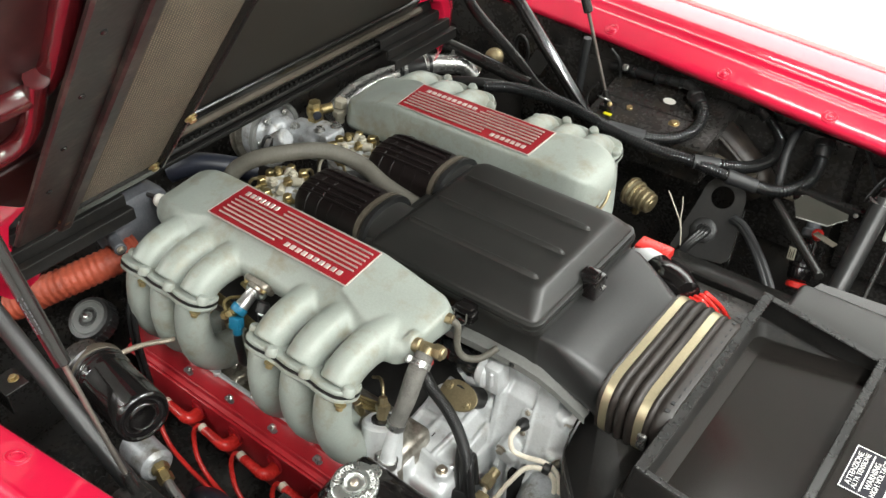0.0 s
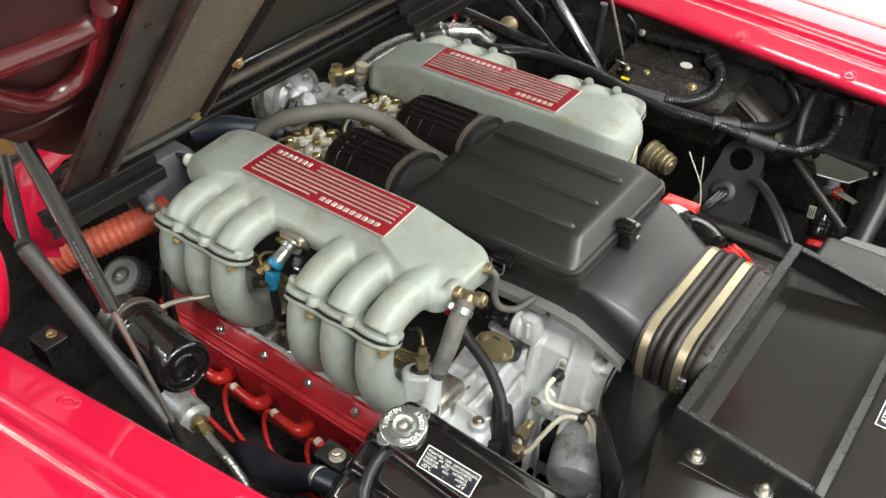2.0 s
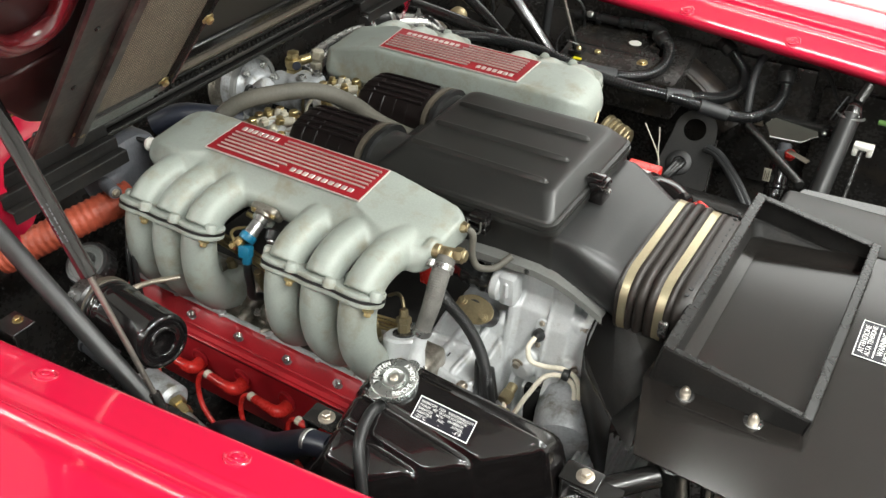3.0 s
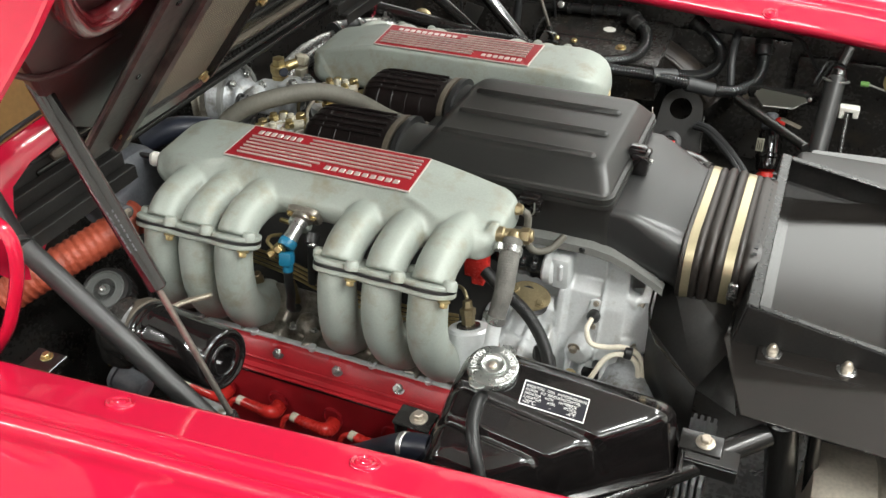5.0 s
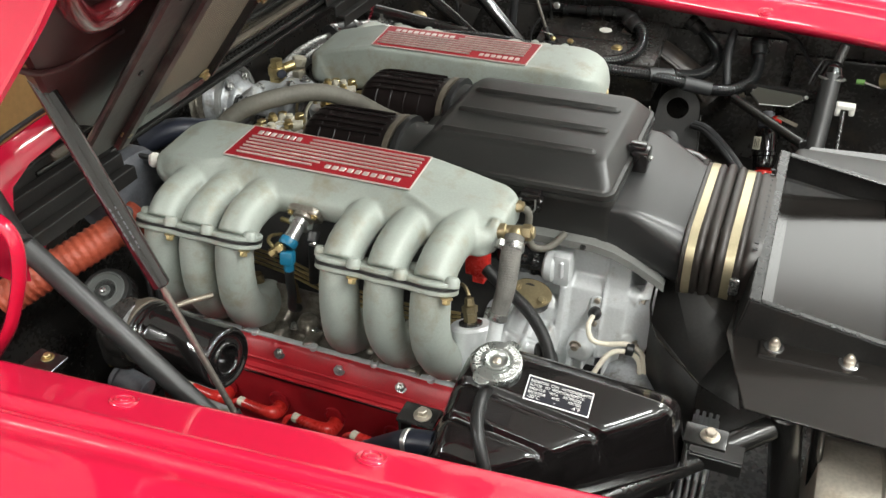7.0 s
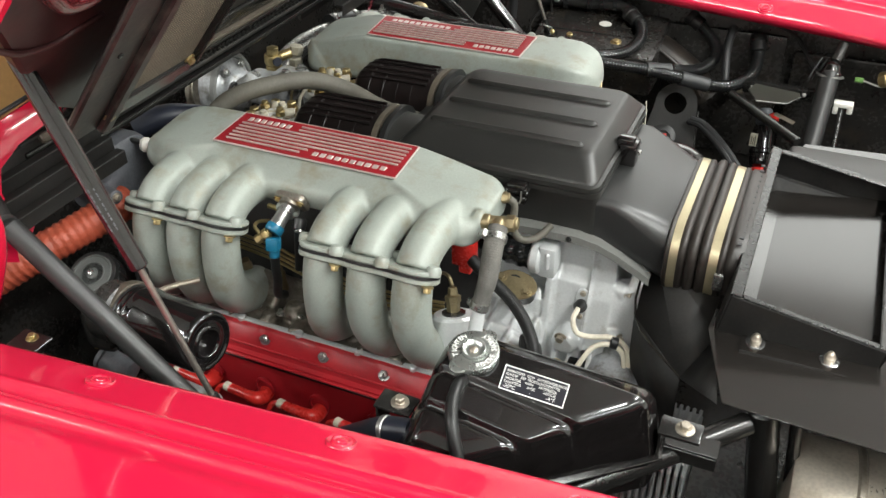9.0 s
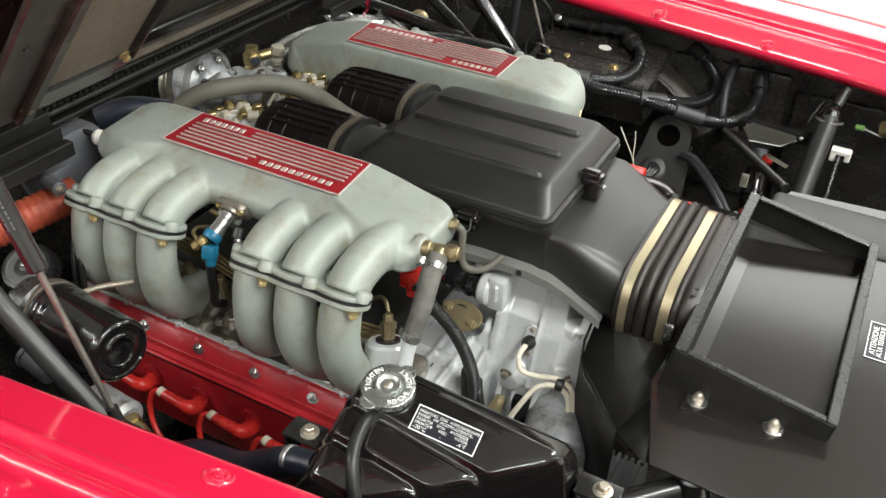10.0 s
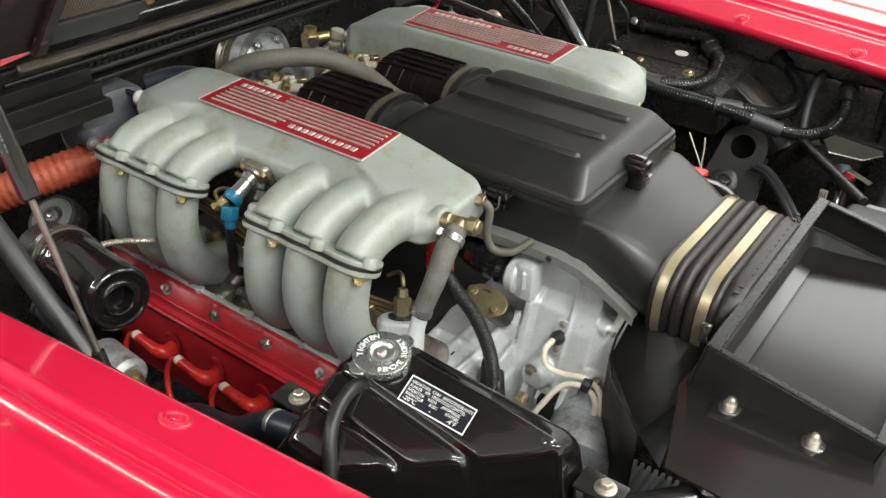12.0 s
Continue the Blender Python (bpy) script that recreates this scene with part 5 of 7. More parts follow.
part("idle_valve", join(rod((-0.018, -0.352, 0.888), (-0.016, -0.366, 0.872), 0.011, 18, 0.003), rod((-0.016, -0.362, 0.874), (-0.018, -0.372, 0.80), 0.0085, 14)), M_RUBBER, ij, "black valve with hose")
part("valve_cap", lathe([(0.0075, 0), (0.0075, 0.004), (0.005, 0.005)], aim((-0.013, -0.366, 0.874), (-0.011, -0.382, 0.862)), 16), M_ZINC, ij, "bright plug")
for bx in (-0.021, 0.021):
    part("mount_bolt", hexbolt(IM @ Vector((bx, 0.006, 0.012)), IM @ Vector((bx, 0.006, 0.1)), 0.0045, 0.005), M_BRASS, ij)
fl = thing("fuel_lines", "thin brass injector fuel lines behind the runners", "fuel lines", (0, -0.36, 0.78))
for k in range(4):
    part("fuel_line", tube([(-0.20, -0.335, 0.815 - 0.009 * k), (-0.09, -0.345, 0.812 - 0.010 * k), (-0.02, -0.352, 0.800 - 0.010 * k), (0.06, -0.352, 0.786 - 0.010 * k), (0.15, -0.345, 0.778 - 0.009 * k), (0.22, -0.33, 0.772 - 0.008 * k)], 0.0026, 8), M_BRASS, fl)
for x in RUNNERS:
    part("injector", join(rod((x + 0.037, -0.335, 0.715), (x + 0.037, -0.345, 0.765), 0.008, 12), lathe([(0.0095, 0), (0.0095, 0.012)], aim((x + 0.037, -0.34, 0.742), (x + 0.037, -0.345, 0.77)), 6)), M_OLIVE, fl, "plated fuel injector")

# ---- oil filter corner ----
flt = thing("oil_filter", "gloss black spin-on oil filter canister", "oil filter", (-0.06, -0.61, 0.8))
FM = aim((-0.150, -0.603, 0.836), (0.006, -0.622, 0.846))
part("canister", lathe([(0.040, 0.0), (0.0470, 0.003), (0.0480, 0.007), (0.0480, 0.012), (0.0468, 0.014), (0.0478, 0.017), (0.0478, 0.022), (0.0455, 0.026), (0.0450, 0.030), (0.0450, 0.136), (0.0442, 0.1405), (0.0420, 0.1440), (0.0400, 0.1450), (0.0380, 0.1445), (0.0362, 0.1420), (0.0345, 0.1415), (0.0250, 0.1415), (0.0235, 0.1425), (0.0222, 0.1450), (0.0200, 0.1455), (0.0185, 0.1440), (0.0175, 0.1400), (0.0165, 0.1280), (0.001, 0.126)], FM, 56), M_GLOSS, flt, "gloss black enamel")
part("base_ring", lathe([(0.047, -0.022), (0.049, -0.018), (0.049, -0.004), (0.046, 0.0)], FM, 36), M_TRIM, flt, "dull metal base ring")
part("seal_ring", lathe([(0.0465, -0.003), (0.0478, -0.001), (0.0478, 0.003), (0.0465, 0.005)], FM, 36), M_RUBBER, flt, "black seal ring")
part("filter_head", join(box((-0.235, -0.64, 0.77), (-0.175, -0.56, 0.85), 0.02, 3), rod((-0.16, -0.61, 0.84), (-0.20, -0.61, 0.84), 0.045, 24)), M_BAY, flt, "black painted head")
ou = thing("oil_line", "braided steel oil line with brass union", "oil line", (0, -0.61, 0.7))
part("thermostat_body", join(rod((-0.125, -0.600, 0.682), (-0.040, -0.608, 0.684), 0.030, 24, 0.008)), M_PUMP, ou, "dull zinc grey housing")
part("union", join(lathe([(0.015, 0), (0.015, 0.012), (0.011, 0.013), (0.011, 0.018), (0.0135, 0.019), (0.0135, 0.034), (0.009, 0.036)], aim((-0.040, -0.608, 0.690), (0.008, -0.621, 0.677)), 6)), M_BRASS, ou, "brass hexagon union")
part("braid", tube([(-0.010, -0.6165, 0.6815), (0.028, -0.626, 0.686), (0.070, -0.633, 0.680), (0.108, -0.638, 0.652), (0.125, -0.642, 0.60)], 0.0085, 16, 8, pitch=0.0035, depth=0.0006), M_ZINC, ou, "braided steel sleeve")
bh = thing("coolant_hose", "thick dark blue coolant hose with clamp", "hose", (0.18, -0.6, 0.75))
part("hose", tube([(0.02, -0.585, 0.62), (0.07, -0.592, 0.655), (0.12, -0.60, 0.675), (0.17, -0.606, 0.700), (0.22, -0.612, 0.745), (0.262, -0.618, 0.782), (0.30, -0.616, 0.792)], [0.024, 0.027, 0.027, 0.025, 0.022, 0.019, 0.018], 20), M_NAVY, bh)
part("clamp", rod((0.259, -0.6177, 0.783), (0.269, -0.618, 0.787), 0.0188, 20), M_ZINC, bh, "steel wire clamp")
dp = thing("damper_cap", "flat grey round cap with centre stud", "filler cap", (-0.3, -0.53, 0.8))
DM = aim((-0.314, -0.523, 0.811), (-0.297, -0.593, 0.931))
part("cap_disc", lathe([(0.036, -0.040), (0.039, -0.036), (0.041, -0.006), (0.039, 0.0), (0.034, 0.001)], DM, 40), M_RUBBER, dp, "black rubber skirt")
for k in range(24):
    a = DM @ Matrix.Rotation(2 * math.pi * k / 24, 4, "Z")
    part("grip_rib", box((0.0395, -0.0022, -0.034), (0.0425, 0.0022, -0.008), 0.001, 1, a), M_RUBBER, dp)
part("cap_top", lathe([(0.0335, -0.002), (0.0330, 0.0018), (0.0315, 0.0028), (0.0300, 0.0028), (0.0290, 0.0012), (0.0205, 0.0012), (0.0200, 0.0022), (0.0185, 0.0022), (0.0180, 0.0010), (0.010, 0.001), (0.009, 0.003), (0.004, 0.004)], DM, 40), M_CAPGREY, dp, "grey disc with rings")
part("stud", lathe([(0.005, 0.003), (0.005, 0.008), (0.003, 0.009)], DM, 12), M_ZINC, dp)
solo("orange_duct", tube([(-0.365, -0.365, 0.846), (-0.378, -0.42, 0.842), (-0.405, -0.478, 0.830), (-0.44, -0.53, 0.812), (-0.485, -0.58, 0.785)], 0.0300, 28, 10, pitch=0.0125, depth=0.0022), M_ORANGE, "orange corrugated fabric air duct", "air duct")
solo("flexible_conduit", tube([(-0.160, -0.455, 0.795), (-0.178, -0.512, 0.812), (-0.19, -0.565, 0.815)], 0.0052, 10, 8, pitch=0.004, depth=0.001), M_MUFF, "thin flexible metal conduit beside the filter", "conduit")
for k, dx in enumerate((0, 0.016)):
    solo("thin_hose", tube([(-0.29 + dx, -0.44, 0.84), (-0.275 + dx, -0.465, 0.80), (-0.27 + dx, -0.475, 0.74), (-0.26 + dx, -0.48, 0.65)], 0.005, 10), M_RUBBER, "thin black hose behind the runner", "hose", "thin hoses")

# ---- struts and frame tubes ----
for s in (-1, 1):
    o = 0.02 if s > 0 else 0.0
    st = thing("gas_strut", "black gas strut holding up the engine hood", "gas strut", (0.0, s * 0.70 + o, 0.85), "gas struts")
    y = s * 0.702 + o
    f = -0.030 if s > 0 else 0.0
    part("cylinder", join(rod((-0.105 + f, y, 1.283), (-0.008 + f, y, 1.030), 0.0115, 20), rod((-0.110 + f, y, 1.296), (-0.105 + f, y, 1.283), 0.006, 12)), M_GLOSS, st, "black enamelled cylinder")
    ax = Vector((0.097, 0, -0.253)).normalized()
    face = (Vector((0.45, -0.75, 0.5)) - Vector((0.45, -0.75, 0.5)).dot(ax) * ax).normalized()
    for k in range(9):
        c0 = Vector((-0.048 + f, y, 1.134)) + ax * (0.0065 * k) + face * 0.0108
        for w in (-0.003, 0.0035):
            part("print_bar", rod(c0 + ax.cross(face) * w, c0 + ax.cross(face) * w + ax * (0.0035 + 0.0015 * ((k * 3) % 2)), 0.0010, 6), M_STEELBLUE, st, "faded pale print")
    part("piston_rod", rod((-0.010 + f, y, 1.035), (0.062 + f, y, 0.835), 0.0042, 12), M_RODSTEEL, st, "bare steel rod")
    part("end_joint", join(rod((0.058 + f, y, 0.846), (0.070 + f, y, 0.812), 0.008, 12), box((0.055 + f, y - 0.02, 0.80), (0.09 + f, y + 0.015, 0.815), 0.004)), M_SATIN, st)
    ft = thing("frame_tube", "black painted steel frame tube", "frame tube", (0.0, s * 0.69 + o, 0.8), "frame tubes")
    part("tube", rod(((-0.225, -0.697, 1.033) if s < 0 else (-0.446, 0.735, 1.215)), (0.045 + f * 1.45, s * 0.688 + o, 0.765), 0.0145 if s < 0 else 0.0175, 24), M_DUCT if s < 0 else M_GLOSS, ft)
    if s < 0:
        part("upper_leg", join(rod((-0.219, -0.699, 1.030), (-0.374, -0.618, 1.091), 0.0095, 18), lathe([(0.0145, -0.003), (0.0135, 0.006), (0.010, 0.010)], aim((-0.225, -0.697, 1.033), (-0.30, -0.66, 1.06)), 20)), M_DUCT, ft, "thinner welded upper leg")
    part("foot", box((0.02 + f, s * 0.69 + o - 0.03, 0.745), (0.10 + f, s * 0.69 + o + 0.02, 0.785), 0.006), M_SATIN, ft)
for p, q, r in (((0.40, -0.66, 0.70), (0.70, -0.39, 0.755), 0.0165), ((0.714, -0.378, 0.779), (0.770, -0.378, 0.40), 0.022), ((0.757, -0.365, 0.778), (0.800, -0.365, 0.40), 0.009)):
    solo("support_tube", rod(p, q, r, 20), M_SATIN, "black painted steel support tube", "frame tube", "support tubes")
sil = thing("silencer", "dull stainless steel silencer below the panel", "silencer", (0.96, -0.36, 0.58))
SM = aim((0.76, -0.37, 0.58), (1.16, -0.36, 0.58))
part("end_cap", lathe([(0.02, 0), (0.115, 0.01), (0.122, 0.02), (0.122, 0.092)], SM, 40), M_SILENCER, sil, "heat stained end cap")
part("weld_band", lathe([(0.1215, 0.090), (0.126, 0.094), (0.126, 0.10), (0.1215, 0.104)], SM, 40), M_MUFF, sil, "raised weld band")
part("shell", lathe([(0.122, 0.102), (0.122, 0.38), (0.115, 0.39), (0.02, 0.40)], SM, 40), M_SILENCER, sil, "heat stained shell")
sump = thing("finned_cooler", "dull grey finned cooler behind the gearbox", "cooler", (0.56, -0.28, 0.5))
part("cooler_body", box((0.523, -0.31, 0.44), (0.632, -0.185, 0.552), 0.004, 1), M_ALU, sump)
for k in range(10):
    part("fin", box((0.525 + 0.0110 * k, -0.345, 0.445), (0.5310 + 0.0110 * k, -0.185, 0.562), 0.002, 1), M_ALU, sump)
side = thing("side_housing", "dull grey rounded side housing on the gearbox", "gearbox housing", (0.49, -0.22, 0.5))
part("drum", lathe([(0.060, 0), (0.060, 0.05), (0.057, 0.085), (0.052, 0.100), (0.040, 0.106)], aim((0.472, -0.160, 0.575), (0.505, -0.285, 0.560)), 40), M_PUMP, side, "dull grey cast drum")
part("rim_hose", tube([(0.468, -0.268, 0.512), (0.510, -0.270, 0.508), (0.548, -0.256, 0.536), (0.566, -0.238, 0.575)], 0.0040, 10), M_WHITE, side, "thin cream hose along the rim")

# ---- engine lid ----
lid = thing("engine_hood", "raised engine hood, black inside with woven grille", "engine hood", Matrix.Translation((-0.10, 0.01, 1.175)) @ Matrix.Rotation(radians(-50), 4, "Y"))
LIDM = Matrix.Translation((-0.10, 0.01, 1.175)) @ Matrix.Rotation(radians(-50), 4, "Y")


def lid_part(name, bm, material, label="", parent=None, angle=35):
    return part(name, moved(bm, LIDM), material, parent or lid, label, angle)


half = [(-0.28, 0.43), (-0.05, 0.60), (0.27, 0.874), (0.95, 0.874)]
lid_part("outer_skin", plate([(u, -y) for u, y in half] + [(u, y) for u, y in half[::-1]], 0.005, Matrix.Translation((0, 0, 0.160))), M_BODY, "glossy red outer skin")
for s in (-1, 1):
    lid_part("side_flange", loft([[(u, s * (y - 0.006), -0.003), (u, s * (y - 0.004), -0.005), (u, s * (y + 0.004), -0.005), (u, s * (y + 0.006), -0.003), (u, s * (y + 0.006), 0.160), (u, s * (y - 0.006), 0.160)] for u, y in ((0.10, 0.925), (0.16, 0.911), (0.226, 0.898), (0.28, 0.887), (0.325, 0.879), (0.40, 0.875), (0.95, 0.874))]), M_BODY, "glossy red side flange")
    edge = [(-0.10, 0.56), (-0.04, 0.637), (0.064, 0.714), (0.18, 0.79), (0.27, 0.874), (0.95, 0.874), (0.95, 0.555)]
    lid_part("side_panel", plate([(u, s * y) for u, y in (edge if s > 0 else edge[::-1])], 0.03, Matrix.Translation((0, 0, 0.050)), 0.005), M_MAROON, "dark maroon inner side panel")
    bead = [(u, s * y, 0.046) for u, y in ((0.70, 0.668), (0.58, 0.660), (0.473, 0.654), (0.416, 0.650), (0.363, 0.650), (0.331, 0.660), (0.319, 0.684), (0.318, 0.73), (0.322, 0.83))]
    lid_part("pressed_bead", tube(bead, 0.016, 16), M_LIDRED, "pressed bead with red highlight in its colour", None, 60)
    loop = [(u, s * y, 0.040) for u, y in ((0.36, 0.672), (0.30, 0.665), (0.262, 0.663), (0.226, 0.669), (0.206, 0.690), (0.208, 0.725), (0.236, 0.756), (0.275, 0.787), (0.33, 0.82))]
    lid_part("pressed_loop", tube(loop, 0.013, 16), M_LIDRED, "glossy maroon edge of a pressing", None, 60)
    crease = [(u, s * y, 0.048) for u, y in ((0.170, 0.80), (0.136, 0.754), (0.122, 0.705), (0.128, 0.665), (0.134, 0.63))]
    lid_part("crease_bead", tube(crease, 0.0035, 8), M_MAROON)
    lid_part("frame_band", join(box((-0.05, s * 0.632 - 0.036, 0.004), (0.95, s * 0.632 + 0.036, 0.014), 0.003, 1), box((-0.05, s * 0.598 - 0.010, -0.006), (0.95, s * 0.598 + 0.010, 0.006), 0.003, 1)), M_FRAME, "black frame rail")
    for k in range(6):
        lid_part("screw", lathe([(0.004, 0), (0.004, 0.0015), (0.0025, 0.0025)], Matrix.Translation((0.12 + 0.12 * k, s * 0.645, 0.004)) @ Matrix.Rotation(math.pi, 4, "X"), 10), M_SATIN)
    lid_part("woven_grille", box((0.0, s * 0.517 - 0.070, 0.004), (0.95, s * 0.517 + 0.070, 0.010), 0.001, 1), M_WEAVE, "tan woven grille strip")
    lid_part("grille_edge", join(box((0.0, s * 0.443 - 0.004, -0.006), (0.95, s * 0.443 + 0.004, 0.127), 0.002, 1), box((-0.055, s * 0.55 - 0.105, 0.006), (-0.018, s * 0.55 + 0.105, 0.030), 0.004, 1), box((-0.02, s * 0.52 - 0.075, -0.002), (0.004, s * 0.52 + 0.075, 0.014), 0.002, 1)), M_SATIN)
lid_part("centre_panel", box((-0.285, -0.446, 0.128), (0.95, 0.446, 0.135), 0.002, 1), M_BROWN, "smooth black centre panel")
lid_part("hinge_band", box((-0.285, -0.46, 0.116), (-0.235, 0.46, 0.126), 0.004, 2), M_SATIN, "black hinge band")
lid_part("trim_strip", box((-0.300, -0.50, 0.108), (-0.287, 0.50, 0.122), 0.003, 1), M_TRIM, "dull metal trim strip")
for u, y in ((-0.02, -0.60), (0.005, -0.455), (0.158, -0.443), (-0.02, 0.60), (0.005, 0.455), (0.158, 0.443)):
    p, q = LIDM @ Vector((u, y, -0.006 if u > 0.1 else 0.001)), LIDM @ Vector((u, y, -1))
    part("lid_bolt", hexbolt(p, q, 0.0062, 0.007, 1.5), M_BRASS, lid, "yellow zinc bolt")
part("lid_bolt", hexbolt((-0.153, -0.344, 1.188), (-0.05, -0.36, 1.10), 0.0062, 0.007, 1.5), M_BRASS, lid, "yellow zinc bolt")
part("bolt_tab", box((-0.165, -0.43, 1.186), (-0.14, -0.33, 1.195), 0.002, 1), M_SATIN, lid)

# ---- bulkhead rail ----
rail = thing("bulkhead_rail", "black bulkhead rail with perforated vent strip", "bulkhead rail", (-0.38, 0, 0.9))
for k in range(5):
    x, z = -0.392 - 0.007 * k, 0.9615 + 0.0155 * k
    part("rail_bead", box((x - 0.024, -0.50, z - 0.0048), (x, 0.52, z + 0.0048), 0.003, 2), M_SATIN if k % 2 == 0 else M_MATT, rail)
part("rail_backing", box((-0.455, -0.58, 0.957), (-0.421, 0.60, 1.030), 0.002, 1), M_MATT, rail)
part("rail_ledge", box((-0.50, -0.66, 1.000), (-0.455, 0.66, 1.010), 0.002, 1), M_MATT, rail)
for y0, y1 in ((-0.60, -0.362), (0.374, 0.61)):
    for k in range(5):
        part("louver", join(box((-0.452 + 0.022 * k, y0, 1.024 - 0.020 * k), (-0.434 + 0.022 * k, y1, 1.029 - 0.020 * k), 0.0015, 1), box((-0.437 + 0.022 * k, y0, 1.004 - 0.020 * k), (-0.433 + 0.022 * k, y1, 1.029 - 0.020 * k), 0.0015, 1)), M_DULLBLACK, rail, "black vent louver")
    part("louver_back", box((-0.47, y0, 0.90), (-0.462, y1, 0.99), 0.001, 1), M_MATT, rail)
perf = bmesh.new()
for k in range(60):
    for j in range(3):
        add(perf, box((-0.404 - 0.003 * j, -0.40 + 0.0137 * k + 0.004 * (j % 2), 0.9810 + 0.0045 * j), (-0.4005 - 0.003 * j, -0.392 + 0.0137 * k + 0.004 * (j % 2), 0.984 + 0.0045 * j), 0, 1))
tagged(part("mesh_perforation", perf, M_SATIN, rail), kind="stuff")
for s in (-1, 1):
    inner = [(-0.38, 1.046), (-0.467, 1.040), (-0.535, 1.031), (-0.575, 1.012), (-0.586, 0.98), (-0.580, 0.95), (-0.565, 0.928), (-0.55, 0.91)]
    outer = [(-0.38, 1.082), (-0.48, 1.078), (-0.56, 1.070), (-0.625, 1.045), (-0.650, 0.98), (-0.640, 0.93), (-0.61, 0.89), (-0.58, 0.87)]
    rings = []
    for (a, b), (c, d) in zip(inner, outer):
        rings.append([(-0.41, s * a + 0.01, b - 0.004), (-0.385, s * a + 0.01, b), (-0.378, s * (a * 0.9 + c * 0.1) + 0.01, b * 0.9 + d * 0.1), (-0.380, s * (a + c) / 2 + 0.01, (b + d) / 2), (-0.395, s * c + 0.01, d), (-0.402, s * c * 1.006 + 0.01, d - 0.002), (-0.408, s * c * 1.004 + 0.01, d - 0.03)])
    part("vent_surround", loft(rings, cap=False, closed=False), M_BODY, body, "glossy red vent surround", 50)
part("roof_edge", box((-0.452, -0.40, 1.0315), (-0.412, 0.42, 1.043), 0.004, 2), M_BODY, body, "glossy red roof edge")
rim = [(-0.25, -0.77, 1.128), (-0.20, -0.77, 1.137), (-0.165, -0.77, 1.133), (-0.145, -0.77, 1.122), (-0.140, -0.77, 1.098), (-0.150, -0.77, 1.062), (-0.168, -0.77, 1.024), (-0.206, -0.77, 0.960), (-0.256, -0.77, 0.900)]
part("quarter_rim", tube(rim, 0.0085, 14), M_BODY, body, "glossy red rolled rim", 60)
for s in (-1, 1):
    part("window_seal", tube([(-0.406, s * y + 0.01, z) for y, z in ((0.38, 1.084), (0.482, 1.080), (0.563, 1.072), (0.629, 1.047), (0.654, 0.98))], 0.004, 8), M_RUBBER, body, "black rubber window seal")
cabin = solo("cabin_trim", box((-1.42, -1.0, 0.32), (-1.38, 0.9, 1.02), 0.004), M_TAN, "tan leather trimmed cabin panel behind the vent", "cabin trim")


# ---- fuel distributors, pump, hoses in the middle ----
fd = thing("fuel_distributor", "fuel distributor with brass banjo unions", "fuel distributor", (-0.2, -0.02, 0.86), "fuel distributors")


def distributor(t, cx, cy, top):
    z0 = top - 0.05
    part("body", join(lathe([(0.055, 0), (0.058, 0.01), (0.058, 0.03), (0.05, 0.036)], Matrix.Translation((cx, cy, z0 - 0.02)), 24), lathe([(0.02, 0), (0.018, 0.02), (0.012, 0.026)], Matrix.Translation((cx, cy, z0 + 0.014)), 16)), M_ALU, t, "cast aluminium body")
    for k in range(7):
        a = 2 * math.pi * (k + 0.3) / 7
        rad = (0.050, 0.042, 0.047)[k % 3]
        x, y = cx + rad * math.cos(a), cy + rad * math.sin(a)
        h = 0.005 * ((k * 5) % 3)
        part("banjo_union", join(lathe([(0.0090, 0), (0.0095, 0.001), (0.0095, 0.009), (0.0080, 0.0105)], Matrix.Translation((x, y, z0 + 0.024 + h)), 6), lathe([(0.0102, 0), (0.0108, 0.001), (0.0108, 0.0065), (0.0102, 0.0075)], Matrix.Translation((x, y, z0 + 0.016 + h)), 18), rod((x, y, z0 - 0.01), (x, y, z0 + 0.017 + h), 0.0068, 14)), M_BRASS, t, "brass banjo bolt")
        part("union_neck", rod((x, y, z0 + 0.020 + h), (cx + (rad + 0.017) * math.cos(a + 0.35), cy + (rad + 0.017) * math.sin(a + 0.35), z0 + 0.020 + h), 0.0045, 10), M_BRASS, t)
        part("fuel_pipe", tube([(cx + (rad + 0.015) * math.cos(a + 0.35), cy + (rad + 0.015) * math.sin(a + 0.35), z0 + 0.020 + h), (cx + 0.076 * math.cos(a + 0.45), cy + 0.076 * math.sin(a + 0.45), z0 + 0.018), (cx + 0.084 * math.cos(a + 0.5), cy + 0.084 * math.sin(a + 0.5), z0), (cx + 0.09 * math.cos(a + 0.5), cy + 0.09 * math.sin(a + 0.5), z0 - 0.05)], 0.0034, 8, 5), M_OLIVE if k % 2 else M_CREAM, t)
        part("body_arm", rod((cx, cy, z0 + 0.010), (x, y, z0 + 0.008 + h), 0.0085, 12), M_CREAM, t, "pale cast arm")
    part("cross_fitting", join(rod((cx - 0.03, cy - 0.02, z0 + 0.032), (cx + 0.035, cy + 0.02, z0 + 0.034), 0.009, 12), rod((cx + 0.02, cy - 0.03, z0 + 0.030), (cx - 0.02, cy + 0.035, z0 + 0.034), 0.008, 12)), M_CREAM, t, "cream coated fitting")
    for k in range(4):
        a = 2 * math.pi * (k + 0.8) / 4
        q = (cx + 0.022 * math.cos(a), cy + 0.022 * math.sin(a), z0 + 0.034 + 0.004 * (k % 2))
        part("branch_union", join(lathe([(0.0085, 0), (0.0095, 0.002), (0.0095, 0.009), (0.008, 0.010)], Matrix.Translation(q), 6), lathe([(0.0065, 0.009), (0.0065, 0.015), (0.005, 0.016)], Matrix.Translation(q), 12)), M_BRASS if k % 2 else M_CREAM, t)


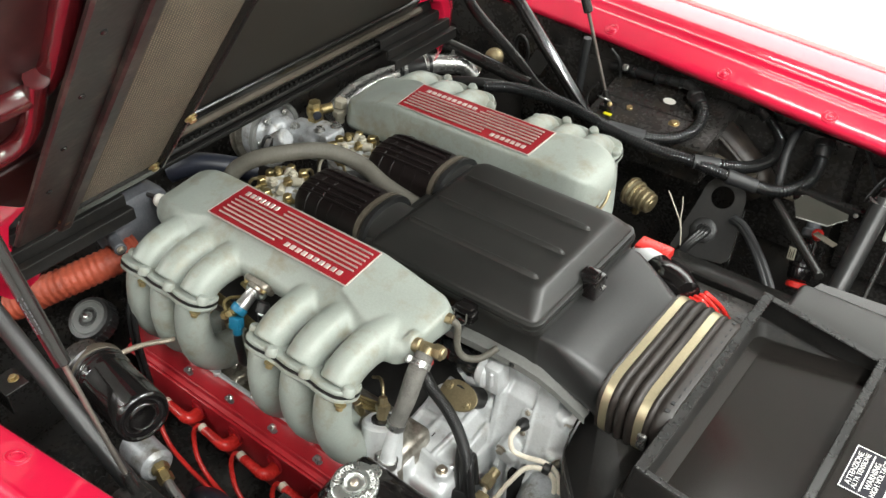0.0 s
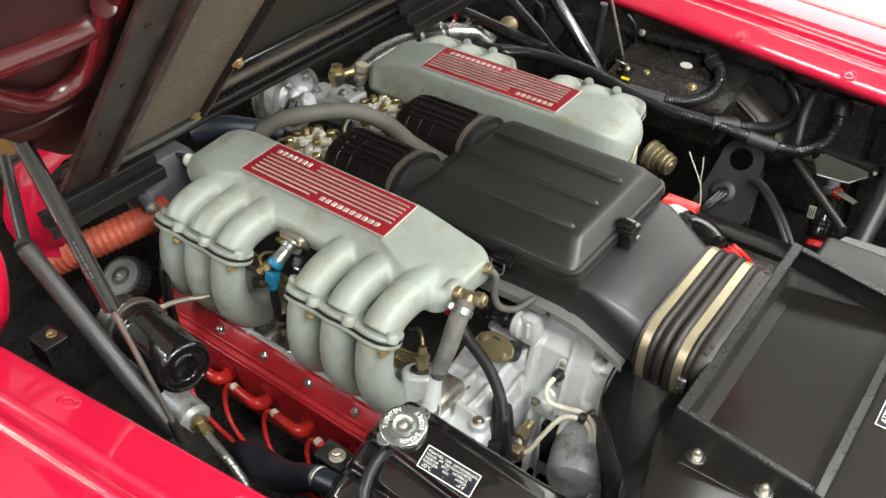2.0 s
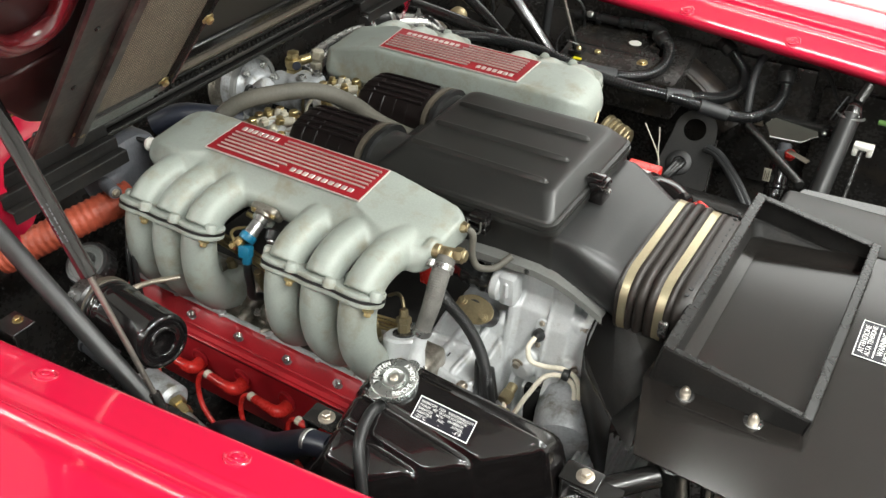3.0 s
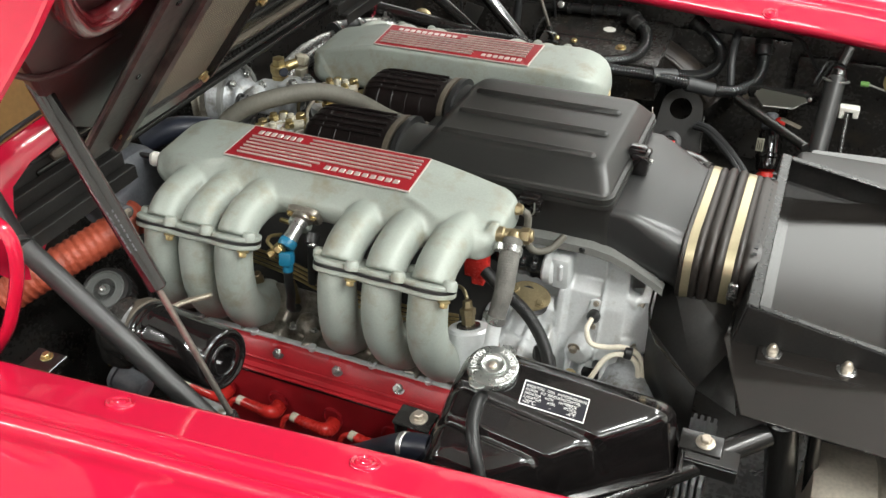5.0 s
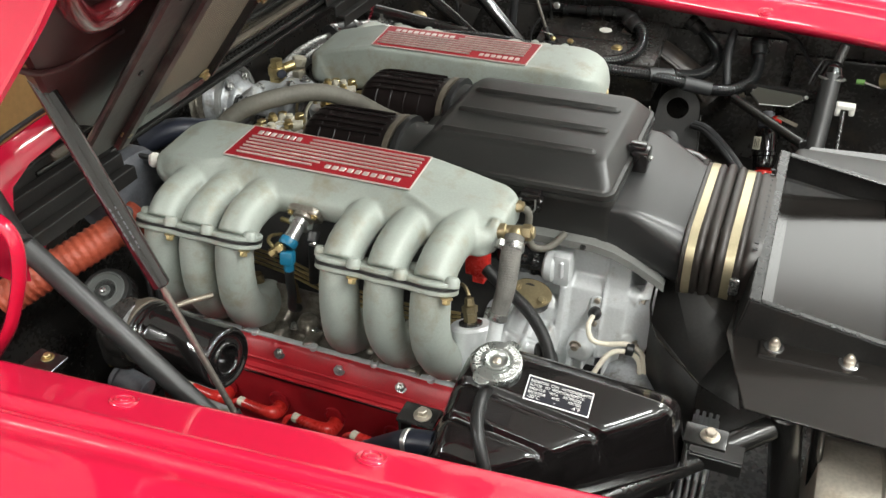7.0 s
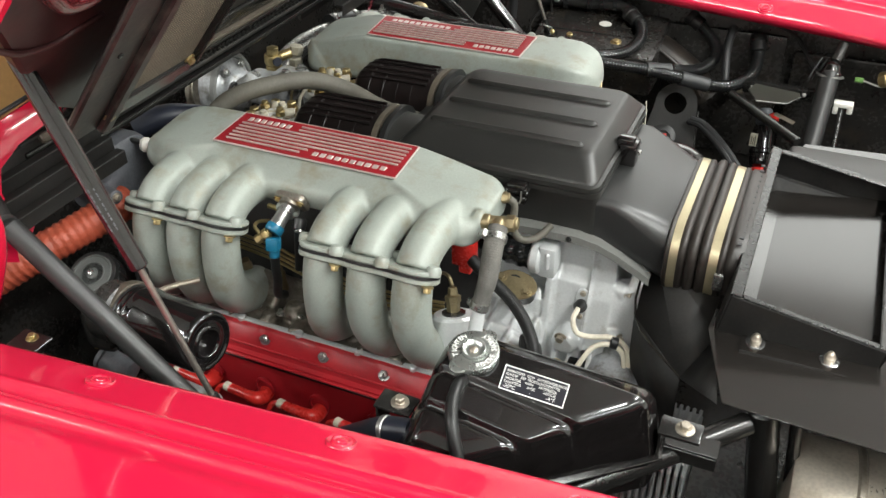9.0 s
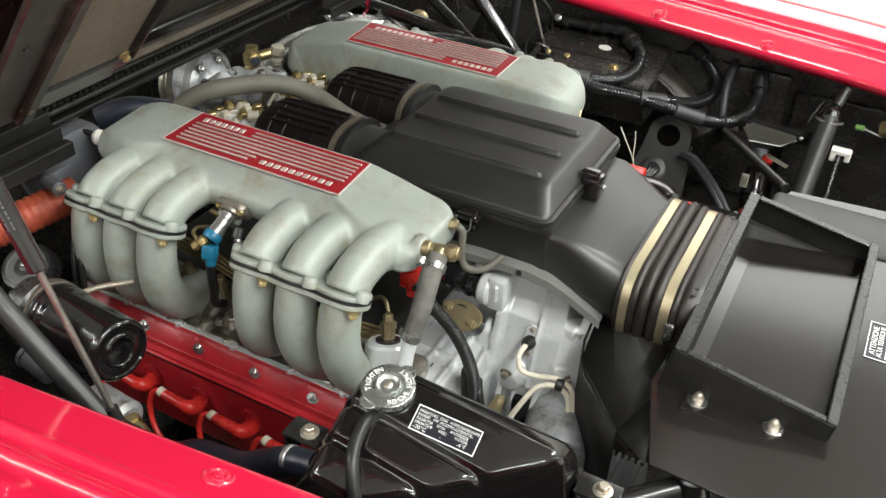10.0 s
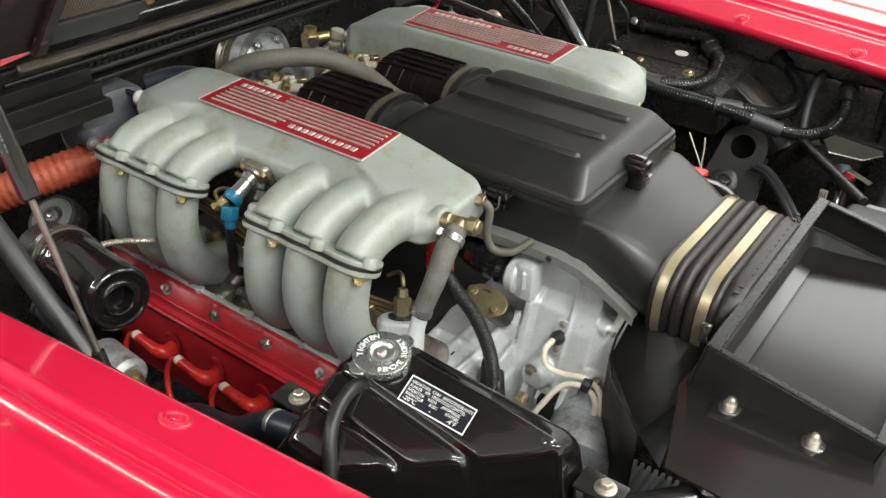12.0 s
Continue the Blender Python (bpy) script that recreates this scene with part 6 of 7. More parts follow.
distributor(fd, -0.215, 0.085, 0.925)
fd2 = thing("fuel_distributor", "fuel distributor with brass banjo unions", "fuel distributor", (-0.2, -0.1, 0.86), "fuel distributors")
distributor(fd2, -0.225, -0.105, 0.935)
solo("arched_hose", tube([(-0.33, -0.165, 0.86), (-0.325, -0.155, 0.915), (-0.30, -0.125, 0.945), (-0.255, -0.08, 0.958), (-0.20, -0.01, 0.950), (-0.14, 0.025, 0.925), (-0.075, 0.022, 0.904), (-0.02, 0.024, 0.892), (0.035, 0.026, 0.885)], 0.0168, 20), M_GREYHOSE, "thick grey rubber hose arching over the distributors", "hose")
wp = thing("water_pump", "cast aluminium water pump housing with belt pulley", "water pump", (-0.46, 0.04, 0.85))
blend(part("pump_housing", join(rod((-0.53, 0.085, 0.842), (-0.455, 0.085, 0.850), 0.068, 32, 0.014), rod((-0.465, 0.085, 0.850), (-0.43, 0.085, 0.853), 0.045, 24, 0.012), box((-0.44, 0.08, 0.82), (-0.33, 0.15, 0.880), 0.012, 2), rod((-0.40, 0.02, 0.875), (-0.36, 0.03, 0.905), 0.022, 16), box((-0.37, 0.09, 0.86), (-0.30, 0.15, 0.895), 0.008, 2)), M_PUMP, wp, "cast aluminium"), 0.004, 3)
part("pulley", lathe([(0.055, 0), (0.072, 0.004), (0.072, 0.008), (0.064, 0.014), (0.072, 0.020), (0.072, 0.024), (0.05, 0.028)], aim((-0.505, 0.075, 0.846), (-0.54, 0.072, 0.843)), 36), M_ALU_DARK, wp, "oily steel pulley")
part("pulley_rim", lathe([(0.070, 0), (0.0765, 0.002), (0.0765, 0.012), (0.072, 0.014), (0.066, 0.012), (0.064, 0.004)], aim((-0.470, 0.083, 0.849), (-0.455, 0.084, 0.850)), 48), M_LGREY, wp, "dull grey pulley rim")
for a in range(0, 360, 60):
    q = Vector((-0.452, 0.085 + 0.054 * math.cos(radians(a)), 0.850 + 0.054 * math.sin(radians(a))))
    part("housing_bolt", hexbolt(q, q + Vector((0.03, 0, 0.003)), 0.0065, 0.008), M_ZINC, wp)
for q, u in (((-0.335, 0.105, 0.896), (-0.335, 0.105, 0.95)), ((-0.318, 0.138, 0.896), (-0.318, 0.138, 0.95)), ((-0.41, 0.10, 0.881), (-0.41, 0.09, 0.95))):
    part("cover_bolt", hexbolt(q, u, 0.0085, 0.008), M_ZINC, wp)
for k in range(2):
    part("hose_clip", tube([(-0.40 + 0.018 * k, -0.01 + 0.01 * k, 0.885), (-0.395 + 0.018 * k, 0.005 + 0.01 * k, 0.905), (-0.385 + 0.018 * k, 0.022 + 0.01 * k, 0.885)], 0.004, 8), M_RUBBER, wp)
be = thing("brass_elbow", "brass elbow union with zinc nuts", "pipe union", (-0.4, 0.17, 0.88))
part("elbow", join(lathe([(0.019, 0), (0.019, 0.020), (0.015, 0.022)], aim((-0.397, 0.152, 0.868), (-0.392, 0.15, 0.96)), 6), lathe([(0.017, 0), (0.019, 0.004), (0.019, 0.018), (0.017, 0.022)], aim((-0.396, 0.151, 0.890), (-0.392, 0.15, 0.96)), 20), lathe([(0.014, 0), (0.014, 0.014), (0.010, 0.016)], aim((-0.394, 0.151, 0.912), (-0.392, 0.15, 0.96)), 6), rod((-0.395, 0.153, 0.900), (-0.372, 0.185, 0.905), 0.011, 14)), M_BRASS, be)
part("plug_face", lathe([(0.010, 0), (0.010, 0.004)], aim((-0.380, 0.142, 0.900), (-0.33, 0.11, 0.905)), 16), M_NAVY, be, "dark plug")
part("nut", join(lathe([(0.015, 0), (0.016, 0.002), (0.016, 0.016), (0.014, 0.018)], aim((-0.380, 0.212, 0.866), (-0.377, 0.21, 0.95)), 6), lathe([(0.0145, 0), (0.0155, 0.002), (0.0155, 0.018), (0.012, 0.020)], aim((-0.379, 0.214, 0.890), (-0.37, 0.225, 0.96)), 6), rod((-0.38, 0.21, 0.85), (-0.38, 0.212, 0.868), 0.011, 14)), M_CREAM, be, "bright zinc nut")

cp = thing("coolant_pipe", "bright aluminium coolant pipe with black sleeve", "coolant pipe", (-0.45, 0.55, 0.8))
part("pipe", tube([(-0.50, 0.30, 0.785), (-0.510, 0.38, 0.803), (-0.50, 0.47, 0.812), (-0.475, 0.55, 0.812)], 0.025, 22), M_ZINC, cp, "bright aluminium tube")
part("sleeve", tube([(-0.482, 0.53, 0.825), (-0.465, 0.575, 0.82), (-0.445, 0.615, 0.812)], 0.0315, 20), M_RUBBER, cp, "black rubber sleeve")
part("pipe", tube([(-0.452, 0.60, 0.817), (-0.43, 0.64, 0.812), (-0.39, 0.69, 0.80), (-0.36, 0.71, 0.77)], 0.026, 20), M_ZINC, cp)
for a in ((-0.479, 0.537, 0.8245), (-0.455, 0.597, 0.818)):
    part("clamp", rod(a, (a[0] + 0.005, a[1] + 0.011, a[2] - 0.001), 0.033, 20), M_ZINC, cp)
part("bleed_screw", join(lathe([(0.010, 0), (0.010, 0.012), (0.005, 0.014), (0.004, 0.024)], aim((-0.405, 0.672, 0.822), (-0.403, 0.67, 0.9)), 12)), M_ZINC, cp)

# ---- distributor and regulator ----
ds = thing("ignition_distributor", "black ignition distributor cap with red leads", "distributor", (0.45, 0.22, 0.75))
part("base", join(rod((0.375, 0.282, 0.768), (0.43, 0.245, 0.782), 0.034, 24), box((0.35, 0.27, 0.75), (0.40, 0.31, 0.785), 0.006, 2)), M_ALU, ds, "cast aluminium base")
part("cap", lathe([(0.036, 0), (0.037, 0.02), (0.040, 0.03), (0.040, 0.06), (0.036, 0.085), (0.030, 0.10), (0.015, 0.105)], aim((0.425, 0.25, 0.782), (0.52, 0.19, 0.80)), 24), M_GLOSS, ds, "gloss black cap")
part("red_cover", box((0.36, 0.27, 0.785), (0.43, 0.31, 0.805), 0.004), M_REDRUB, ds)
for k in range(5):
    part("lead", tube([(0.51 + 0.006 * k, 0.205 + 0.010 * (k - 2), 0.80), (0.54, 0.20 + 0.012 * (k - 2), 0.80), (0.555 + 0.004 * k, 0.205 + 0.015 * (k - 2), 0.77), (0.56 + 0.01 * k, 0.22 + 0.02 * (k - 2), 0.70)], 0.0048, 10), M_REDRUB, ds)
rg = thing("fuel_regulator", "olive zinc fuel regulator can beside the plenum", "fuel regulator", (0.23, 0.56, 0.7))
RM = aim((0.205, 0.575, 0.698), (0.30, 0.555, 0.688))
part("can", lathe([(0.028, -0.012), (0.034, -0.010), (0.035, -0.006), (0.035, -0.003), (0.031, 0.0), (0.031, 0.007), (0.0335, 0.009), (0.0335, 0.012), (0.029, 0.014), (0.029, 0.026), (0.0265, 0.028), (0.0265, 0.033), (0.028, 0.035), (0.028, 0.042), (0.025, 0.045), (0.025, 0.054), (0.022, 0.057), (0.012, 0.0575), (0.011, 0.060), (0.004, 0.061)], RM, 36), M_OLIVE, rg)
part("bright_band", lathe([(0.0316, 0.002), (0.0316, 0.016)], RM, 32), M_STRAP, rg, "brighter band")
part("union", join(lathe([(0.009, 0), (0.009, 0.03)], RM @ Matrix.Translation((0, -0.02, 0.02)) @ Matrix.Rotation(math.pi / 2, 4, "X"), 6)), M_BRASS, rg)
rt = thing("red_tag", "red plastic tag behind the hose", "plastic tag", (0.2, -0.2, 0.76))
part("tag", join(box((0.180, -0.212, 0.758), (0.222, -0.192, 0.806), 0.003), box((0.192, -0.210, 0.742), (0.214, -0.194, 0.760), 0.002, 1)), M_REDRUB, rt)

# ---- far side of the bay ----
bp = thing("control_box", "black control box with oval badge and bolts", "control box", (0.1, 0.80, 0.78))
part("box_shell", prism(0.0, 0.312, [(0.690, 0.70), (0.862, 0.70), (0.862, 0.8370), (0.768, 0.8105), (0.696, 0.7925), (0.690, 0.788)]), M_BAY, bp, "satin black box")
part("box_lid", prism(0.012, 0.300, [(0.7685, 0.8095), (0.860, 0.8355), (0.860, 0.8385), (0.7685, 0.8125)]), M_BAY, bp, "black lid with a seam")
part("seam_bead", rod((0.03, 0.7675, 0.8112), (0.290, 0.7675, 0.8112), 0.0012, 8), M_SATIN, bp)
part("oval_badge", moved(lathe([(0.012, 0), (0.012, 0.002)], Matrix.Diagonal((1.35, 0.85, 1, 1)), 28), Matrix.Translation((0.163, 0.805, 0.8225)) @ Matrix.Rotation(radians(15.5), 4, "X")), M_CLIPW, bp, "pale oval badge")
for x, y in ((0.088, 0.746), (0.208, 0.745)):
    part("box_bolt", hexbolt((x, y, 0.8035), (x, y - 0.025, 0.9), 0.0085, 0.007, 1.7), M_BRASS, bp, "yellow zinc bolt")
for pts, j0 in (([(-0.22, 0.56, 0.845), (-0.15, 0.605, 0.842), (-0.02, 0.62, 0.835), (0.10, 0.62, 0.815), (0.18, 0.65, 0.802), (0.237, 0.69, 0.80), (0.266, 0.74, 0.815), (0.258, 0.785, 0.838), (0.230, 0.808, 0.850)], 3),
                ([(0.08, 0.612, 0.82), (0.20, 0.62, 0.80), (0.30, 0.64, 0.79), (0.39, 0.655, 0.775), (0.45, 0.68, 0.757), (0.502, 0.70, 0.755), (0.537, 0.745, 0.766), (0.544, 0.79, 0.788), (0.537, 0.820, 0.818)], 3),
                ([(0.31, 0.642, 0.790), (0.36, 0.672, 0.783), (0.41, 0.735, 0.765), (0.438, 0.80, 0.765), (0.438, 0.84, 0.790), (0.405, 0.860, 0.820), (0.375, 0.868, 0.838)], 0)):
    hs = thing("corrugated_hose", "black corrugated hose along the far side", "corrugated hose", pts[0], "corrugated hoses")
    part("hose", tube(pts, 0.0150, 18, 10, pitch=0.0068, depth=0.0024), M_HOSE, hs, "", 25)
    tip, back = Vector(pts[-1]), Vector(pts[-2])
    way = (tip - back).normalized()
    part("end_sleeve", lathe([(0.0152, 0), (0.0178, 0.002), (0.0178, 0.024), (0.0200, 0.026), (0.0205, 0.036), (0.0185, 0.041), (0.008, 0.042)], aim(tip - way * 0.020, tip + way), 24), M_RUBBER, hs, "thick rubber end sleeve")
    part("joint", tube(pts[j0:j0 + 2], 0.0168, 16, 4), M_GREYBOX, hs, "smooth grey joint")
bk = thing("side_bracket", "black pressed bracket with round hole and grommet", "bracket", (0.38, 0.66, 0.62))
BM = Matrix.Translation((0.385, 0.655, 0.655)) @ Matrix.Rotation(radians(10), 4, "Z") @ Matrix.Rotation(radians(52), 4, "X")
hole_at = (0.002, 0.050)
edge = [(0.058, -0.10), (0.054, 0.03)] + [(0.004 + 0.050 * math.cos(radians(a)), 0.050 + 0.050 * math.sin(radians(a))) for a in range(0, 181, 15)] + [(-0.050, 0.03), (-0.085, -0.10)]
part("bracket_plate", holed_plate(edge, hole_at, 0.0265, 0.003, BM, 48), M_DULLBLACK, bk, "satin black steel")
part("bracket_flange", box((0.056, -0.10, -0.030), (0.060, 0.035, 0.004), 0.001, 1, BM), M_SATIN, bk)
part("grommet", lathe([(0.030, 0), (0.030, 0.006), (0.024, 0.009), (0.015, 0.009), (0.014, 0.002)], BM @ Matrix.Translation((-0.018, -0.035, 0.003)), 28), M_RUBBER, bk, "rubber grommet")
for k in range(3):
    g0 = BM @ Vector((-0.022 + 0.008 * k, -0.03, 0.004))
    g1 = BM @ Vector((-0.026 + 0.008 * k, -0.045, 0.03))
    part("cable", tube([g0, g1, BM @ Vector((-0.05 + 0.006 * k, -0.09, 0.035)), BM @ Vector((-0.07 + 0.006 * k, -0.16, 0.0))], 0.0065, 10), M_RUBBER, bk)
for k in range(2):
    solo("cable_run", tube([(0.425 + 0.006 * k, 0.645, 0.675 + 0.006 * k), (0.462 + 0.006 * k, 0.625, 0.675 + 0.004 * k), (0.52 + 0.012 * k, 0.58, 0.645), (0.575 + 0.012 * k, 0.53, 0.60), (0.61 + 0.01 * k, 0.48, 0.56)], 0.0085, 10), M_GREYBOX, "black cable beside the bracket", "cable", "cables")
solo("diagonal_brace", rod((0.51, 0.648, 0.758), (0.675, 0.445, 0.766), 0.0105, 18), M_SATIN, "black diagonal brace tube", "brace")
su = thing("suspension_tube", "black frame tube with ball mount on top", "frame tube", (0.7, 0.6, 0.6))
part("tube", rod((0.695, 0.44, 0.58), (0.708, 0.70, 0.82), 0.021, 28), M_DUCT, su)
part("ball_mount", lathe([(0.024, 0), (0.026, 0.004), (0.020, 0.012), (0.016, 0.026), (0.006, 0.032)], aim((0.708, 0.70, 0.815), (0.712, 0.72, 0.9)), 24), M_GLOSS, su, "gloss black ball mount")
part("ring", lathe([(0.0275, 0), (0.0300, 0.0015), (0.0300, 0.0035), (0.0275, 0.005)], aim((0.708, 0.70, 0.812), (0.712, 0.72, 0.9)), 32), M_ZINC, su)
part("upper_tube", rod((0.712, 0.72, 0.84), (0.722, 0.752, 0.872), 0.012, 14), M_SATIN, su)
wc = thing("clip_rod", "thin black rod held by a white clip", "rod clip", (0.75, 0.65, 0.7))
part("rod", rod((0.75, 0.55, 0.64), (0.748, 0.695, 0.74), 0.006, 12), M_SATIN, wc)
part("clip", join(box((0.730, 0.69, 0.728), (0.742, 0.715, 0.752), 0.003), box((0.730, 0.69, 0.745), (0.772, 0.715, 0.756), 0.003), box((0.760, 0.69, 0.732), (0.772, 0.715, 0.752), 0.003)), M_CLIPW, wc, "white plastic clip")
vb = thing("relay_box", "black relay box over a small canister", "relay box", (0.6, 0.65, 0.7))
part("top_plate", plate([(0.544, 0.653), (0.569, 0.599), (0.633, 0.606), (0.659, 0.652), (0.655, 0.672), (0.556, 0.69)], 0.004, Matrix.Translation((0, 0, 0.771))), M_RELAY, vb, "dull olive grey plate")
part("plate_edge", join(rod((0.569, 0.598, 0.774), (0.633, 0.605, 0.774), 0.0015, 8), rod((0.633, 0.605, 0.774), (0.660, 0.652, 0.774), 0.0012, 8)), M_ZINC, vb, "bare worn edge")
part("bent_tab", plate([(0.0, 0.0), (0.05, 0.01), (0.055, 0.03), (0.005, 0.02)], 0.002, Matrix.Translation((0.61, 0.60, 0.745)) @ Matrix.Rotation(radians(25), 4, "Y")), M_TRIM, vb)
part("canister", lathe([(0.010, 0), (0.024, 0.004), (0.026, 0.012), (0.026, 0.030), (0.0285, 0.033), (0.0285, 0.040), (0.025, 0.043), (0.025, 0.085), (0.021, 0.096), (0.012, 0.100)], aim((0.606, 0.622, 0.598), (0.592, 0.690, 0.690)), 28), M_GLOSS, vb, "blue black canister with a rolled seam")
part("canister_collar", lathe([(0.018, 0), (0.021, 0.003), (0.021, 0.016), (0.016, 0.020), (0.016, 0.034), (0.010, 0.038)], aim((0.594, 0.682, 0.680), (0.586, 0.715, 0.730)), 24), M_STEELBLUE, vb, "pale blue grey neck")
part("red_plug", lathe([(0.011, 0), (0.012, 0.003), (0.012, 0.014), (0.008, 0.018)], aim((0.612, 0.655, 0.706), (0.612, 0.640, 0.735)), 20), M_REDRUB, vb, "red plug")
part("canister_label", box((0.572, 0.598, 0.655), (0.588, 0.5995, 0.688), 0.0005, 1, Matrix.Translation((0.0, 0.012, 0.0))), M_CREAM, vb, "pale label with print")
for k in range(3):
    part("print_bar", box((0.575 + 0.004 * k, 0.6093, 0.660), (0.5765 + 0.004 * k, 0.6099, 0.660 + (0.022, 0.017, 0.024)[k]), 0, 1), M_BROWN, vb, "faint print")
part("red_base", lathe([(0.018, 0), (0.023, 0.003), (0.023, 0.012), (0.019, 0.016)], aim((0.608, 0.612, 0.584), (0.606, 0.622, 0.598)), 24), M_REDRUB, vb, "red base ring")
rail = thing("mounting_rail", "ribbed black mounting rail behind the relay box", "mounting rail", (0.61, 0.715, 0.75))
part("rail_body", box((0.528, 0.704, 0.742), (0.692, 0.722, 0.769), 0.003, 2), M_SATIN, rail)
for k in range(20):
    part("rib", box((0.532 + 0.0081 * k, 0.7035, 0.7685), (0.5358 + 0.0081 * k, 0.7225, 0.7715), 0.0008, 1), M_SATIN, rail)
for x in (0.548, 0.664):
    part("rail_screw", lathe([(0.0055, 0), (0.0055, 0.002), (0.004, 0.0036), (0.001, 0.004)], aim((x, 0.7045, 0.757), (x, 0.60, 0.80)), 16), M_ZINC, rail, "bright pan head screw")
part("rail_foot", box((0.478, 0.705, 0.735), (0.532, 0.735, 0.748), 0.003, 2), M_TRIM, rail, "dusty foot")
for k in range(2):
    solo("relay_lead", tube([(0.664 + 0.008 * k, 0.745, 0.772), (0.668 + 0.010 * k, 0.762, 0.785), (0.676 + 0.012 * k, 0.775, 0.805), (0.684 + 0.012 * k, 0.785, 0.82)], 0.0028, 8), M_GREYBOX, "thin grey lead rising beside the rail", "lead", "relay leads")
solo("side_cover", box((0.662, 0.236, 0.74), (1.05, 0.372, 0.80), 0.014, 3), M_BOX, "dark grey moulded cover beside the tray", "cover")

# ---- pipes and cables along the far side ----
for pts, r, m, lab in (([(-0.47, 0.66, 0.86), (-0.43, 0.69, 0.846), (-0.30, 0.69, 0.83), (-0.17, 0.69, 0.812)], 0.018, M_SATIN, "thick black pipe along the far side"),
                       ([(-0.44, 0.74, 1.02), (-0.372, 0.72, 0.955), (-0.285, 0.72, 0.890), (-0.215, 0.715, 0.845), (-0.145, 0.70, 0.805), (-0.051, 0.695, 0.782)], 0.0145, M_SATIN, "black bent pipe along the far side"),
                       ([(-0.45, 0.52, 0.79), (-0.36, 0.55, 0.82), (-0.27, 0.57, 0.838), (-0.19, 0.595, 0.842)], 0.0135, M_RUBBER, "smooth black hose ahead of the loom"),
                       # Brown pipe is added to draw a highlight that runs along the far side.
                       ([(0.10, 0.76, 0.752), (0.18, 0.775, 0.747), (0.30, 0.78, 0.732), (0.42, 0.775, 0.715)], 0.011, M_TRIM, "dusty brown pipe on the far side"),
                       ([(-0.076, 0.80, 0.925), (-0.082, 0.80, 0.86), (-0.087, 0.80, 0.795), (-0.092, 0.80, 0.74)], 0.0105, M_GREYBOX, "upright black pipe on the far side"),
                       ([(0.472, 0.845, 0.842), (0.470, 0.810, 0.828), (0.472, 0.775, 0.800), (0.480, 0.745, 0.760), (0.484, 0.735, 0.730)], 0.0095, M_GREYBOX, "thin grey hose on the far side"),
                       ([(0.56, 0.85, 0.86), (0.62, 0.84, 0.84), (0.66, 0.80, 0.80), (0.70, 0.74, 0.79)], 0.004, M_RUBBER, "thin black cable on the far side"),
                       ([(-0.262, 0.765, 0.84), (-0.268, 0.765, 0.872), (-0.256, 0.765, 0.895), (-0.236, 0.765, 0.885), (-0.228, 0.765, 0.852), (-0.236, 0.765, 0.82)], 0.0048, M_RUBBER, "small black cable loop on the far side"),
                       ([(0.040, 0.676, 0.800), (0.018, 0.672, 0.808), (0.008, 0.670, 0.828), (0.010, 0.675, 0.856), (0.026, 0.688, 0.880)], 0.0026, M_RUBBER, "small black wire loop at the strut foot")):
    solo("side_pipe", tube(pts, r, 14), m, lab, "pipe")
solo("strut_tag", box((0.045, 0.690, 0.799), (0.066, 0.700, 0.803), 0.001, 1), M_YELLOW, "small yellow tag at the strut foot", "tag")
wp = thing("wall_hose", "black hose with ribbed joints along the bay wall", "hose", (0.1, 0.83, 0.85))
part("hose", tube([(0.232, 0.809, 0.852), (0.205, 0.826, 0.866), (0.165, 0.832, 0.864), (0.10, 0.834, 0.858), (0.03, 0.836, 0.857), (-0.02, 0.838, 0.85)], 0.0115, 14), M_RUBBER, wp)
for x, z in ((0.185, 0.8655), (0.150, 0.863), (0.118, 0.8595), (0.055, 0.857)):
    part("joint_ring", lathe([(0.0118, 0), (0.0148, 0.001), (0.0148, 0.010), (0.0118, 0.012)], aim((x, 0.832, z), (x - 0.02, 0.8325, z - 0.001)), 20), M_HOSE, wp, "ribbed joint")
part("pipe_union", lathe([(0.006, 0), (0.009, 0.001), (0.009, 0.006), (0.006, 0.008)], aim((0.028, 0.822, 0.866), (0.028, 0.78, 0.89)), 12), M_ZINC, wp, "small bright union")
solo("wall_cable", tube([(-0.018, 0.82, 0.905), (0.004, 0.825, 0.880), (0.010, 0.828, 0.845), (0.012, 0.83, 0.80), (0.012, 0.83, 0.74)], 0.0040, 10), M_RUBBER, "thin black cable down the bay wall", "cable")
js = thing("strut_screw", "bright clip and screw at the strut foot", "clip", (0.04, 0.70, 0.83))
part("clip_wire", tube([(0.025, 0.694, 0.842), (0.034, 0.688, 0.846), (0.046, 0.690, 0.842), (0.054, 0.700, 0.836), (0.050, 0.708, 0.824)], 0.0018, 8), M_ZINC, js, "bent steel wire")
part("screw_head", lathe([(0.006, 0), (0.006, 0.004), (0.003, 0.006)], aim((0.056, 0.700, 0.826), (0.07, 0.66, 0.85)), 14), M_BRASS, js, "yellow zinc head")
solo("side_canister", lathe([(0.010, 0), (0.024, 0.004), (0.026, 0.012), (0.022, 0.016), (0.022, 0.036), (0.014, 0.040)], aim((-0.36, 0.80, 0.79), (-0.32, 0.74, 0.82)), 28), M_OLIVE, "small olive canister on the far side", "canister")
solo("small_bracket", plate([(0, 0), (0.05, 0.0), (0.07, 0.05), (0.02, 0.06)], 0.003, Matrix.Translation((-0.24, 0.77, 0.80)) @ Matrix.Rotation(radians(70), 4, "X")), M_DARKGREY, "bent dark sheet bracket on the far side", "bracket")
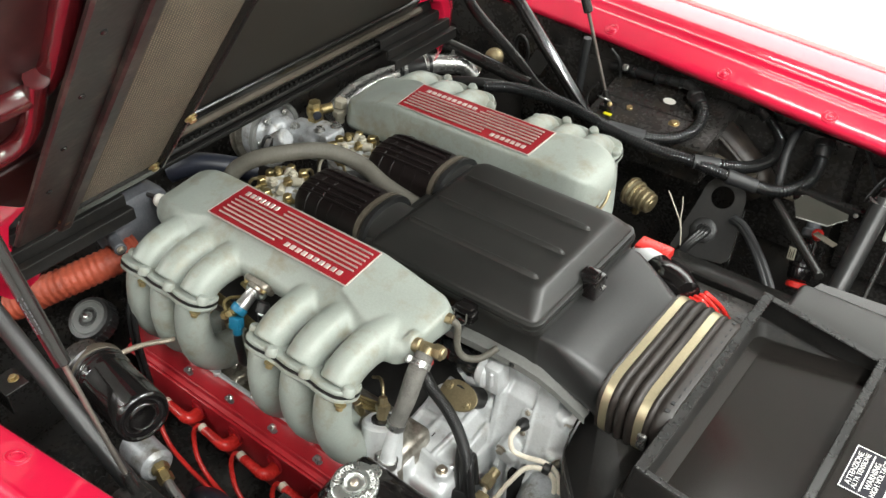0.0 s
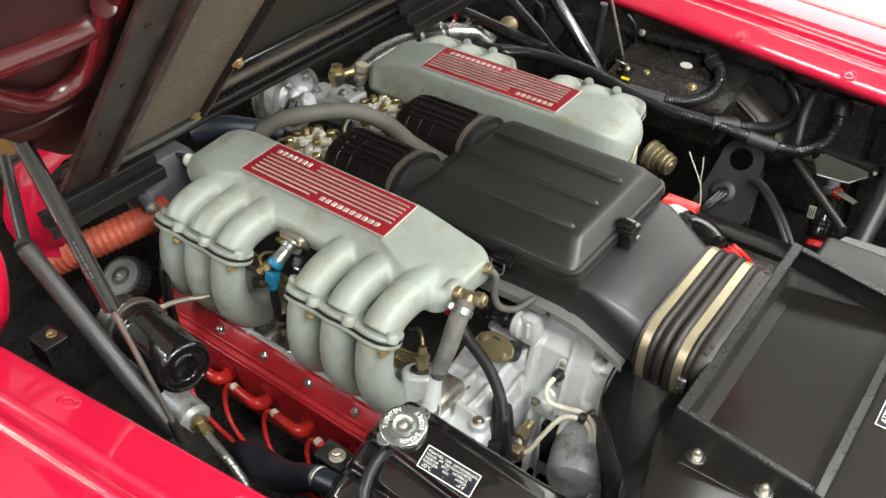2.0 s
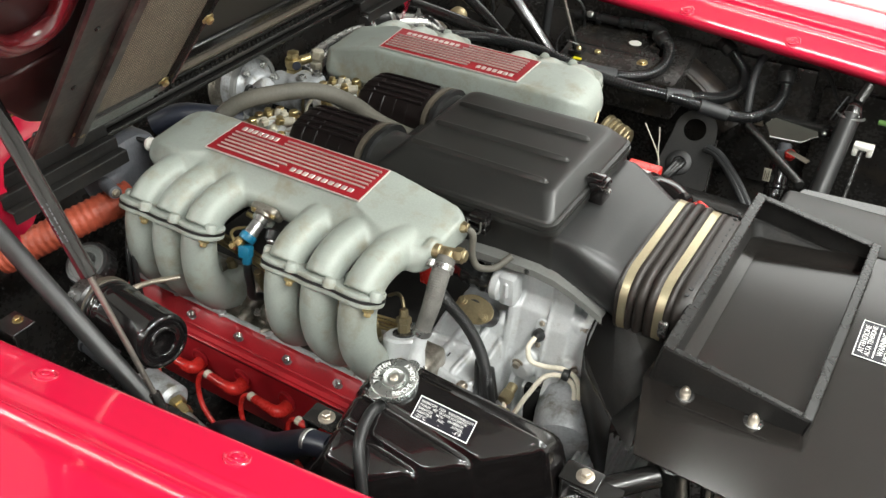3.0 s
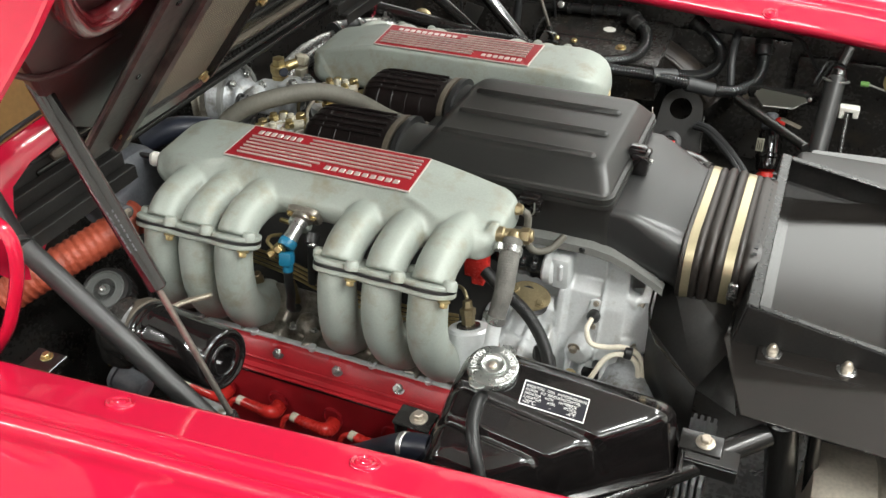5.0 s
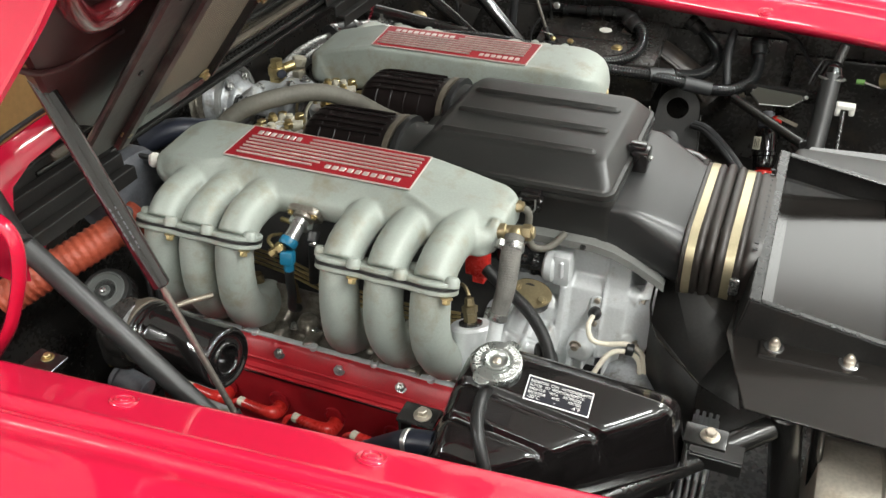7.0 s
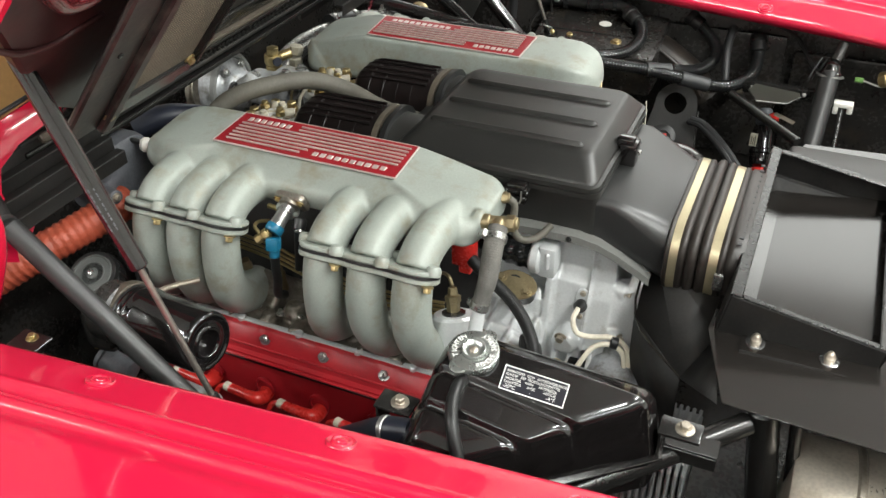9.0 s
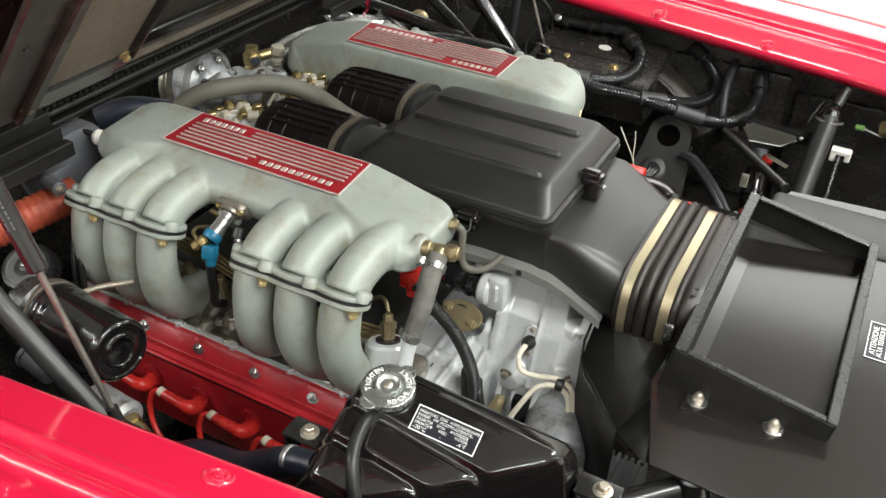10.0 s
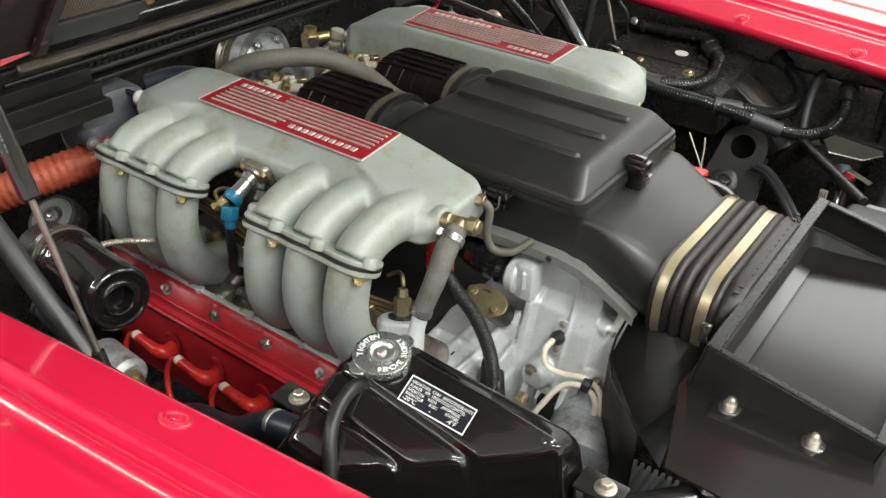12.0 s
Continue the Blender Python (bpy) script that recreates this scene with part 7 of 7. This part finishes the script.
for k in range(2):
    solo("thin_wire", tube([(0.30 + 0.035 * k, 0.555, 0.752 - 0.002 * k), (0.317 + 0.021 * k, 0.555, 0.722), (0.335 + 0.004 * k, 0.555, 0.69), (0.345, 0.555, 0.66), (0.35, 0.555, 0.62)], 0.0014, 6), M_WHITE, "thin white wire standing beside the bracket", "wire", "thin wires")
cb = thing("cable_end", "steel cable with green sleeve and brass end", "cable", (0.8, 0.74, 0.79))
part("sleeve", rod((0.762, 0.742, 0.796), (0.780, 0.74, 0.797), 0.0062, 14), M_GREEN, cb, "green plastic sleeve")
part("cable", rod((0.778, 0.74, 0.797), (0.818, 0.738, 0.788), 0.0025, 8), M_ZINC, cb)
part("end_fitting", lathe([(0.010, 0), (0.018, 0.004), (0.018, 0.020), (0.012, 0.026)], aim((0.812, 0.75, 0.80), (0.86, 0.73, 0.82)), 20), M_BRASS, cb, "brass end fitting")
pn = thing("bay_panel", "black inner side panels with seams", "panel", (0.3, 0.86, 0.6))
part("panel_sheet", box((0.31, 0.855, 0.50), (0.60, 0.872, 0.83), 0.006, 2), M_BAY, pn)
part("panel_sheet", box((-0.30, 0.852, 0.52), (0.0, 0.872, 0.85), 0.006, 2), M_BAY, pn)
part("panel_sheet", box((0.62, 0.85, 0.50), (1.1, 0.872, 0.80), 0.006, 2), M_BAY, pn)
solo("floor_beam", box((0.10, 0.30, 0.62), (0.62, 0.42, 0.66), 0.01, 2), M_BAY, "black frame beam beside the gearbox", "frame beam")
solo("rear_beam", box((0.36, 0.44, 0.60), (0.70, 0.50, 0.655), 0.008, 2, Matrix.Translation((0, 0, 0))), M_SATIN, "black frame beam below the bracket", "frame beam")

# ---- front of the near plenum ----
nb = thing("plenum_end_cap", "white rubber cap on the plenum end with black lead", "cap", (-0.36, -0.295, 0.92))
part("cap", lathe([(0.011, 0), (0.013, 0.004), (0.013, 0.012), (0.009, 0.017), (0.003, 0.018)], aim((-0.353, -0.296, 0.923), (-0.387, -0.313, 0.928)), 18), M_CLIPW, nb)
part("lead", tube([(-0.362, -0.296, 0.924), (-0.385, -0.308, 0.932), (-0.41, -0.315, 0.925), (-0.44, -0.32, 0.90)], 0.005, 10), M_RUBBER, nb)
bc = thing("belt_cover", "dusty blue grey belt cover ahead of the plenum", "belt cover", (-0.42, -0.33, 0.85))
part("shell", loft([sellipse(-0.33, 0.87, 0.075 * w, 0.075 * w, -0.46 + d, 2.6, 28) for d, w in ((0, 0.9), (0.02, 1.0), (0.06, 1.0), (0.075, 0.94), (0.08, 0.8))]), M_STEELBLUE, bc)
part("lug", rod((-0.385, -0.40, 0.885), (-0.335, -0.415, 0.888), 0.012, 14), M_STEELBLUE, bc)
part("lug_bolt", hexbolt((-0.335, -0.415, 0.888), (-0.30, -0.42, 0.89), 0.0055, 0.006), M_MUFF, bc)
solo("navy_hose", tube([(-0.50, -0.18, 0.87), (-0.46, -0.14, 0.885), (-0.42, -0.10, 0.875), (-0.38, -0.05, 0.85)], 0.024, 18), M_NAVY, "short dark blue coolant hose behind the rail", "hose")
solo("pipe_stub", rod((-0.395, -0.205, 0.885), (-0.36, -0.19, 0.865), 0.009, 12), M_MUFF, "short dull metal pipe stub", "pipe")

# ---- fitting on the far plenum ----
pf = thing("plenum_fitting", "brass hose fitting with spring clip on the plenum end", "hose fitting", (0.285, 0.23, 0.88))
part("fitting", join(rod((0.262, 0.226, 0.885), (0.295, 0.222, 0.885), 0.009, 14), lathe([(0.011, 0), (0.011, 0.010)], aim((0.282, 0.2235, 0.885), (0.30, 0.221, 0.885)), 6), rod((0.288, 0.224, 0.885), (0.292, 0.212, 0.862), 0.007, 12)), M_OLIVE, pf, "dull brass body")
part("spring_clip", tube([(0.292, 0.232, 0.878), (0.298, 0.246, 0.895), (0.296, 0.262, 0.912), (0.288, 0.268, 0.918)], 0.003, 8), M_OLIVE, pf, "dull brass clip")
ia = thing("inner_arch", "brown stained inner wheel arch behind the hoses", "inner arch", (0.35, 0.8, 0.7))
part("arch_sheet", tube([(0.20, 0.848, 0.80), (0.29, 0.832, 0.765), (0.38, 0.818, 0.715), (0.43, 0.815, 0.66)], 0.044, 18), M_ARCH, ia)
part("arch_lip", tube([(0.205, 0.806, 0.825), (0.295, 0.79, 0.79), (0.385, 0.777, 0.735), (0.43, 0.775, 0.68)], 0.006, 10), M_ARCH, ia)
nbk = thing("wall_bracket", "small black bracket with brass bolt on the bay wall", "bracket", (-0.266, -0.70, 0.82))
part("bracket_plate", join(box((-0.292, -0.722, 0.822), (-0.240, -0.680, 0.826), 0.001, 1), box((-0.292, -0.722, 0.78), (-0.240, -0.718, 0.822), 0.001, 1)), M_SATIN, nbk)
part("bracket_bolt", hexbolt((-0.266, -0.693, 0.826), (-0.266, -0.693, 0.9), 0.0062, 0.007, 1.5), M_BRASS, nbk, "yellow zinc bolt")
mc = thing("master_canister", "dull blue grey canister behind the frame tube", "canister", (-0.22, -0.60, 0.7))
part("canister", lathe([(0.008, 0), (0.020, 0.002), (0.0225, 0.006), (0.0225, 0.010), (0.0205, 0.012), (0.0205, 0.060), (0.012, 0.064)], aim((-0.256, -0.60, 0.718), (-0.19, -0.602, 0.700)), 26), M_STEELBLUE, mc)
part("union", lathe([(0.009, 0), (0.009, 0.014), (0.006, 0.016)], aim((-0.25, -0.60, 0.742), (-0.255, -0.605, 0.78)), 6), M_BRASS, mc, "brass union")
